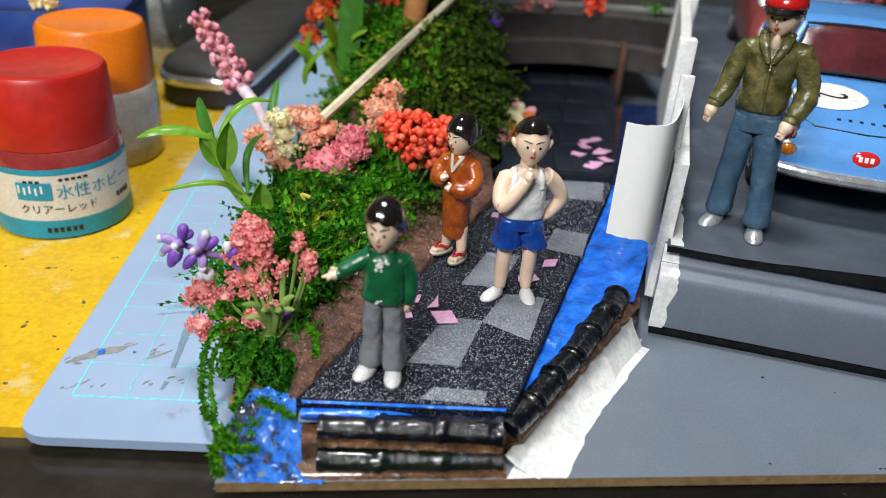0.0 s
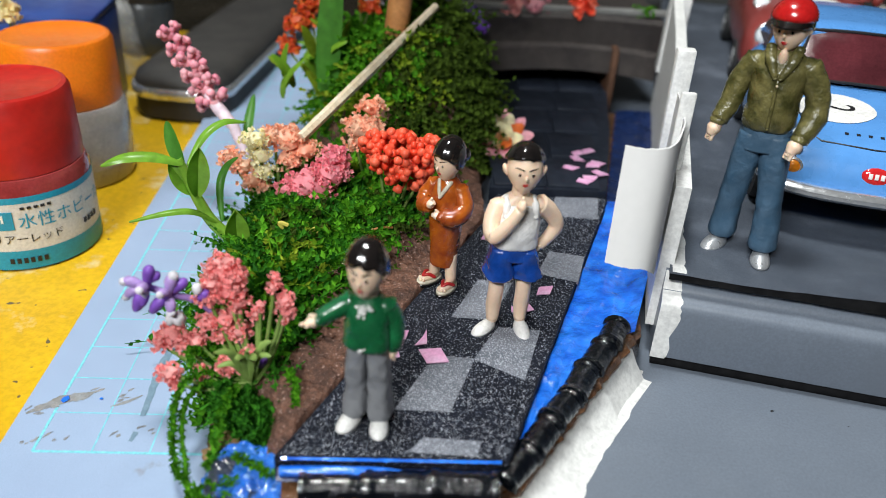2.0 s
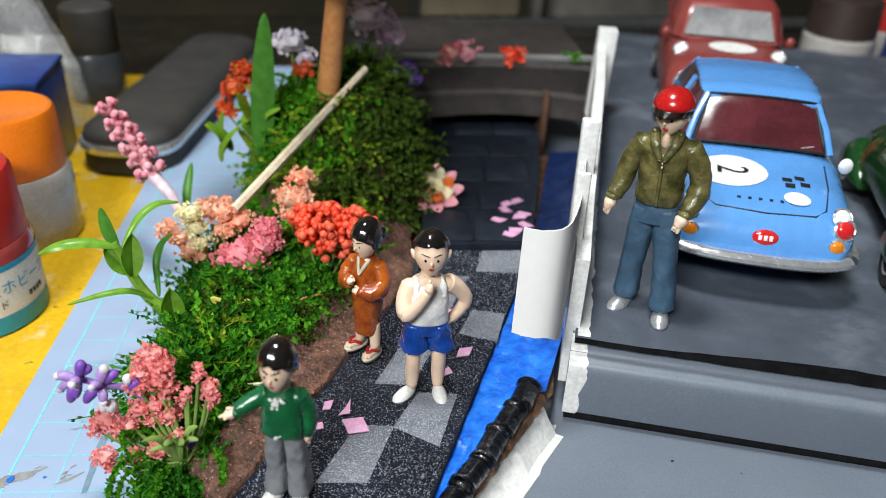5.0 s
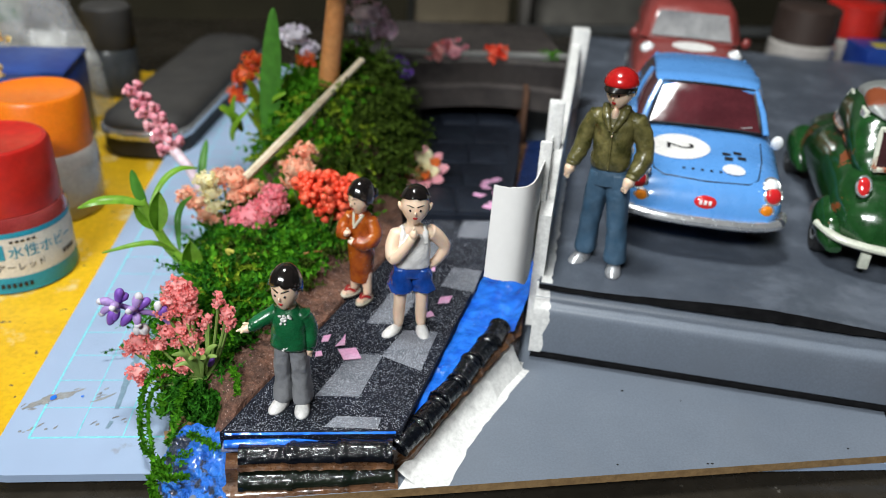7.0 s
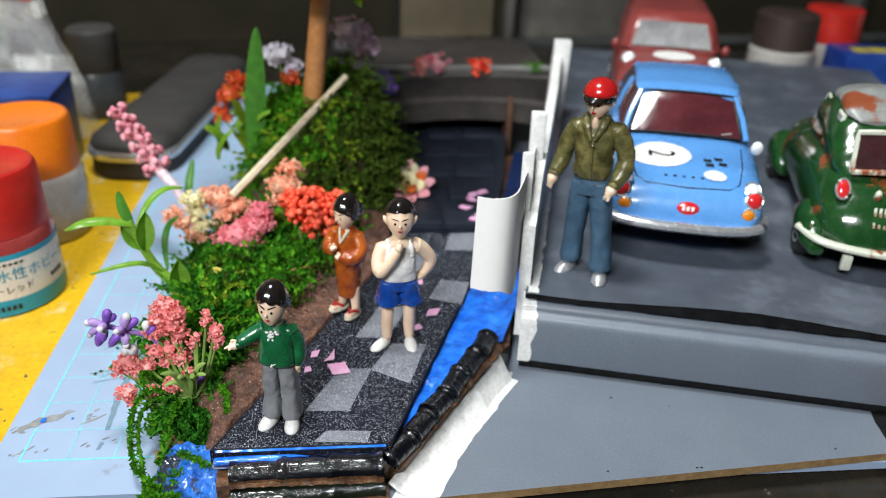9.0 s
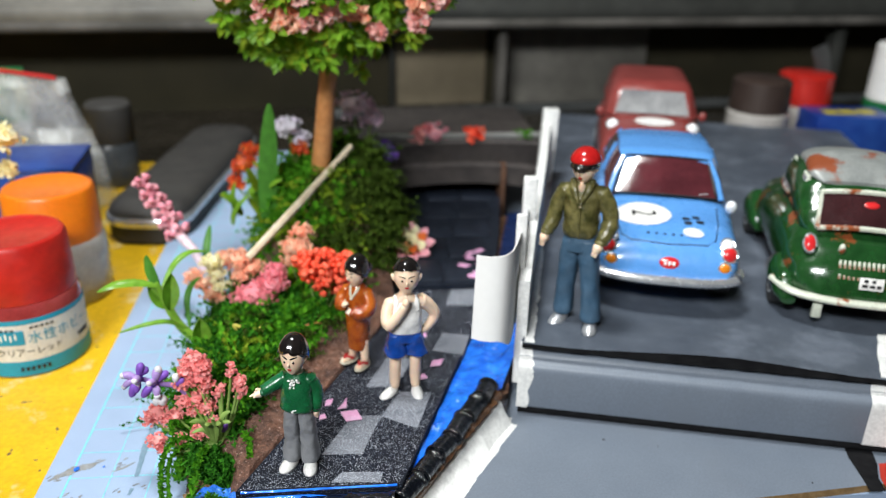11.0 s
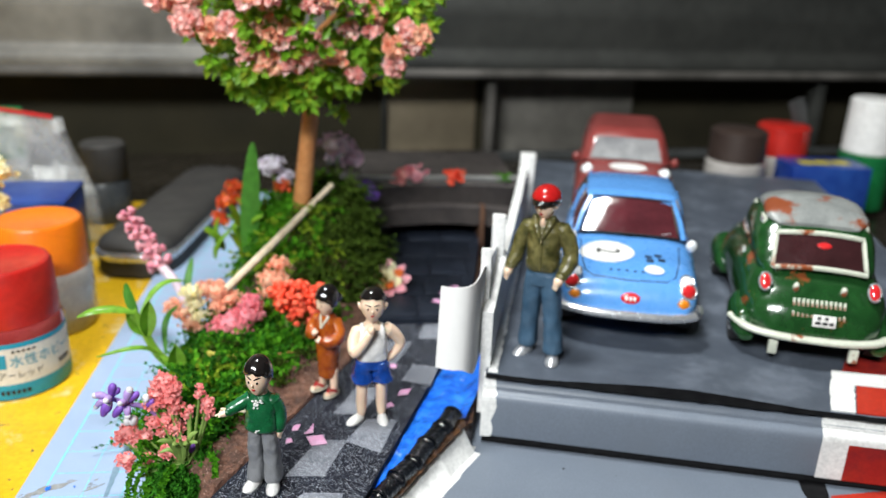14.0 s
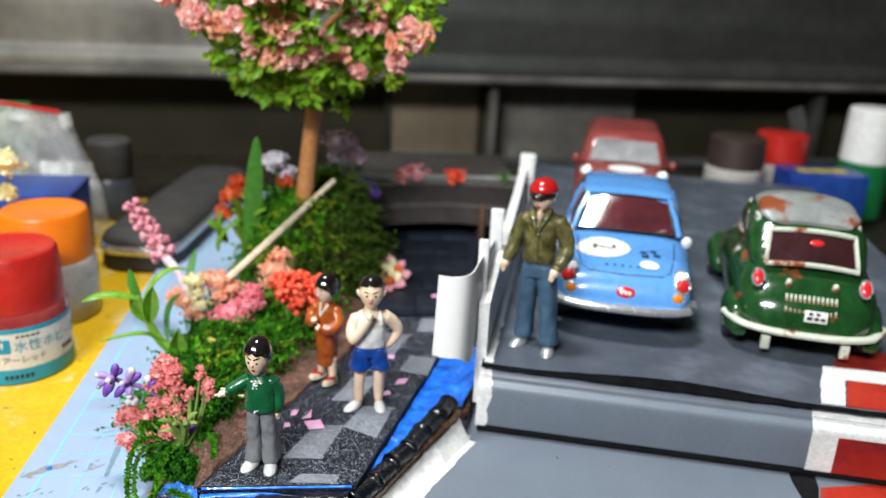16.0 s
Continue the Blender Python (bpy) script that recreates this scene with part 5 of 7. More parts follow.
figurine("figurine", "painted doll, green jumper and grey trousers, pointing, on the footpath", at(5.82, -0.28, PATH_Z, -12), boy, ["green", "trousers", "gloss_white", "skin", "hair", "strap"], 0.93)
figurine("figurine", "painted doll, white vest and blue shorts, on the footpath", at(8.42, 2.52, PATH_Z, 4), man, ["off_white", "shorts", "gloss_white", "skin", "hair", "strap"])
figurine("figurine", "painted doll, burnt orange robe and sandals, on the footpath", at(7.2, 3.95, PATH_Z, -30), woman, ["orange_robe", "cream_plain", "gloss_white", "skin", "hair", "strap"], 0.86)
figurine("figurine", "painted doll, olive shirt, jeans and red cap, on the road", at(13.36, 3.78, RZ, -28, 0, -2), driver, ["olive", "jeans", "silver", "skin", "hair", "cap_red"], 0.92)

# ---- the toy cars: length along y, nose or tail at y = 0, wheels on z = 0 ----


def interp(table, v):
    for (a, p), (b, q) in zip(table, table[1:]):
        if v <= b:
            t = (v - a) / (b - a)
            t = t * t * (3 - 2 * t) * 0.5 + t * 0.5
            return p + (q - p) * t
    return table[-1][1]


class Shell:
    """A rounded body: at each y a half width, a lowest and a highest z, and a squareness."""

    def __init__(self, width, low, high, power=3.2):
        self.width, self.low, self.high, self.power = width, low, high, power

    def point(self, y, a):
        w, lo, hi = interp(self.width, y), interp(self.low, y), interp(self.high, y)
        c, s, n = math.cos(a), math.sin(a), 2 / self.power
        zc = lo + (hi - lo) * 0.42
        h = hi - zc if s > 0 else zc - lo
        return (w * math.copysign(abs(c) ** n, c), y, zc + h * math.copysign(abs(s) ** n, s))

    def top(self, x, y):
        w, lo, hi = interp(self.width, y), interp(self.low, y), interp(self.high, y)
        zc = lo + (hi - lo) * 0.42
        return zc + (hi - zc) * max(0.0, 1 - abs(x / w) ** self.power) ** (1 / self.power)

    def mesh(self, y0, y1, steps, seg=40, index=0):
        bm = bmesh.new()
        rings(bm, [[self.point(y0 + (y1 - y0) * k / steps, -2 * math.pi * i / seg) for i in range(seg)] for k in range(steps + 1)], index)
        return bm

    def patch(self, x0, x1, y0, y1, off=0.015, nx=8, ny=6):
        bm = bmesh.new()
        rings(bm, [[(x0 + (x1 - x0) * i / nx, y, self.top(x0 + (x1 - x0) * i / nx, y) + off) for i in range(nx + 1)] for y in [y0 + (y1 - y0) * j / ny for j in range(ny + 1)]][::-1], 0, False, False)
        return bm

    def disc(self, cx, cy, rx, ry, off=0.015, seg=24):
        bm = bmesh.new()
        mid = bm.verts.new((cx, cy, self.top(cx, cy) + off))
        prev = None
        loops = []
        for k in (0.5, 1.0):
            loops.append([bm.verts.new((cx + k * rx * math.cos(2 * math.pi * i / seg), cy + k * ry * math.sin(2 * math.pi * i / seg), self.top(cx + k * rx * math.cos(2 * math.pi * i / seg), cy + k * ry * math.sin(2 * math.pi * i / seg)) + off)) for i in range(seg)])
        for i in range(seg):
            j = (i + 1) % seg
            bm.faces.new((mid, loops[0][i], loops[0][j]))
            bm.faces.new((loops[0][i], loops[1][i], loops[1][j], loops[0][j]))
        return bm


def wheel(car, x, y, r):
    bm = bmesh.new()
    lathe(bm, [(r * 0.55, -0.28), (r * 0.92, -0.28), (r, -0.2), (r, 0.2), (r * 0.92, 0.28), (r * 0.55, 0.28)], 24)
    w = part("wheel", bm, "tyre", car, "black rubber wheel", at(x, y, r, 0, 0, 90))
    bm = bmesh.new()
    s = 1 if x > 0 else -1
    lathe(bm, [(r * 0.56, 0.2 * s), (r * 0.5, 0.3 * s), (r * 0.2, 0.24 * s), (0.02, 0.3 * s)][::s], 20)
    part("rim", bm, "silver", w, "silver hub")


def pane(bm, corners, nx=8, ny=6, bulge=0.1, off=0.0):
    """A curved pane between four corners (lower left, lower right, upper right, upper left), bulging forwards."""
    a, b, c, d = [Vector(p) for p in corners]
    nrm = (b - a).cross(d - a).normalized()
    rows = []
    for j in range(ny + 1):
        v = j / ny
        l, r = a.lerp(d, v), b.lerp(c, v)
        rows.append([l.lerp(r, i / nx) + nrm * (bulge * (1 - (2 * i / nx - 1) ** 2) + off) for i in range(nx + 1)])
    rings(bm, rows, 0, False, False)
    return nrm


def pane_frame(bm, corners, thick, bulge):
    a, b, c, d = [Vector(p) for p in corners]
    nrm = (b - a).cross(d - a).normalized()

    def edge(p, q, curved):
        return [p.lerp(q, i / 8) + nrm * ((bulge * (1 - (2 * i / 8 - 1) ** 2) if curved else 0) + 0.01) for i in range(9)]

    loop = edge(a, b, True) + edge(b, c, False)[1:] + edge(c, d, True)[1:] + edge(d, a, False)[1:]
    tube(bm, loop, thick, 6)


def lens(name, car, x, y, z, r, material, label, tilt=-75, turn=0.0, squash=1.0):
    bm = bmesh.new()
    ball(bm, (0, 0, 0), (r, r * squash, r * 0.55), 14, 7, 0, None, (2, 92))
    p = part(name, bm, material, car, label, at(x, y, z, turn, -tilt))
    bm = bmesh.new()
    tube(bm, [(r * math.cos(k * math.pi / 8), r * squash * math.sin(k * math.pi / 8), 0) for k in range(17)], 0.05, 6)
    part("bezel", bm, "chrome", p, "thin chrome ring")
    return p


# sky-blue saloon with racing roundel
blue_shell = Shell([(0, 1.70), (0.35, 2.0), (1.2, 2.12), (4.5, 2.2), (7.5, 2.1), (8.8, 1.85), (9.2, 1.5)],
                   [(0, 1.0), (0.5, 0.86), (1.4, 0.48), (8.0, 0.45), (9.2, 0.7)],
                   [(0, 1.20), (0.25, 1.62), (0.7, 1.82), (1.6, 2.02), (3.0, 2.22), (5.0, 2.28), (7.0, 2.2), (8.4, 1.95), (9.2, 1.2)], 3.6)


def blue_saloon(m):
    car = thing("toy_car", m, "sky-blue toy saloon with white roundel, parked on the road", "toy car", "toy cars")
    part("body", blue_shell.mesh(0.0, 9.2, 46), "car_blue", car)
    ys = [(3.0, 2.18), (4.0, 2.30)]
    bm = bmesh.new()
    loops = []
    for z, w, y0, y1 in ((2.15, 1.86, 3.0, 8.1), (2.6, 1.78, 3.28, 7.85), (3.1, 1.62, 3.62, 7.45), (3.42, 1.5, 3.9, 7.1)):
        loops.append([(sx * w, y, z) for sx, y in ((-0.86, y0), (0.86, y0), (1, y0 + 0.45), (1, (y0 + y1) / 2), (1, y1 - 0.4), (0.86, y1), (-0.86, y1), (-1, y1 - 0.4), (-1, (y0 + y1) / 2), (-1, y0 + 0.45))])
    rings(bm, loops)
    part("cabin", bm, "window_red", car, "dark red tinted glasshouse")
    roof = Shell([(3.75, 1.30), (4.2, 1.50), (6.5, 1.5), (7.3, 1.25)], [(3.75, 3.30), (5, 3.32), (7.3, 3.25)], [(3.75, 3.44), (4.3, 3.66), (5.6, 3.74), (6.8, 3.62), (7.3, 3.36)], 2.8)
    part("roof", roof.mesh(3.75, 7.3, 20, 32), "car_blue", car)
    for s in (-1, 1):
        for a, b in (((s * 1.72, 2.98, 2.2), (s * 1.34, 3.86, 3.42)), ((s * 1.86, 5.4, 2.2), (s * 1.52, 5.35, 3.4)), ((s * 1.78, 7.7, 2.2), (s * 1.34, 7.1, 3.4))):
            bm = bmesh.new()
            tube(bm, [a, ((a[0] + b[0]) / 2 + s * 0.05, (a[1] + b[1]) / 2 - 0.03, (a[2] + b[2]) / 2), b], 0.09, 8)
            part("pillar", bm, "car_blue", car)
    screen = [(-1.58, 2.93, 2.24), (1.58, 2.93, 2.24), (1.28, 3.86, 3.44), (-1.28, 3.86, 3.44)]
    bm = bmesh.new()
    pane(bm, screen, 10, 8, 0.16)
    ws = part("windscreen", bm, "window_red", car, "glossy dark red windscreen")
    bm = bmesh.new()
    pane_frame(bm, screen, 0.045, 0.16)
    part("seal", bm, "ink", ws, "thin dark seal")
    for x in (-0.5, 0.55):
        bm = bmesh.new()
        tube(bm, [(x, 2.86, 2.28), (x + 0.75, 2.98, 2.42)], 0.025, 5)
        part("wiper", bm, "silver", car)
    bm = bmesh.new()
    tube(bm, curve_pts([(-2.12, 0.75, 1.02), (-1.95, 0.18, 1.0), (-1.2, -0.12, 0.98), (0, -0.2, 0.98), (1.2, -0.12, 0.98), (1.95, 0.18, 1.0), (2.12, 0.75, 1.02)], 4), (0.13, 0.17) and [(0.12, 0.17)] * 25, 10)
    part("bumper", bm, "chrome", car, "silver wraparound bumper")
    rd = part("roundel", blue_shell.disc(-0.72, 1.78, 0.86, 0.62), "gloss_white", car, "white number roundel")
    bm = words("2", 1.05)
    for v in bm.verts:
        x, y = -0.72 + v.co.y * 1.0, 1.78 - v.co.x * 0.7
        v.co = Vector((x, y, blue_shell.top(x, y) + 0.025))
    bmesh.ops.reverse_faces(bm, faces=[f for f in bm.faces if f.normal.z < 0])
    part("numeral", bm, "ink", rd, "black painted number two")
    lp = part("hood_lamp", blue_shell.disc(0.72, 0.95, 0.30, 0.22, 0.03), "lamp_white", car, "round clear lamp on the lid")
    for x, y in ((0.55, 1.62), (0.85, 1.75), (0.6, 1.40), (0.95, 1.5)):
        part("vent", blue_shell.patch(x - 0.11, x + 0.11, y - 0.07, y + 0.07, 0.02, 2, 2), "ink", car)
    for k in range(6):
        part("louvre", blue_shell.patch(-0.62 + 0.24 * k, -0.54 + 0.24 * k, 0.78, 0.86, 0.012, 1, 1), "ink", car)
    bm = bmesh.new()
    tube(bm, [(x, y, blue_shell.top(x, y) + 0.004) for x, y in [(-1.55, 2.6), (-1.5, 1.6), (-1.35, 0.75), (-1.1, 0.52), (0, 0.45), (1.1, 0.52), (1.35, 0.75), (1.5, 1.6), (1.55, 2.6)]], 0.018, 5)
    part("lid_seam", bm, "ink", car, "dark seam round the lid")
    badge = bmesh.new()
    ball(badge, (0, 0, 0), (0.30, 0.06, 0.19), 16, 8)
    bd = part("badge", badge, "lamp_red", car, "red oval sticker", at(0.05, 0.09, 1.34, 0, -18))
    bm = bmesh.new()
    for k in (-1, 0, 1):
        box(bm, (0.12 * k, -0.055, 0.0), (0.08, 0.03, 0.12), 0.01)
    part("sticker_print", bm, "gloss_white", bd, "white bars")
    for s in (-1, 1):
        lens("tail_lamp", car, s * 1.72, 0.34, 1.60, 0.22, "lamp_red", "red lamp in white surround", -62, s * 14)
        lens("side_lamp", car, s * 1.66, 0.52, 1.78, 0.20, "lamp_white", "clear lamp above the red one", -45, s * 16)
        lens("indicator", car, s * 1.60, 0.14, 1.30, 0.17, "lamp_orange", "amber lamp above the bumper", -76, s * 10)
        bm = bmesh.new()
        ball(bm, (0, 0, 0), (0.17, 0.12, 0.2), 12, 8)
        part("mirror", bm, "lamp_white", car, "white fender mirror", at(s * 1.86, 2.05, 2.36))
        wheel(car, s * 1.80, 1.75, 0.68)
        wheel(car, s * 1.80, 7.3, 0.68)
    return car


def road_at(x, y, turn=0.0):
    return ROAD @ at(x, y, RZ, turn)



def raise_car(car, k, cabin=1.0, base=0.45):
    """Stretches the bodywork upwards from its sills, the glasshouse less; wheels stay round."""
    def lift(z):
        z = z / CM
        return (base + (min(z, 2.2) - base) * k + max(z - 2.2, 0) * cabin) * CM

    for p in car.children:
        if not p.name.startswith("wheel"):
            if p.matrix_basis.is_identity:
                for o in (p, *p.children):
                    for v in o.data.vertices if o.matrix_basis.is_identity else ():
                        v.co.z = lift(v.co.z)
            p.location.z = lift(p.location.z) if p.location.z else 0
    return car


raise_car(blue_saloon(road_at(3.95, 2.52, -1)), 1.2, 0.8)

# maroon hatchback behind it
red_shell = Shell([(0, 1.75), (0.4, 1.95), (4, 2.0), (7.6, 1.9), (8.0, 1.7)], [(0, 0.5), (1, 0.4), (8, 0.5)], [(0, 1.5), (0.3, 2.0), (1.2, 2.2), (2.6, 2.4), (6, 2.45), (8, 1.9)], 3.8)


def red_hatch(m):
    car = thing("toy_car", m, "worn maroon toy hatchback parked behind the blue one", "toy car", "toy cars")
    part("body", red_shell.mesh(0, 8, 32), "car_red", car)
    bm = bmesh.new()
    loops = []
    for z, w, y0, y1 in ((2.35, 1.78, 2.4, 7.6), (3.0, 1.66, 2.7, 7.4), (3.6, 1.5, 3.0, 7.2), (3.85, 1.3, 3.3, 6.8), (3.9, 0.9, 3.7, 6.4)):
        loops.append([(sx * w, y, z) for sx, y in ((-0.85, y0), (0.85, y0), (1, y0 + 0.3), (1, y1 - 0.3), (0.85, y1), (-0.85, y1), (-1, y1 - 0.3), (-1, y0 + 0.3))])
    rings(bm, loops)
    part("cabin", bm, "car_red", car)
    bm = bmesh.new()
    c = [(-1.42, 2.42, 2.5), (1.42, 2.42, 2.5), (1.2, 2.92, 3.5), (-1.2, 2.92, 3.5)]
    pane(bm, c, 8, 6, 0.05, 0.03)
    part("windscreen", bm, "window_grey", car, "pale grey windscreen")
    part("roundel", red_shell.disc(0.1, 1.85, 0.75, 0.42), "gloss_white", car, "white hood roundel")
    for s in (-1, 1):
        lens("headlamp", car, s * 1.35, 0.12, 1.6, 0.3, "lamp_white", "round clear headlamp", -80)
        lens("side_lamp", car, s * 1.5, 1.6, 2.15, 0.22, "lamp_white", "round pale lamp", -40)
        bm = bmesh.new()
        ball(bm, (0, 0, 0), (0.16, 0.12, 0.2), 10, 7)
        part("mirror", bm, "car_red", car, "", at(s * 1.98, 2.7, 2.4))
        wheel(car, s * 1.72, 1.6, 0.62)
        wheel(car, s * 1.72, 6.4, 0.62)
    bm = bmesh.new()
    box(bm, (0, -0.05, 0.95), (3.6, 0.2, 0.26), 0.08)
    part("bumper", bm, "chrome", car)
    return car


raise_car(red_hatch(road_at(4.25, 12.4, -1) @ Matrix.Scale(1.07, 4)), 1.14, 0.80)

# weathered dark green bubble car seen from its tail
green_shell = Shell([(0, 1.25), (0.4, 1.85), (1.2, 2.15), (3.0, 2.2), (6.5, 2.15), (8.6, 1.7), (9.3, 1.1)], [(0, 0.75), (0.8, 0.5), (8.5, 0.5), (9.3, 0.8)],
                    [(0, 1.15), (0.25, 1.75), (0.8, 2.2), (1.6, 2.55), (3.0, 2.8), (5.2, 2.6), (6.2, 2.25), (8.2, 2.0), (9.3, 1.2)], 2.7)


def green_bubble(m):
    car = thing("toy_car", m, "rusty dark green bubble-shaped toy car seen from behind", "toy car", "toy cars")
    part("body", green_shell.mesh(0, 9.3, 46), "car_green", car)
    top = Shell([(1.2, 1.35), (1.7, 1.75), (2.6, 1.86), (4.6, 1.8), (5.4, 1.5)], [(1.2, 2.0), (5.4, 2.3)], [(1.2, 2.38), (1.7, 2.95), (2.5, 3.55), (3.5, 3.86), (4.5, 3.75), (5.4, 2.9)], 2.5)
    part("upper_body", top.mesh(1.2, 5.4, 28, 36), "car_green", car)
    roof = Shell([(2.2, 1.2), (2.6, 1.55), (4.4, 1.5), (5.0, 1.1)], [(2.2, 3.3), (5, 3.2)], [(2.2, 3.42), (2.7, 3.74), (3.5, 3.92), (4.5, 3.80), (5.0, 3.42)], 2.5)
    part("roof", roof.mesh(2.2, 5.0, 18, 32), "rust_roof", car, "pale grey roof with rust patches")
    win = [(-1.36, 1.16, 2.42), (1.36, 1.16, 2.42), (1.26, 1.86, 3.16), (-1.26, 1.86, 3.16)]
    bm = bmesh.new()
    pane(bm, win, 8, 6, 0.14, 0.05)
    rw = part("rear_window", bm, "window_dark", car, "dark rear window")
    bm = bmesh.new()
    pane_frame(bm, [tuple(Vector(p) + Vector((0, -0.045, 0.04))) for p in win], 0.07, 0.14)
    part("window_frame", bm, "cream", rw, "cream window surround, rusty")
    bm = bmesh.new()
    ball(bm, (0, 0, 0), (0.22, 0.04, 0.12), 14, 6)
    part("badge", bm, "lamp_red", rw, "red oval sticker", at(0.1, 1.50, 3.44, 0, -45))
    for s in (-1, 1):
        for y, w in ((2.5, 0.75), (3.7, 1.2)):
            bm = bmesh.new()
            c = [(s * 1.74, y + (w if s < 0 else 0), 2.6), (s * 1.74, y + (0 if s < 0 else w), 2.6), (s * 1.5, y + (0.1 if s < 0 else w - 0.1), 3.35), (s * 1.5, y + (w - 0.1 if s < 0 else 0.1), 3.35)]
            pane(bm, c, 4, 4, 0.06, 0.06)
            sw = part("side_window", bm, "window_grey", car, "side window in cream frame")
            bm = bmesh.new()
            pane_frame(bm, c, 0.06, 0.06)
            part("window_frame", bm, "cream", sw)
        for y in (1.45, 7.4):
            fender = Shell([(y - 1.15, 0.2), (y - 0.8, 0.42), (y, 0.5), (y + 0.8, 0.42), (y + 1.15, 0.15)], [(y - 1.15, 0.5), (y + 1.15, 0.5)], [(y - 1.15, 0.8), (y - 0.8, 1.35), (y, 1.75), (y + 0.8, 1.35), (y + 1.15, 0.8)], 2.4)
            bm = fender.mesh(y - 1.15, y + 1.15, 18, 24)
            part("fender", bm, "car_green", car, "", at(s * 1.92, 0, 0))
            wheel(car, s * 1.98, y, 0.66)
        lens("tail_lamp", car, s * 1.56, 0.72, 2.16, 0.17, "lamp_red", "upright red lamp", -55, 0, 1.6)
        bm = bmesh.new()
        ball(bm, (0, 0, 0), (0.10, 0.1, 0.16), 10, 7)
        part("bumper_guard", bm, "cream", car, "", at(s * 0.68, 0.62, 2.12))
        bm = bmesh.new()
        box(bm, (s * 1.15, 0.05, 0.52), (0.28, 0.16, 0.42), 0.05)
        part("hanger", bm, "cream", car, "cream bracket under the bumper")
    bm = bmesh.new()
    tube(bm, curve_pts([(-2.35, 0.95, 0.98), (-1.9, 0.25, 0.92), (-1.0, -0.08, 0.9), (0, -0.15, 0.9), (1.0, -0.08, 0.9), (1.9, 0.25, 0.92), (2.35, 0.95, 0.98)], 4), [(0.10, 0.15)] * 25, 10)
    part("bumper", bm, "cream", car, "cream bumper with rust")
    for r in range(2):
        for k in range(12):
            x = -0.72 + 0.13 * k
            y = 0.42 - 0.15 * r
            bm = bmesh.new()
            box(bm, (0, 0, 0), (0.07, 0.06, 0.24), 0.015)
            part("louvre", bm, "cream", car, "", at(x, 0.34 - 0.14 * r - 0.01, 1.80 - 0.26 * r, 0, -28))
    bm = bmesh.new()
    box(bm, (0, 0, 0), (0.66, 0.05, 0.36), 0.02)
    pl = part("plate", bm, "gloss_white", car, "white plate with dark bars", at(0.15, 0.03, 1.42, 0, -14))
    bm = bmesh.new()
    for x, z, w in ((-0.16, 0.09, 0.12), (0.05, 0.09, 0.1), (-0.18, -0.06, 0.16), (0.02, -0.06, 0.14), (0.2, -0.06, 0.12)):
        box(bm, (x, -0.03, z), (w, 0.02, 0.09))
    part("plate_print", bm, "ink", pl, "dark bars")
    return car


raise_car(green_bubble(road_at(9.31, 2.39, -3.3) @ Matrix.Scale(0.96, 4)), 1.12, 1.22)

# ---- plants: every clump is one mesh of many small leaves, of kind stuff or a part ----


class Heap:
    """Gathers small leaves and strands, then makes one mesh of them."""

    def __init__(self):
        self.v, self.f = [], []

    def leaf(self, base, way, side, length, width, fold=0.15):
        k = len(self.v)
        up = way.cross(side).normalized()
        self.v += [base, base + way * (length * 0.45) + side * (width / 2) + up * (fold * width), base + way * length, base + way * (length * 0.45) - side * (width / 2) + up * (fold * width), base + way * (length * 0.5) - up * (fold * width * 0.4)]
        self.f += [(k, k + 1, k + 4), (k + 1, k + 2, k + 4), (k + 2, k + 3, k + 4), (k + 3, k, k + 4)]

    def strand(self, pts, width):
        k = len(self.v)
        side = (pts[-1] - pts[0]).cross(Vector((0.3, 0.2, 1))).normalized() * (width / 2)
        for p in pts:
            self.v += [p - side, p + side]
        self.f += [(k + 2 * i, k + 2 * i + 1, k + 2 * i + 3, k + 2 * i + 2) for i in range(len(pts) - 1)]

    def sprig(self, base, way, length, leaves, size, droop=0.3):
        """A twig with tiny leaves all round it."""
        bend = Vector((random.uniform(-1, 1), random.uniform(-1, 1), -droop)) * 0.5
        pts = [base + way * (length * t) + bend * (length * t * t) for t in (0, 0.35, 0.7, 1.0)]
        self.strand(pts, size * 0.22)
        for i in range(leaves):
            t = 0.12 + 0.88 * i / leaves
            p = base + way * (length * t) + bend * (length * t * t)
            d = (way * 0.6 + Vector((random.gauss(0, 1), random.gauss(0, 1), random.gauss(0, 0.7)))).normalized()
            self.leaf(p, d, frame_at(d)[0], size * random.uniform(0.7, 1.3), size * random.uniform(0.5, 0.85))

    def mesh(self, name, material):
        me = bpy.data.meshes.new(name)
        me.from_pydata([tuple(v * CM) for v in self.v], [], self.f)
        me.materials.append(M[material])
        me.update()
        return me


def moss(name, label, material, spots, length, leaves, size, spread=0.8):
    """spots: base points with a rough way up; four strands to a tuft."""
    h = Heap()
    for base, lean in spots[::4]:
        if wobble(base[0], base[1], 6.0, 1.7) < -0.28:
            continue
        tuft = (Vector(lean) + Vector((random.gauss(0, spread), random.gauss(0, spread), random.gauss(0, spread * 0.4)))).normalized()
        lump = 0.7 * wobble(base[0], base[1], 2.0, 1.3)
        for k in range(4):
            way = (tuft + Vector((random.gauss(0, 0.4), random.gauss(0, 0.4), random.gauss(0, 0.3)))).normalized()
            foot_at = Vector(base) + Vector((random.gauss(0, 0.06), random.gauss(0, 0.06), max(lump, -0.2) * length * 0.5))
            h.sprig(foot_at, way, length * random.uniform(0.6, 1.35) * (1 + lump), leaves, size * random.uniform(0.8, 1.25), 0.6)
    ob = new(name, h.mesh(name, material))
    return tagged(ob, label, "moss", kind="stuff")


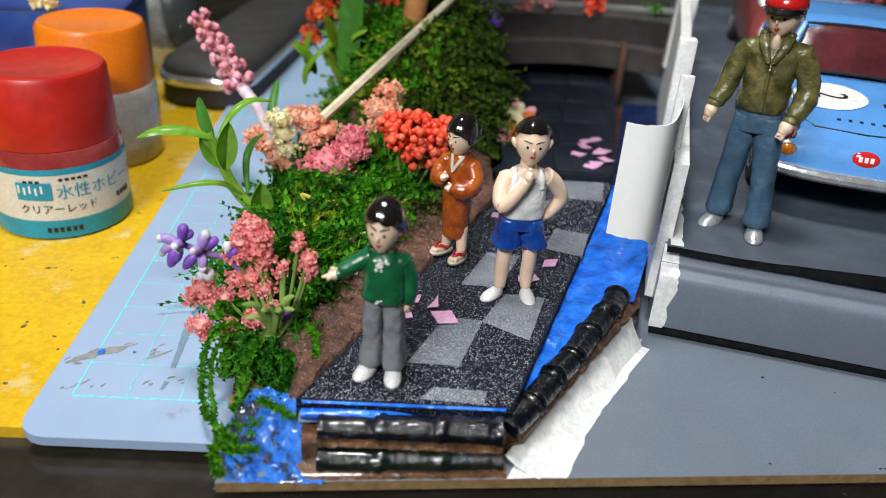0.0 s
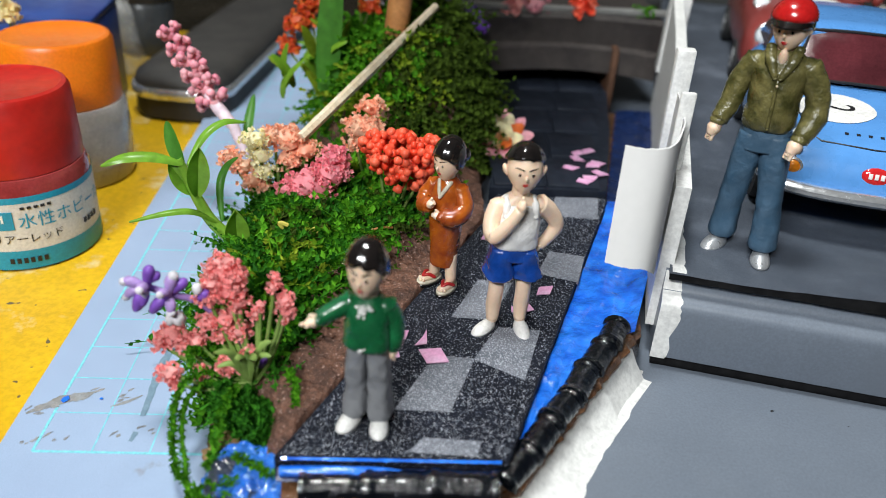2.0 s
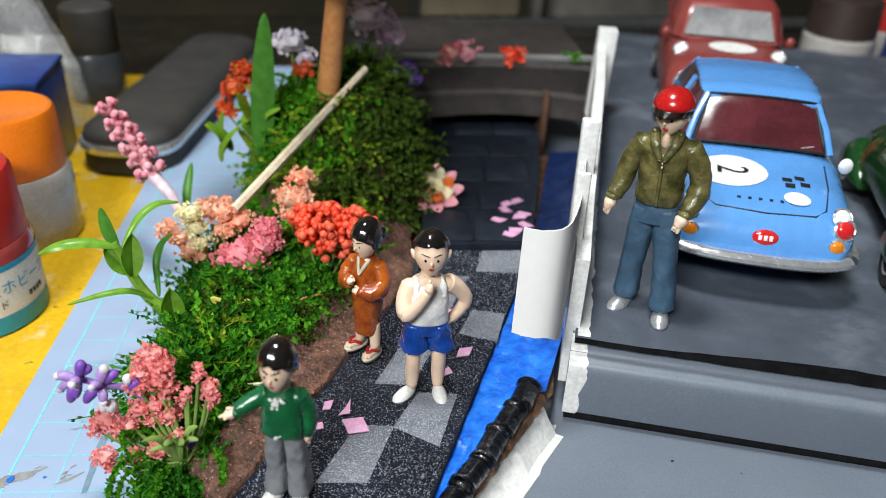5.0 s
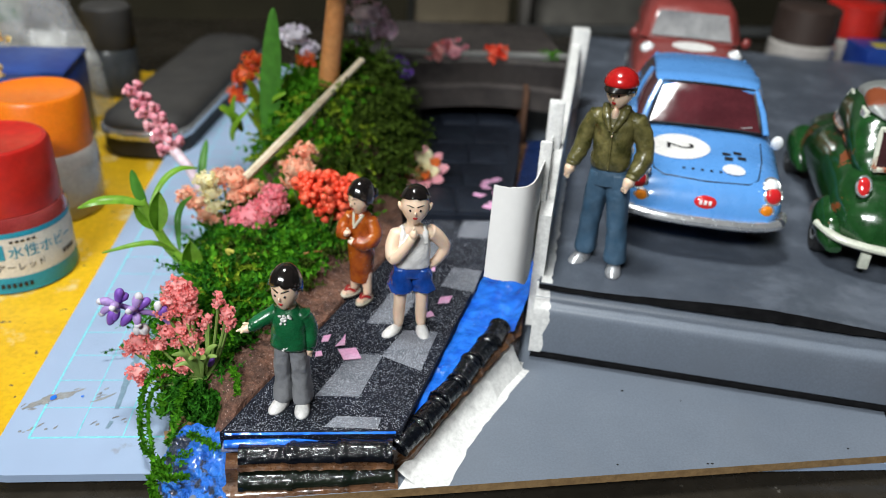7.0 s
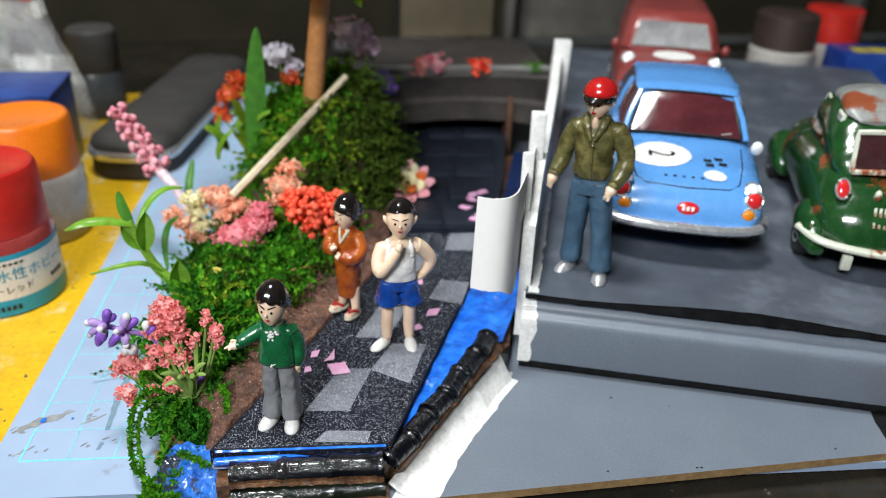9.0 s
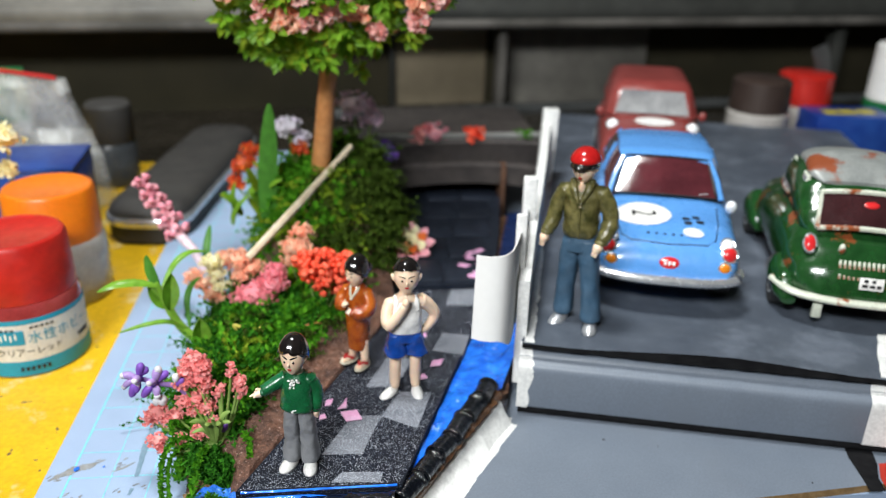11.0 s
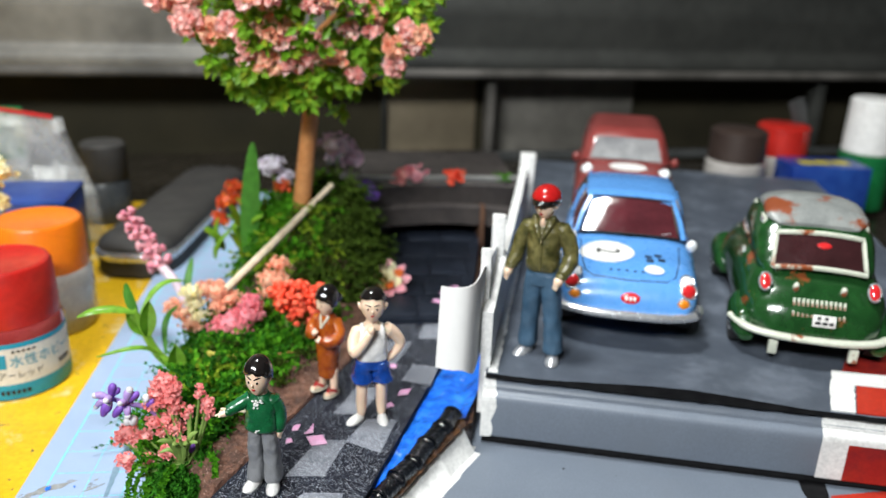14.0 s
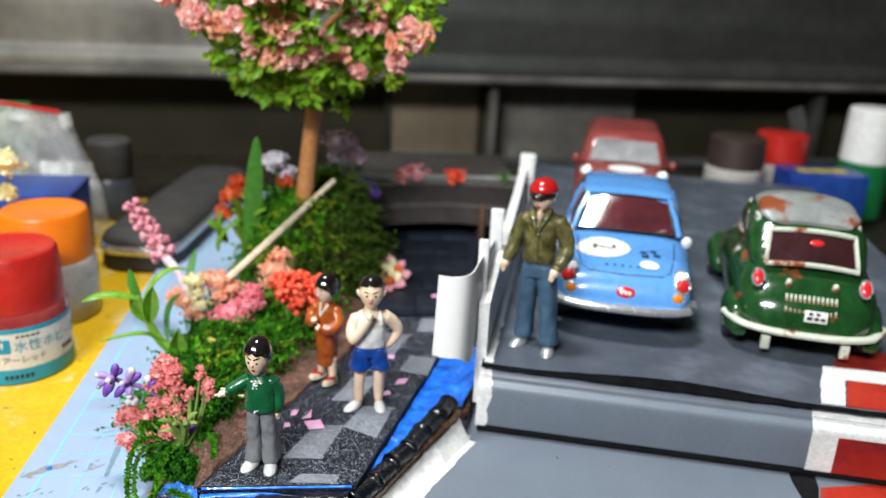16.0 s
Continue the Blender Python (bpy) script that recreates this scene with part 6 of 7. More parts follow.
def spread_on(height, x0, x1, y0, y1, n, keep=lambda x, y: True, lean=(0, 0, 1), lift=-0.05):
    out = []
    while len(out) < n:
        x, y = random.uniform(x0, x1), random.uniform(y0, y1)
        if keep(x, y):
            out.append(((x, y, height(x, y) + lift), lean))
    return out


random.seed(4)


def near_path(x, y):
    return x < left_x(y) - 1.45 - 0.35 * wobble(y * 0.8, 3.3) and x > 2.35 + 0.5 * smooth(3.0, -0.5, y) + 0.3 * wobble(y, 9.1)


moss("moss", "dark green feathery moss at the bank's front corner", "moss_dark", spread_on(lambda x, y: (0.30 + 0.85 * smooth(-0.9, 0.5, y)) * random.uniform(0.45, 1.0), 3.1, 4.6, -0.55, 1.5, 1500, lambda x, y: x < left_x(y) - 1.0 + 0.5 * smooth(0.9, 0.1, y) and x > 3.25 + 0.3 * smooth(0.3, -0.6, y), (0.0, -0.3, 0.6)), 0.42, 12, 0.10)
moss("moss", "small green tufts on the blue-painted corner", "moss", spread_on(lambda x, y: 0.42 + 0.3 * smooth(-2.0, -0.9, y), 3.25, 4.4, -1.5, -0.9, 36, lambda x, y: wobble(x, y, 2, 1.6) > 0.05), 0.30, 11, 0.10)
moss("moss", "mid-green moss along the earth bank", "moss", spread_on(lambda x, y: low_bank(x, y), 2.2, 7.0, 0.9, 8.9, 1500, near_path), 0.72, 13, 0.16)
moss("moss", "deep green moss between the lighter tufts", "moss_dark", spread_on(lambda x, y: low_bank(x, y), 2.2, 7.0, 0.9, 8.9, 1300, near_path), 0.60, 13, 0.15)
moss("moss", "dark moss edging towards the cutting mat", "moss_dark", spread_on(lambda x, y: low_bank(x, y) * 0.8 + 0.1, 2.0, 4.6, 2.4, 8.0, 500, near_path, (-0.5, 0, 0.8)), 0.9, 13, 0.15)
moss("moss", "dry olive moss among the green tufts", "moss_brown", spread_on(lambda x, y: low_bank(x, y) + 0.05, 3.0, 7.2, 0.9, 8.9, 520, lambda x, y: x < left_x(y) - 1.15 and x > 3.0 and wobble(x, y, 8, 0.9) > -0.05), 0.55, 12, 0.15)
moss("moss", "yellow-green moss in patches on the bank", "moss_lime", spread_on(lambda x, y: low_bank(x, y) + 0.15, 3.4, 7.0, 1.6, 9.0, 110, lambda x, y: near_path(x, y) and wobble(x, y, 0, 0.9) > 0.02), 0.7, 12, 0.13)


def on_high(x, y):
    return ((x - 6.25) / 2.75) ** 2 + ((y - 12.9) / 3.9) ** 2 < 0.98


moss("moss", "deep green moss over the steep bank", "moss", spread_on(high_bank, 3.2, 6.8, 8.8, 16.6, 1500, on_high, (0, -0.4, 0.7)), 0.75, 13, 0.17)
moss("moss", "olive brown moss on the steep bank by the bridge", "moss_brown", spread_on(high_bank, 5.9, 9.6, 8.8, 16.6, 2000, on_high, (0.4, -0.4, 0.6)), 0.75, 12, 0.17)
moss("moss", "bright yellow-green moss fringe on the bank", "moss_lime", spread_on(high_bank, 3.4, 7.4, 9.0, 11.9, 240, lambda x, y: on_high(x, y) and wobble(x, y, 4, 0.8) > -0.1, (0, -0.7, 0.6)), 0.9, 14, 0.17)
moss("moss", "scrap of bright green moss on the bridge", "moss", [((14.6 + random.uniform(-0.4, 0.4), 17.3 + random.uniform(-0.3, 0.3), 3.95), (0, 0, 1)) for k in range(60)], 0.35, 8, 0.12)
moss("moss", "scrap of moss at the foot of a jar", "moss", [((28.3 + random.uniform(-0.8, 0.8), 24.0 + random.uniform(-0.3, 0.3), 0.9), (0, 0, 1)) for k in range(70)], 0.5, 8, 0.14)

# dry twigs and straw bits caught in the moss
for pts, r, m_, lab in (([(4.5, 2.3, 1.55), (4.85, 2.25, 1.62), (5.15, 2.35, 1.58)], 0.04, "wood", "short pale straw lying on the moss"), ([(3.75, 4.6, 1.75), (3.8, 4.5, 2.05), (3.72, 4.5, 2.25), (3.9, 4.5, 2.2)], 0.05, "straw", "curled yellow straw standing in the moss"),
                        ([(4.25, 4.9, 1.75), (4.4, 4.85, 1.95), (4.5, 4.8, 1.9)], 0.05, "straw", "yellow straw bit in the moss"), ([(5.3, 4.9, 1.7), (5.7, 5.1, 1.85), (6.1, 5.4, 1.75)], 0.03, "trunk", "thin brown twig lying on the moss"), ([(4.7, 3.3, 1.65), (5.0, 3.5, 1.8), (5.2, 3.8, 1.75)], 0.03, "wood", "thin pale twig in the moss")):
    bm = bmesh.new()
    tube(bm, curve_pts(pts, 5), r, 7)
    thing("twig", at(0, 0), lab, "twig", "twigs in the moss", bm=bm, material=m_)

# hanging curls of moss at the front corner
h = Heap()
for pts, thick in (([(3.25, 0.55, 1.45), (2.85, 0.30, 1.55), (2.60, 0.0, 1.25), (2.58, -0.35, 0.85), (2.72, -0.8, 0.5), (3.05, -1.25, 0.42), (3.30, -1.75, 0.5)], 1.0),
                   ([(3.1, 0.5, 1.3), (2.75, 0.1, 1.2), (2.72, -0.3, 0.8), (2.9, -0.9, 0.45), (3.1, -1.6, 0.45)], 0.8),
                   ([(3.55, 0.25, 1.35), (3.42, -0.2, 1.25), (3.36, -0.6, 0.95), (3.30, -0.95, 0.7)], 1.1),
                   ([(3.7, -0.9, 0.9), (4.05, -1.05, 0.85), (4.35, -1.15, 0.72), (4.62, -1.05, 0.78)], 1.0),
                   ([(3.15, -1.2, 0.5), (3.22, -1.6, 0.55), (3.45, -1.8, 0.55), (3.75, -1.75, 0.55)], 1.1),
                   ([(3.05, -1.5, 0.35), (3.12, -1.85, 0.3), (3.25, -2.05, 0.25)], 1.2),
                   ([(4.4, 0.5, 1.5), (4.55, 0.25, 1.45), (4.6, -0.1, 1.25)], 1.0), ([(2.9, 0.9, 1.5), (2.7, 0.75, 1.75), (2.75, 0.5, 1.6)], 0.8)):
    line = curve_pts(pts, 12)
    for p, q in zip(line, line[1:]):
        for k in range(7):
            d = ((q - p).normalized() * 0.5 + Vector((random.gauss(0, 1), random.gauss(0, 1), random.gauss(0, 1)))).normalized()
            h.leaf(p.lerp(q, k / 6) + d * random.uniform(0, 0.04) * thick, d, frame_at(d)[0], random.uniform(0.06, 0.12) * thick, random.uniform(0.05, 0.09) * thick)
    h.strand(line, 0.07)
tagged(new("moss", h.mesh("moss", "moss")), "curled strands of moss hanging over the corner", "moss", kind="stuff")

# blue-painted earth at the corner
bm = bmesh.new()
rows = []
for i in range(41):
    u = i / 40
    row = []
    for j in range(37):
        v = j / 36
        x = 3.02 + 1.82 * u + 0.10 * wobble(v * 4, u * 2) + 0.12 * (1 - v)
        y = -2.20 + 1.62 * v + 0.06 * wobble(u * 5, 3.0)
        edge = smooth(0, 0.2, u) * smooth(0, 0.16, v)
        z = (0.02 if u < 0.1 else 0.235) + edge * (0.05 + 0.58 * smooth(0.1, 0.95, v) * (0.75 + 0.25 * u) + 0.22 * wobble(x, y, 0, 2.2) + 0.12 * wobble(x, y, 4, 5))
        row.append((x, y, z))
    rows.append(row)
rings(bm, rows, 0, False, False)
thing("corner_lump", at(0, 0), "rough corner of earth smeared with bright blue paint", "painted earth", kind="structure", bm=bm, material="blue_rough")
bm = bmesh.new()
for x, y, z, r in ((3.30, -0.42, 0.42, 0.24), (3.62, -0.55, 0.46, 0.20), (3.45, -0.3, 0.60, 0.18)):
    ico(bm, (x, y, z), r, 2, 0, 0.8, (1.2, 0.9, 0.8))
thing("cork_chunk", at(0, 0), "rough tan cork chunk under the moss", "cork", bm=bm, material="mdf")


def crumbs(heads, size, count, squash):
    """Ragged petals over solid cores."""
    h = Heap()
    for c, r in heads:
        c = Vector(c)
        for k in range(max(14, int(count * r * r))):
            d = Vector((random.gauss(0, 1), random.gauss(0, 1), random.gauss(0.25, 0.9))).normalized()
            lump = 1 + 0.35 * noise.noise(d * 2.6 + c)
            p = c + Vector((d.x * r, d.y * r, d.z * r * squash)) * (lump * random.uniform(0.78, 0.95))
            for j in range(4):
                w = (d + Vector((random.gauss(0, 1.1), random.gauss(0, 1.1), random.gauss(0, 1.1)))).normalized()
                h.leaf(p, w, frame_at(w)[0], size * random.uniform(0.7, 1.3), size * random.uniform(0.8, 1.4), 0.15)
    return h


def stems(bm, root, tips, r=0.05, index=0):
    root = Vector(root)
    for t in tips:
        t = Vector(t)
        mid = root.lerp(t, 0.5) + Vector((0, 0, -0.12 * (t - root).length))
        tube(bm, curve_pts([root, mid, t], 4), r, 6, index)


def flower(label, material, heads, root, size, count, group="artificial flowers", squash=0.75, rough=0.45, name="flower", move=(0, 0, 0)):
    ob = thing(name, at(*move), label, "artificial flower", group)
    if rough > 0.2:
        bloom = new("bloom", crumbs(heads, size, count, squash).mesh("bloom", material))
        bloom.parent = ob
        tagged(bloom, kind="stuff")
        bm = bmesh.new()
        for c, r in heads:
            ico(bm, c, r * 0.72, 2, 0, 0.4, (1, 1, squash))
        part("core", bm, material, ob)
    else:
        bm = bmesh.new()
        for c, r in heads:
            c = Vector(c)
            for k in range(max(8, int(count * r * r))):
                d = Vector((random.gauss(0, 1), random.gauss(0, 1), random.gauss(0.25, 0.9))).normalized()
                ico(bm, c + Vector((d.x * r, d.y * r, d.z * r * squash)) * random.uniform(0.65, 1.05), size * random.uniform(0.65, 1.25), 2, 0, 0.35)
        part("bloom", bm, material, ob, kind="stuff")
    bm = bmesh.new()
    stems(bm, root, [Vector(c) - Vector((0, 0, r * squash * 0.3)) for c, r in heads], 0.035)
    part("stem", bm, "stem", ob, "pale green stems")
    return ob


def blade(bm, pts, width, thick=0.02, index=0):
    """A leaf blade that follows points, widest in the middle, with a raised midrib."""
    line = curve_pts(pts, 5)
    n = len(line)
    rows = []
    for i, p in enumerate(line):
        t = i / (n - 1)
        w = width * (math.sin(math.pi * min(t * 0.92 + 0.06, 1.0)) ** 0.8) / 2 + 0.01
        d = (line[min(i + 1, n - 1)] - line[max(i - 1, 0)]).normalized()
        side = d.cross(Vector((0, -0.55, 0.8))).normalized()
        up = side.cross(d)
        rows.append([p - side * w + up * 0.1 * w, p - side * w * 0.5 + up * thick, p + up * (0.16 * w + thick), p + side * w * 0.5 + up * thick, p + side * w + up * 0.1 * w, p - up * thick])
    rings(bm, rows, index)


flower("coral-pink artificial flower sprays with pale stems above the moss", "coral",
       [((3.25, 1.25, 3.12), 0.293), ((3.42, 1.2, 2.98), 0.268), ((3.1, 1.2, 2.88), 0.268), ((3.35, 1.15, 2.72), 0.293), ((3.0, 1.1, 2.62), 0.244), ((3.52, 1.1, 2.5), 0.207), ((3.0, 1.05, 2.15), 0.244), ((3.3, 1.05, 2.2), 0.244), ((3.5, 1.0, 1.98), 0.244), ((3.2, 1.0, 1.85), 0.183),
        ((2.3, 1.0, 1.85), 0.268), ((2.15, 0.95, 1.72), 0.207), ((2.5, 0.95, 1.68), 0.183), ((2.75, 1.0, 1.75), 0.207), ((2.36, 0.5, 1.42), 0.207), ((2.42, 0.45, 1.25), 0.146), ((2.88, 0.5, 1.42), 0.171), ((3.4, 0.5, 1.62), 0.220), ((3.6, 0.5, 1.5), 0.146), ((3.72, 0.6, 1.85), 0.122),
        ((3.82, 1.05, 2.32), 0.146), ((3.9, 1.0, 2.5), 0.110), ((4.22, 0.8, 3.22), 0.110), ((4.2, 0.8, 3.05), 0.122), ((4.36, 0.75, 2.82), 0.171), ((4.38, 0.75, 2.6), 0.171), ((4.34, 0.75, 2.4), 0.122)],
       (3.85, 0.5, 1.25), 0.062, 950, rough=0.8)
ob = thing("leafy_plant", at(0.1, -0.55, 0.1), "pale green ragged leaves at the foot of the coral flowers", "artificial plant", "artificial flowers")
for k in range(7):
    a = random.uniform(-3.0, 0.3)
    r = random.uniform(0.35, 0.6)
    z = random.uniform(0.25, 0.95)
    x, y = 3.6 + r * math.cos(a) * 1.15, 0.95 + 0.75 * r * math.sin(a)
    bm = bmesh.new()
    blade(bm, [(3.65, 0.95, 1.25), ((3.65 + x) / 2, (0.95 + y) / 2, 1.5 + z * 0.6), (x, y, 1.35 + z)], random.uniform(0.08, 0.15))
    part("leaf", bm, "stem", ob)
ob = thing("flower", at(0, 0), "purple and white artificial bud spray beside the coral flowers", "artificial flower", "artificial flowers")
for foot_at, tip, r, m_ in (((2.02, 1.0, 2.86), (2.12, 1.0, 3.26), 0.10, "purple"), ((2.06, 1.05, 2.90), (2.26, 1.05, 3.06), 0.09, "purple"), ((2.0, 0.95, 2.88), (1.66, 0.9, 3.0), 0.09, "violet_pale"), ((2.0, 0.95, 2.84), (1.82, 0.85, 2.42), 0.11, "purple"), ((2.04, 0.95, 2.82), (1.98, 0.8, 2.56), 0.08, "purple"), ((1.98, 0.95, 2.86), (1.66, 0.9, 2.66), 0.08, "violet_pale"), ((2.06, 0.92, 2.88), (2.0, 0.68, 2.96), 0.09, "violet_pale"),
                            ((2.38, 1.0, 2.70), (2.50, 1.0, 3.10), 0.11, "violet_pale"), ((2.42, 1.02, 2.70), (2.70, 1.05, 2.96), 0.10, "purple"), ((2.36, 0.98, 2.68), (2.06, 0.9, 2.36), 0.10, "purple"), ((2.40, 0.95, 2.68), (2.44, 0.8, 2.42), 0.09, "violet_pale"), ((2.40, 0.95, 2.72), (2.30, 0.72, 2.86), 0.08, "violet_pale"), ((2.86, 1.02, 2.58), (3.06, 1.0, 2.76), 0.09, "purple"), ((3.92, 0.6, 1.5), (3.98, 0.5, 1.80), 0.09, "purple")):
    a, b = Vector(foot_at), Vector(tip)
    bow = Vector((0.03 * wobble(b.x * 7, b.z), 0, 0.04))
    bm = bmesh.new()
    tube(bm, [a.lerp(b, t) + bow * math.sin(math.pi * t) for t in (0.0, 0.2, 0.45, 0.7, 0.88, 0.97, 1.0)], [0.05, r * 0.8, r * 1.05, r, r * 0.72, r * 0.4, 0.01], 10)
    bud = part("bud", bm, m_, ob)
    if m_ == "violet_pale":
        bm = bmesh.new()
        ico(bm, a.lerp(b, 0.9), r * 0.86, 2, 0, 0.15)
        part("tip", bm, "lilac", bud, "white tip")
for c, r in (((2.03, 0.84, 2.80), 0.07), ((2.86, 0.98, 2.84), 0.10), ((2.5, 0.95, 2.24), 0.13), ((2.36, 0.95, 2.2), 0.10)):
    bm = bmesh.new()
    ico(bm, c, r, 2, 0, 0.3, (0.9, 0.9, 1.2))
    part("bud", bm, "lilac", ob, "white bud")
bm = bmesh.new()
tube(bm, curve_pts([(2.0, 1.0, 2.86), (2.4, 1.02, 2.68), (2.9, 1.15, 2.4), (3.6, 1.1, 1.5)], 5), 0.06, 8)
part("stem", bm, "violet_pale", ob, "pale lilac stem")


def oval(bm, foot_at, tip, width, face, cup=0.10):
    """A broad thick leaf from its foot to its tip, turned to face a way, with a midrib and a raised rim."""
    foot_at, tip = Vector(foot_at), Vector(tip)
    d = tip - foot_at
    side = d.cross(Vector(face)).normalized()
    up = side.cross(d).normalized()
    top, low = [], []
    for i in range(15):
        t = i / 14
        w = width / 2 * (math.sin(math.pi * min(0.04 + 0.95 * t, 1.0)) ** 0.75)
        mid = foot_at + d * t + up * (cup * width * math.sin(math.pi * t))
        row = [mid + side * (w * u) + up * (0.16 * width * u * u - (0.05 * width if u == 0 else 0.0)) for u in (-1, -0.6, -0.25, 0, 0.25, 0.6, 1)]
        top.append(row)
        low.append([p - up * 0.035 for p in row])
    rings(bm, [a_ + b_[::-1] for a_, b_ in zip(top, low)], 0)


ob = thing("leafy_plant", at(0, 0), "bright green broad-leaved plastic sprig leaning over the mat", "artificial plant", "artificial flowers")
bm = bmesh.new()
tube(bm, curve_pts([(3.45, 4.65, 0.7), (2.85, 4.95, 1.3), (2.22, 5.0, 1.9), (1.92, 5.0, 2.5), (1.68, 5.0, 3.2), (1.6, 5.0, 3.4)], 5), [0.17 - 0.0035 * k for k in range(26)], 10)
part("stem", bm, "sprig", ob, "thick green stem")
for pts, w, deep in (([(1.7, 4.95, 3.3), (1.2, 4.8, 3.5), (0.65, 4.6, 3.55), (0.2, 4.5, 3.4)], 0.24, 0), ([(1.68, 5.0, 3.2), (1.5, 5.1, 3.65), (1.40, 5.2, 4.15)], 0.26, 1), ([(1.75, 5.1, 3.2), (2.05, 5.5, 3.72), (2.4, 5.9, 3.9), (2.8, 6.2, 3.8)], 0.17, 0),
                     ([(2.35, 5.2, 1.85), (2.22, 5.8, 2.4), (2.35, 6.0, 2.8), (2.62, 6.0, 3.05)], 0.17, 1), ([(2.3, 4.95, 1.95), (1.9, 4.7, 2.32), (1.4, 4.45, 2.4), (0.7, 4.2, 2.3)], 0.14, 0),
                     ([(3.4, 4.5, 0.8), (3.0, 3.6, 1.55), (2.65, 2.9, 1.85), (2.3, 2.2, 1.95)], 0.14, 0), ([(3.55, 5.2, 0.6), (3.7, 5.6, 1.1), (3.95, 6.0, 1.55)], 0.26, 0), ([(2.15, 9.3, 1.9), (2.2, 9.6, 2.5), (2.3, 10.0, 3.1)], 0.24, 1)):
    bm = bmesh.new()
    blade(bm, pts, w, 0.03)
    part("leaf", bm, "leaf_deep" if deep else "sprig", ob)
for foot_at, tip, w in (((1.95, 4.9, 2.62), (2.15, 4.65, 3.85), 0.46), ((1.85, 5.0, 2.6), (1.42, 4.9, 3.35), 0.42), ((2.72, 4.85, 1.35), (2.78, 4.6, 2.48), 0.52)):
    bm = bmesh.new()
    oval(bm, foot_at, tip, w, (0.25, -0.75, 0.45))
    part("leaf", bm, "sprig", ob, "broad rounded leaf")

ob = thing("flower", at(0, 0), "soft pink artificial flower spike leaning over the mat", "artificial flower", "artificial flowers")
bm = bmesh.new()
tube(bm, [(2.25, 8.7, 1.9), (1.95, 8.88, 2.62), (1.55, 9.12, 3.0), (1.1, 9.5, 3.45)], [0.11, 0.15, 0.17, 0.12], 10)
part("stem", bm, "mauve", ob, "pale pink stem")
bm = bmesh.new()
low, tip = Vector((1.45, 9.2, 3.12)), Vector((0.25, 10.25, 4.5))
axis = (tip - low).normalized()
sa, sb = frame_at(axis)
for k in range(6):
    t = k / 5
    c = low.lerp(tip, t)
    ico(bm, c, 0.20 - 0.06 * t, 1, 0, 0.3)
    for j in range(6):
        a = j * math.pi / 3 + k * 0.5
        out = (sa * math.cos(a) + sb * math.sin(a)) * (0.30 - 0.10 * t) + axis * 0.10
        e = c + out * random.uniform(0.85, 1.1)
        tube(bm, [c, c + out * 0.5, e], [0.05, 0.07, 0.09], 7)
        for q in range(3):
            w = (out.normalized() + Vector((random.gauss(0, 0.6), random.gauss(0, 0.6), random.gauss(0, 0.6)))).normalized()
            ico(bm, e + w * 0.08, 0.125 - 0.03 * t, 1, 0, 0.35)
part("bloom", bm, "soft_pink", ob, kind="stuff")

flower("peach artificial flower cluster above the moss", "peach", [((3.5, 7.5, 2.92), 0.46), ((3.95, 7.45, 2.68), 0.36), ((3.2, 7.5, 3.0), 0.34), ((3.55, 7.3, 2.5), 0.34), ((2.15, 7.4, 2.42), 0.32), ((2.45, 7.4, 2.2), 0.30), ((2.65, 7.25, 1.9), 0.34), ((2.9, 7.2, 1.8), 0.24)], (3.4, 7.0, 0.9), 0.085, 360)
flower("cream-yellow artificial flower tuft among peach ones", "cream_bloom", [((2.78, 7.25, 2.98), 0.36), ((2.9, 7.15, 2.6), 0.30), ((2.98, 7.1, 2.25), 0.26)], (3.4, 7.0, 0.9), 0.085, 360)
flower("deep pink artificial flower cluster above the moss", "pink", [((4.2, 6.6, 2.15), 0.62), ((4.65, 6.65, 2.5), 0.50), ((4.75, 6.7, 2.85), 0.34), ((3.7, 6.6, 1.98), 0.42), ((4.3, 6.5, 1.85), 0.44)], (3.55, 5.4, 0.5), 0.085, 400)
flower("scarlet beaded artificial flower cluster beside the path", "scarlet", [((6.05, 6.35, 2.75), 0.72), ((6.75, 6.3, 2.85), 0.5), ((5.6, 6.4, 2.9), 0.42), ((6.3, 6.2, 2.35), 0.5)], (5.9, 6.4, 1.0), 0.10, 250, rough=0.08, move=(0.12, -0.15, 0.42))
flower("pale peach artificial flower tuft behind the scarlet one", "peach", [((5.2, 7.3, 3.05), 0.5), ((5.35, 7.5, 3.5), 0.35), ((5.0, 7.2, 2.7), 0.3)], (5.4, 7.3, 1.2), 0.085, 330, move=(0.15, 0.3, 0.2))
flower("red and orange artificial flowers on the high bank", "orange_bloom", [((3.0, 12.3, 3.9), 0.45), ((2.65, 12.3, 3.2), 0.35), ((3.25, 12.6, 4.4), 0.35), ((5.0, 12.6, 4.4), 0.3)], (3.8, 12.3, 2.0), 0.14, 130, move=(0.2, 0.5, 0.4))
flower("white artificial flower tuft behind the tall leaf", "lilac", [((4.5, 13.0, 5.3), 0.5), ((4.95, 13.0, 4.8), 0.4)], (4.8, 12.8, 3.0), 0.15, 80, move=(0.3, 0.6, 0.2))
flower("mauve artificial flowers on top of the bank", "mauve", [((6.95, 14.2, 5.35), 0.7), ((7.6, 14.2, 4.85), 0.5)], (7.2, 14.6, 3.0), 0.16, 70, move=(0.25, 0.2, 0.75))
flower("violet artificial flower hanging by the bridge", "purple", [((8.5, 14.8, 3.5), 0.4), ((8.3, 14.8, 3.9), 0.3)], (7.9, 14.6, 3.2), 0.14, 80, move=(0.15, 0.9, 0.2))
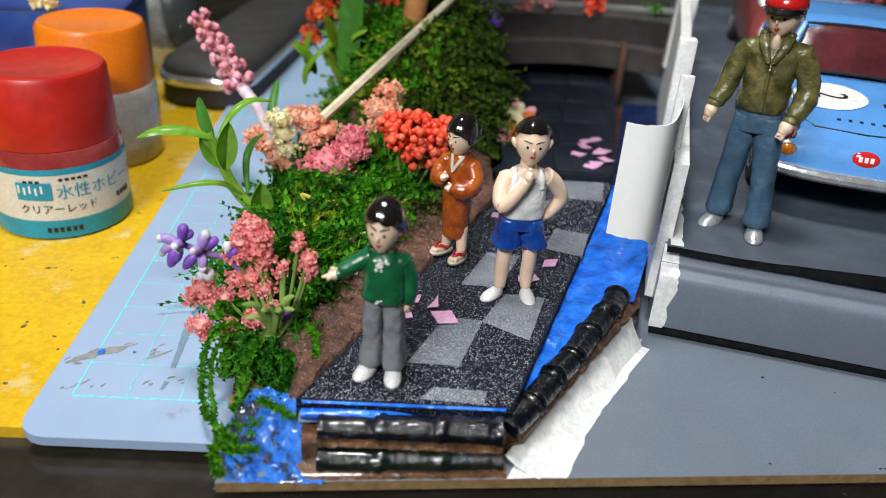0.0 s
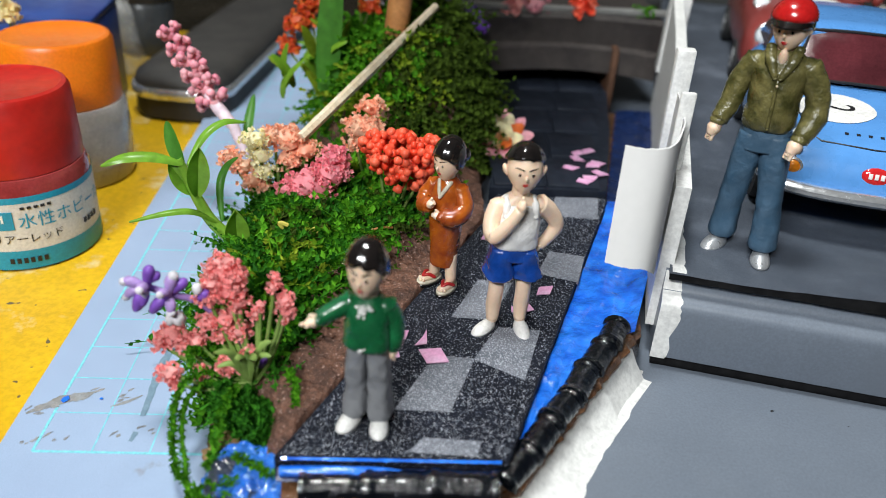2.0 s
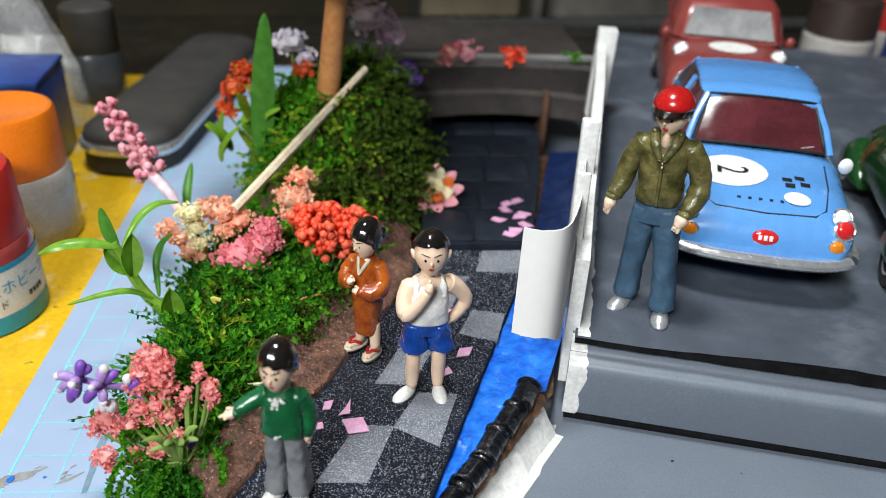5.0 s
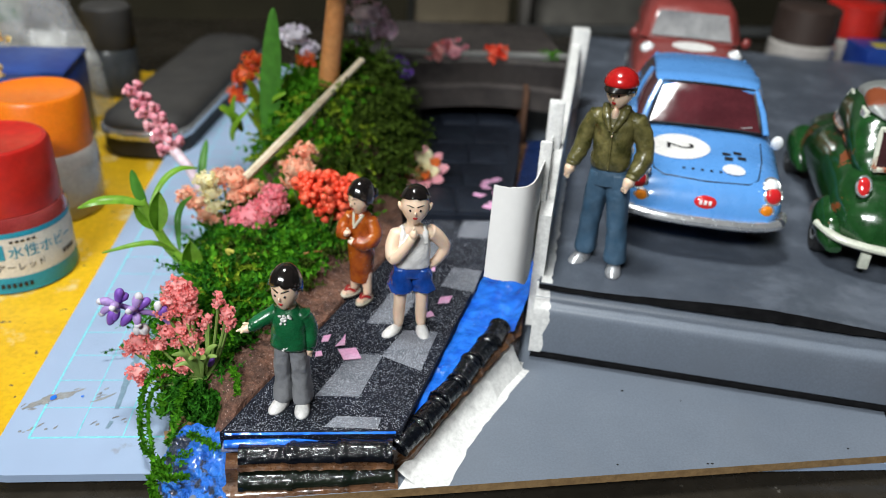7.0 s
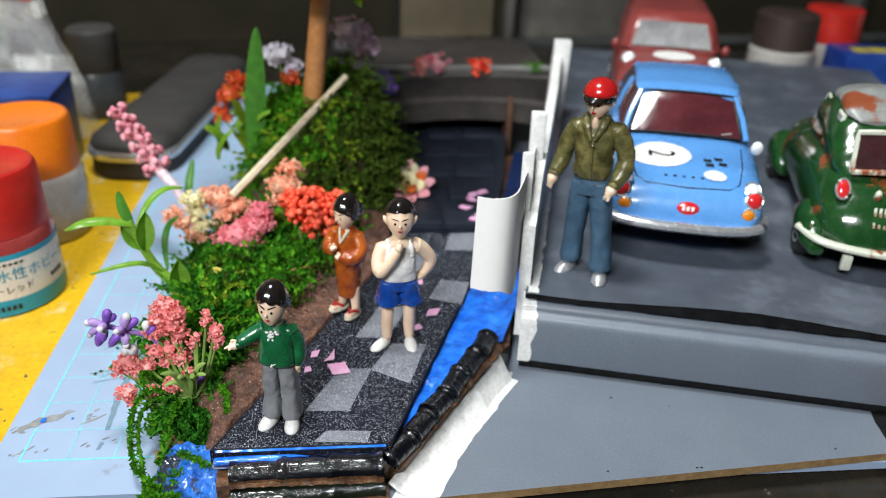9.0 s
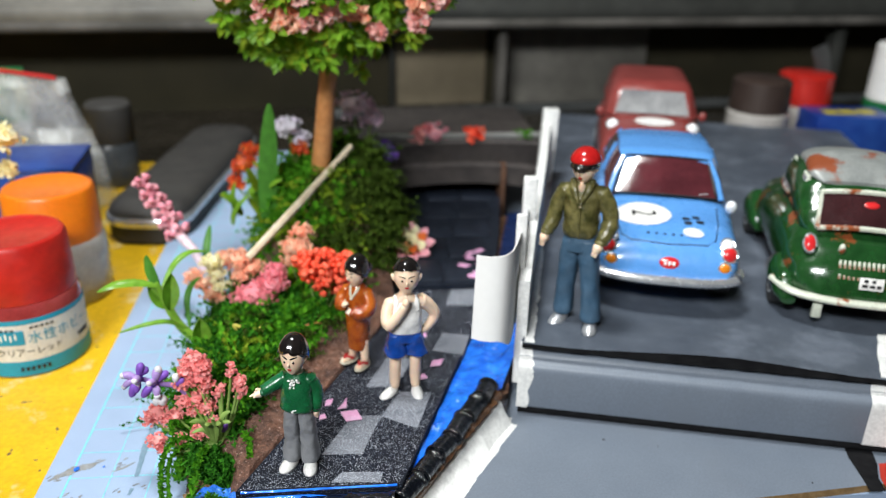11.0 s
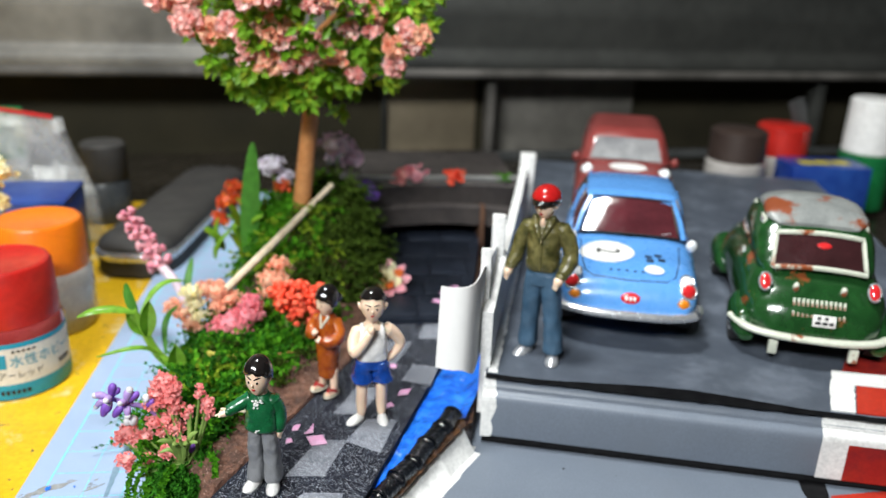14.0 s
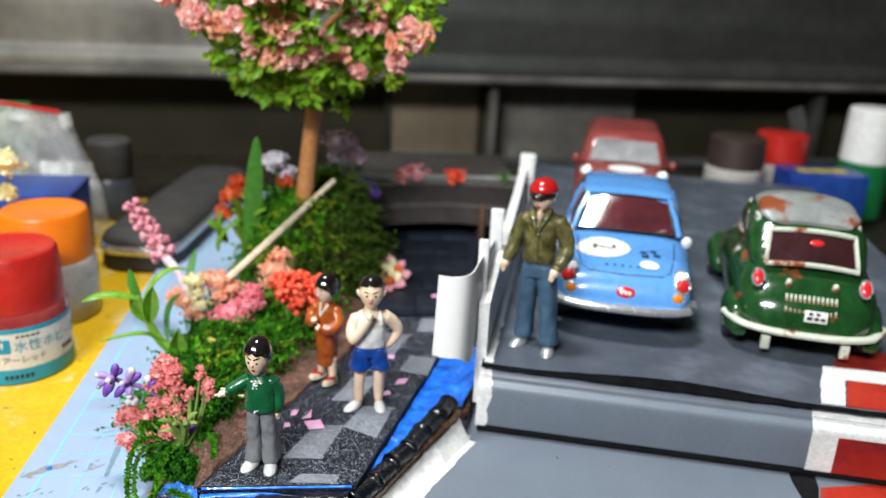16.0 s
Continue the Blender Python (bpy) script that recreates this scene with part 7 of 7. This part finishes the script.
flower("pale pink paper blossoms on the bridge edge", "soft_pink", [((10.6, 17.0, 4.0), 0.55)], (10.2, 16.9, 3.9), 0.2, 50, move=(0, 0.3, 0.15))
flower("coral-red blossom on the bridge edge", "coral", [((10.0, 16.9, 4.0), 0.42)], (10.2, 16.9, 3.9), 0.2, 60, move=(0, 0.3, 0.15))
flower("scarlet blossom scrap on the bridge", "scarlet", [((12.4, 17.0, 4.0), 0.42)], (12.4, 17.0, 3.9), 0.22, 60, squash=0.5, move=(-0.15, 0.3, 0.15))
flower("pale cream artificial flowers standing by the paint jars", "cream_bloom", [((-5.1, 11.6, 5.0), 0.6), ((-5.3, 11.8, 3.8), 0.4)], (-5.5, 12.5, -0.1), 0.2, 60, move=(0.2, 1.2, 0.4))

# yellow-green leaves round the tall blade
ob = thing("leafy_plant", at(0.15, 0.1, 0.05), "tall dark green blade with bright leaves on the bank", "artificial plant", "artificial flowers")
bm = bmesh.new()
blade(bm, [(4.02, 10.9, 1.5), (4.0, 11.0, 3.5), (4.12, 11.2, 5.4), (4.22, 11.3, 6.85)], 0.66, 0.03)
part("leaf", bm, "leaf_deep", ob, "tall dark green blade")
for k in range(26):
    a, b = random.uniform(2.5, 5.2), random.uniform(11.2, 12.6)
    z = random.uniform(2.3, 3.6)
    bm = bmesh.new()
    blade(bm, [(a, b, z), (a + random.uniform(-0.3, 0.3), b - 0.2, z + 0.6), (a + random.uniform(-0.7, 0.7), b - 0.35, z + random.uniform(0.8, 1.3))], random.uniform(0.18, 0.32))
    part("leaf", bm, "leaf" if k % 3 else "moss_lime", ob)

random.seed(12)
# the tree: orange-brown stem, crown of many small leaves with pink blossoms
tree = thing("tree", at(6.01, 12.1, 3.75), "artificial tree with bright leaves and pink blossoms", "artificial tree")
bm = bmesh.new()
tube(bm, [(-0.06, 0, 0), (0.0, 0, 0.9), (0.14, 0.02, 2.2), (0.36, 0, 4.1), (0.5, 0, 6.5)], [0.36, 0.34, 0.32, 0.30, 0.24], 14)
trunk = part("trunk", bm, "trunk", tree)
for k in range(9):
    a = k * 2.4
    bm = bmesh.new()
    tube(bm, curve_pts([(0.38, 0, 4.3 + 0.28 * k), (0.38 + 1.0 * math.cos(a), 1.0 * math.sin(a), 4.9 + 0.33 * k), (0.4 + 2.6 * math.cos(a), 2.4 * math.sin(a), 5.6 + 0.36 * k)], 4), [0.13, 0.12, 0.11, 0.10, 0.09, 0.08, 0.07, 0.05, 0.03], 6)
    part("limb", bm, "trunk", trunk)
h, h2 = Heap(), Heap()
heads = []
centre = Vector((0.55, 0, 7.95))
for k in range(430):
    d = Vector((random.gauss(0, 1), random.gauss(0, 1), random.gauss(0, 1))).normalized()
    p = centre + Vector((d.x * 4.3, d.y * 3.8, d.z * 3.6)) * (random.uniform(0.25, 1.0) ** 0.45)
    p.z += 0.35 * wobble(p.x, p.y, p.z, 0.7)
    if k % 3 == 0 and d.y < 0.4:
        heads.append(p + d * 0.5)
    for j in range(13):
        w = (d * 0.9 + Vector((random.gauss(0, 0.8), random.gauss(0, 0.8), random.gauss(-0.15, 0.7)))).normalized()
        (h if j % 3 else h2).leaf(p + w * random.uniform(0, 0.25), w, frame_at(w)[0], random.uniform(0.32, 0.58), random.uniform(0.18, 0.32))
crown = new("crown", h.mesh("crown", "leaf"))
crown.parent = tree
tagged(crown, "bright green small leaves", kind="stuff")
deep = new("crown", h2.mesh("crown", "moss_lime"))
deep.parent = tree
tagged(deep, "yellow-green small leaves", kind="stuff")
spots = []
for p in heads:
    if p.z > 8.0 and wobble(p.x, p.y, p.z, 0.35) + 0.10 * (centre.x - p.x) * 0.5 > 0.0:
        spots += [(p + Vector((random.uniform(-0.5, 0.5), -0.25, random.uniform(-0.4, 0.4))), random.uniform(0.28, 0.46)) for k in range(2)]
for x, z, r in [(-3.2, 7.4, 0.5), (-2.5, 7.1, 0.45), (-1.9, 7.3, 0.4), (-1.4, 7.1, 0.5), (-0.6, 7.2, 0.62), (-0.2, 6.9, 0.5), (-1.4, 6.4, 0.42), (-0.8, 6.2, 0.5), (-0.0, 6.2, 0.42), (0.7, 6.6, 0.55), (1.4, 6.4, 0.35), (1.8, 7.2, 0.4), (2.5, 7.3, 0.4), (3.2, 6.8, 0.45), (3.2, 6.2, 0.45), (3.8, 6.8, 0.42), (4.0, 7.2, 0.45), (1.9, 5.8, 0.38), (3.5, 7.3, 0.4)]:
    spots.append((Vector((x, random.uniform(-3.0, -2.6), z)), r * (0.82 if x < 1 else 0.66)))
for n, k in (("salmon", 0), ("peach", 1)):
    bl = new("blossoms", crumbs(spots[k::3] + (spots[2::3] if k == 0 else []), 0.21, 260, 0.9).mesh("blossoms", n))
    bl.parent = tree
    tagged(bl, "salmon pink blossoms", kind="stuff")

# the leaning wooden stick, paper lotus and paper petals
bm = bmesh.new()
tube(bm, [(3.85, 7.32, 3.03), (5.45, 9.95, 4.0), (7.08, 12.65, 5.02)], [(0.13, 0.12), (0.14, 0.12), (0.11, 0.1)], 7)
thing("wooden_stick", at(0, 0), "thin pale wooden stick leaning on the bank", "stick", bm=bm, material="wood")
ob = thing("paper_flower", at(9.13, 11.2, 1.62), "open paper lotus, pink outside and yellow-cream inside", "paper flower")
for ring, (n, l, tilt, m_) in enumerate(((9, 0.95, 12, "soft_pink"), (8, 0.75, 32, "cream_bloom"), (6, 0.5, 58, "cream_bloom"))):
    for k in range(n):
        a = 2 * math.pi * (k + 0.4 * ring) / n
        d = Vector((math.cos(a) * math.cos(radians(tilt)), math.sin(a) * math.cos(radians(tilt)), math.sin(radians(tilt))))
        bm = bmesh.new()
        blade(bm, [d * 0.05, d * (l * 0.5) + Vector((0, 0, 0.03)), d * l + Vector((0, 0, 0.12))], 0.42, 0.012)
        part("petal", bm, "orange_bloom" if (ring == 1 and k % 3 == 0) else m_, ob)
ob.rotation_euler = (radians(28), 0, 0)


def scrap(x, y, z, pts, turn=0.0):
    bm = bmesh.new()
    sheet(bm, pts, 0.0, 0.02)
    for v in bm.verts:
        v.co.z += 0.05 * v.co.x * v.co.y
    thing("paper_petal", at(x, y, z, turn), "small pink paper petal lying on the path", "paper petal", "pink paper petals", bm=bm, material="pink_paper")


for pts in ([(6.69, 1.6), (6.84, 1.18), (7.25, 1.25), (7.11, 1.66)], [(6.61, 1.72), (6.85, 1.78), (6.85, 2.24), (6.76, 1.98)], [(6.28, 1.9), (6.44, 1.92), (6.5, 2.2), (6.32, 2.15)], [(6.16, 1.3), (6.34, 1.36), (6.3, 1.54), (6.18, 1.5)],
            [(8.2, 5.95), (8.42, 5.9), (8.5, 6.15), (8.28, 6.2)], [(9.2, 3.6), (9.5, 3.66), (9.62, 3.98), (9.3, 3.92)], [(8.6, 2.95), (8.85, 2.9), (8.84, 3.12), (8.62, 3.15)], [(8.88, 2.94), (9.08, 3.05), (9.0, 3.26), (8.86, 3.14)], [(9.0, 5.3), (9.24, 5.26), (9.26, 5.5), (9.05, 5.52)]):
    cx, cy = sum(p[0] for p in pts) / 4, sum(p[1] for p in pts) / 4
    scrap(cx, cy, PATH_Z + 0.03, [(x - cx, y - cy) for x, y in pts])
for k in range(9):
    scrap(11.15 + 0.34 * (k % 3) + random.uniform(-0.16, 0.16), 8.9 + 0.27 * k + random.uniform(-0.1, 0.1), PATH_Z + 0.275, [(-0.22, -0.12), (0.2, -0.13), (0.22, 0.1), (-0.08, 0.15)], random.uniform(0, 180))

# ---- paint jars and the other things on the desk ----


def paint_jar(m, lid_material, label, body_material, words_on=True, label_material="label_white"):
    jar = thing("paint_jar", m, label, "paint jar", "paint jars")
    bm = bmesh.new()
    lathe(bm, [(1.50, 0.0), (1.62, 0.05), (1.66, 0.16), (1.66, 2.12), (1.58, 2.3), (1.45, 2.36)], 56)
    part("glass_body", bm, body_material, jar)
    bm = bmesh.new()
    prof = [(1.52, 2.30), (1.56, 2.34), (1.55, 2.6), (1.50, 3.98), (1.44, 4.10), (1.34, 4.13), (1.26, 4.08), (0.02, 4.07)]
    loops = []
    for r, z in prof:
        loops.append([((r + (0.018 if i % 2 and 2.4 < z < 4.0 else 0)) * math.cos(2 * math.pi * i / 96), (r + (0.018 if i % 2 and 2.4 < z < 4.0 else 0)) * math.sin(2 * math.pi * i / 96), z) for i in range(96)])
    rings(bm, loops)
    part("lid", bm, lid_material, jar, "ribbed screw lid")
    bm = bmesh.new()
    lathe(bm, [(1.675, 0.55), (1.675, 1.78)], 56, cap=False)
    wrap = part("paper_label", bm, label_material, jar, "printed paper label")
    if words_on:
        bm = bmesh.new()
        lathe(bm, [(1.68, 0.06), (1.682, 0.10), (1.682, 0.56)], 56, cap=False)
        part("label_band", bm, "label_teal", wrap, "teal band at the foot")
        bm = bmesh.new()
        lathe(bm, [(1.68, 1.78), (1.682, 1.88), (1.68, 1.94)], 56, cap=False)
        part("label_band", bm, "label_teal", wrap, "teal line on top")
        for text, size, turn, z, mt, name in (("水性ホビーカラー", 0.42, 62, 1.30, "label_teal", "lettering"), ("クリアーレッド", 0.27, 6, 0.86, "ink", "lettering")):
            bm = words(text, size, 1.69)
            part(name, bm, mt, wrap, "printed words", at(0, 0, z, turn))
        bm = bmesh.new()
        for a, w, z, hgt in ((-24, 0.28, 1.36, 0.46),):
            for k in range(7):
                b = radians(a - 90 + k * 4)
                box(bm, (1.685 * math.cos(b), 1.685 * math.sin(b), z), (0.02, 0.13, hgt), 0, math.degrees(b))
        part("logo_block", bm, "label_teal", wrap, "teal block with white bars")
        bm = bmesh.new()
        for k in range(5):
            b = radians(-114 + k * 4.6)
            box(bm, (1.695 * math.cos(b), 1.695 * math.sin(b), 1.42 - 0.05 * (k % 2)), (0.02, 0.05, 0.2), 0, math.degrees(b))
        part("logo_bars", bm, "gloss_white", wrap, "white bars")
        bm = bmesh.new()
        for a0, n, z in ((126, 4, 1.36), (60, 4, 0.86), (-5, 6, 0.30), (-18, 3, 1.62), (10, 5, 1.66)):
            for k in range(n):
                b = radians(a0 - 90 + k * 5)
                box(bm, (1.69 * math.cos(b), 1.69 * math.sin(b), z), (0.02, 0.09, 0.13 if z < 1.6 else 0.06), 0, math.degrees(b))
        part("small_print", bm, "ink", wrap, "small dark print")
    return jar


paint_jar(at(-3.12, 7.72, -0.2, 14), "jar_red", "paint jar with red lid and teal-white label on yellow board", "jar_glass")
jar = paint_jar(at(-3.45, 11.9, -0.2, -10), "jar_orange", "paint jar with orange lid and faded pale label", "jar_grey", False, "jar_grey")

# black case with a chrome rim
case = thing("case", at(-1.72, 16.0, -0.2, -7.5), "black rounded case with chrome rim lying on the desk", "case")
for name, zs, mt, lab in (("lower_shell", ((0.12, 0.0), (0.0, 0.15), (0.0, 0.98)), "case", ""), ("upper_shell", ((0.02, 1.08), (0.0, 1.25), (0.12, 1.5), (0.45, 1.68), (1.0, 1.76)), "case", "matt black lid"), ("rim", ((-0.03, 0.80), (-0.08, 0.90), (-0.10, 1.0), (-0.08, 1.10), (-0.03, 1.18)), "chrome", "chrome rim")):
    bm = bmesh.new()
    rings(bm, [[(x, y, z) for x, y in rounded(-1.65 + d, d, 1.85 - d, 13.6 - d, 1.3 - 0.9 * max(d, 0.0), 8)] for d, z in zs])
    part(name, bm, mt, case, lab)

# blue box, clear bag and the small jar at the back
bm = bmesh.new()
box(bm, (-6.5, 17.3, 1.45), (5.0, 3.4, 3.3), 0.1, 4)
bx = thing("box", at(0, 0), "blue cardboard box standing on the yellow board", "box")
part("carton", bm, "box_blue", bx)
bm = bmesh.new()
box(bm, (-6.5, 17.3, 3.2), (5.06, 3.46, 0.2), 0.05, 4)
part("lid", bm, "box_blue", bx, "folded blue lid")
bag = thing("plastic_bag", at(0.2, 1.3, 0.1), "clear plastic bag with green header card", "plastic bag")
bm = bmesh.new()
rows = []
for i in range(15):
    u = i / 14
    row = []
    for j in range(11):
        v = j / 10
        x = -9.5 + (4.2 + 1.5 * (1 - v)) * u
        z = -0.1 + 6.5 * v - 0.6 * u * v
        row.append((x, 19.0 - 0.6 * v + 0.5 * wobble(x * 1.3, z * 1.2, 2), z))
    rows.append(row)
rings(bm, rows, 0, False, False)
rings(bm, [[(x, y + 0.5 + 0.3 * wobble(x, z, 5), z) for x, y, z in r] for r in rows][::-1], 0, False, False)
part("film", bm, "bag", bag, "crumpled clear film")
bm = bmesh.new()
box(bm, (-8.3, 19.25, 5.0), (2.4, 0.06, 2.4), 0, 2)
part("card", bm, "green_bottle", bag, "green printed card")
bm = bmesh.new()
tube(bm, [(-9.5, 18.4, 6.35), (-7.5, 18.4, 6.2), (-5.5, 18.4, 5.9)], 0.1, 6)
part("zip", bm, "strap", bag, "red zip line")


def small_jar(m, r, h, cap_h, body, cap, label):
    ob = thing("jar", m, label, "jar", "jars at the back")
    bm = bmesh.new()
    lathe(bm, [(r * 0.92, 0), (r, 0.1), (r, h - 0.15), (r * 0.9, h)], 36)
    part("body", bm, body, ob)
    bm = bmesh.new()
    lathe(bm, [(r * 0.93, h - 0.02), (r * 0.97, h + 0.05), (r * 0.95, h + cap_h - 0.12), (r * 0.85, h + cap_h), (0.02, h + cap_h)], 36)
    part("cap", bm, cap, ob)
    return ob


small_jar(at(-4.75, 24.3, -0.2), 1.15, 2.2, 1.9, "jar_dim", "case", "small jar with dark cap and pale label")
small_jar(at(29.7, 26.2, -0.2), 1.65, 3.2, 1.75, "jar_grey", "brown_cap", "white jar with dark brown cap")
small_jar(at(33.9, 29.0, -0.2), 1.6, 2.9, 1.8, "jar_grey", "jar_red", "white jar with red cap")
small_jar(at(38.6, 27.6, -0.2), 1.5, 3.4, 3.2, "green_bottle", "white", "green bottle with tall white cap")
bm = bmesh.new()
box(bm, (34.1, 25.6, 1.4), (4.5, 2.6, 3.2), 0.12, -4)
bx = thing("box", at(0.65, 0), "dark blue carton with yellow print", "box")
part("carton", bm, "box_blue", bx)
bm = bmesh.new()
for x, w in ((32.9, 0.8), (33.9, 0.9), (35.0, 0.9)):
    box(bm, (x, 25.4, 3.02), (w, 0.9, 0.03), 0.01, -4)
part("print", bm, "yellow_print", bx, "yellow printed bars")
bm = bmesh.new()
tube(bm, curve_pts([(34.6, 30.0, 2.0), (35.2, 29.6, 4.2), (34.6, 29.5, 5.9)], 5), [(0.5, 0.06)] * 11, 8)
thing("paper_strip", at(0, 0), "thin grey-white strip standing up behind the jars", "strip", bm=bm, material="rail")
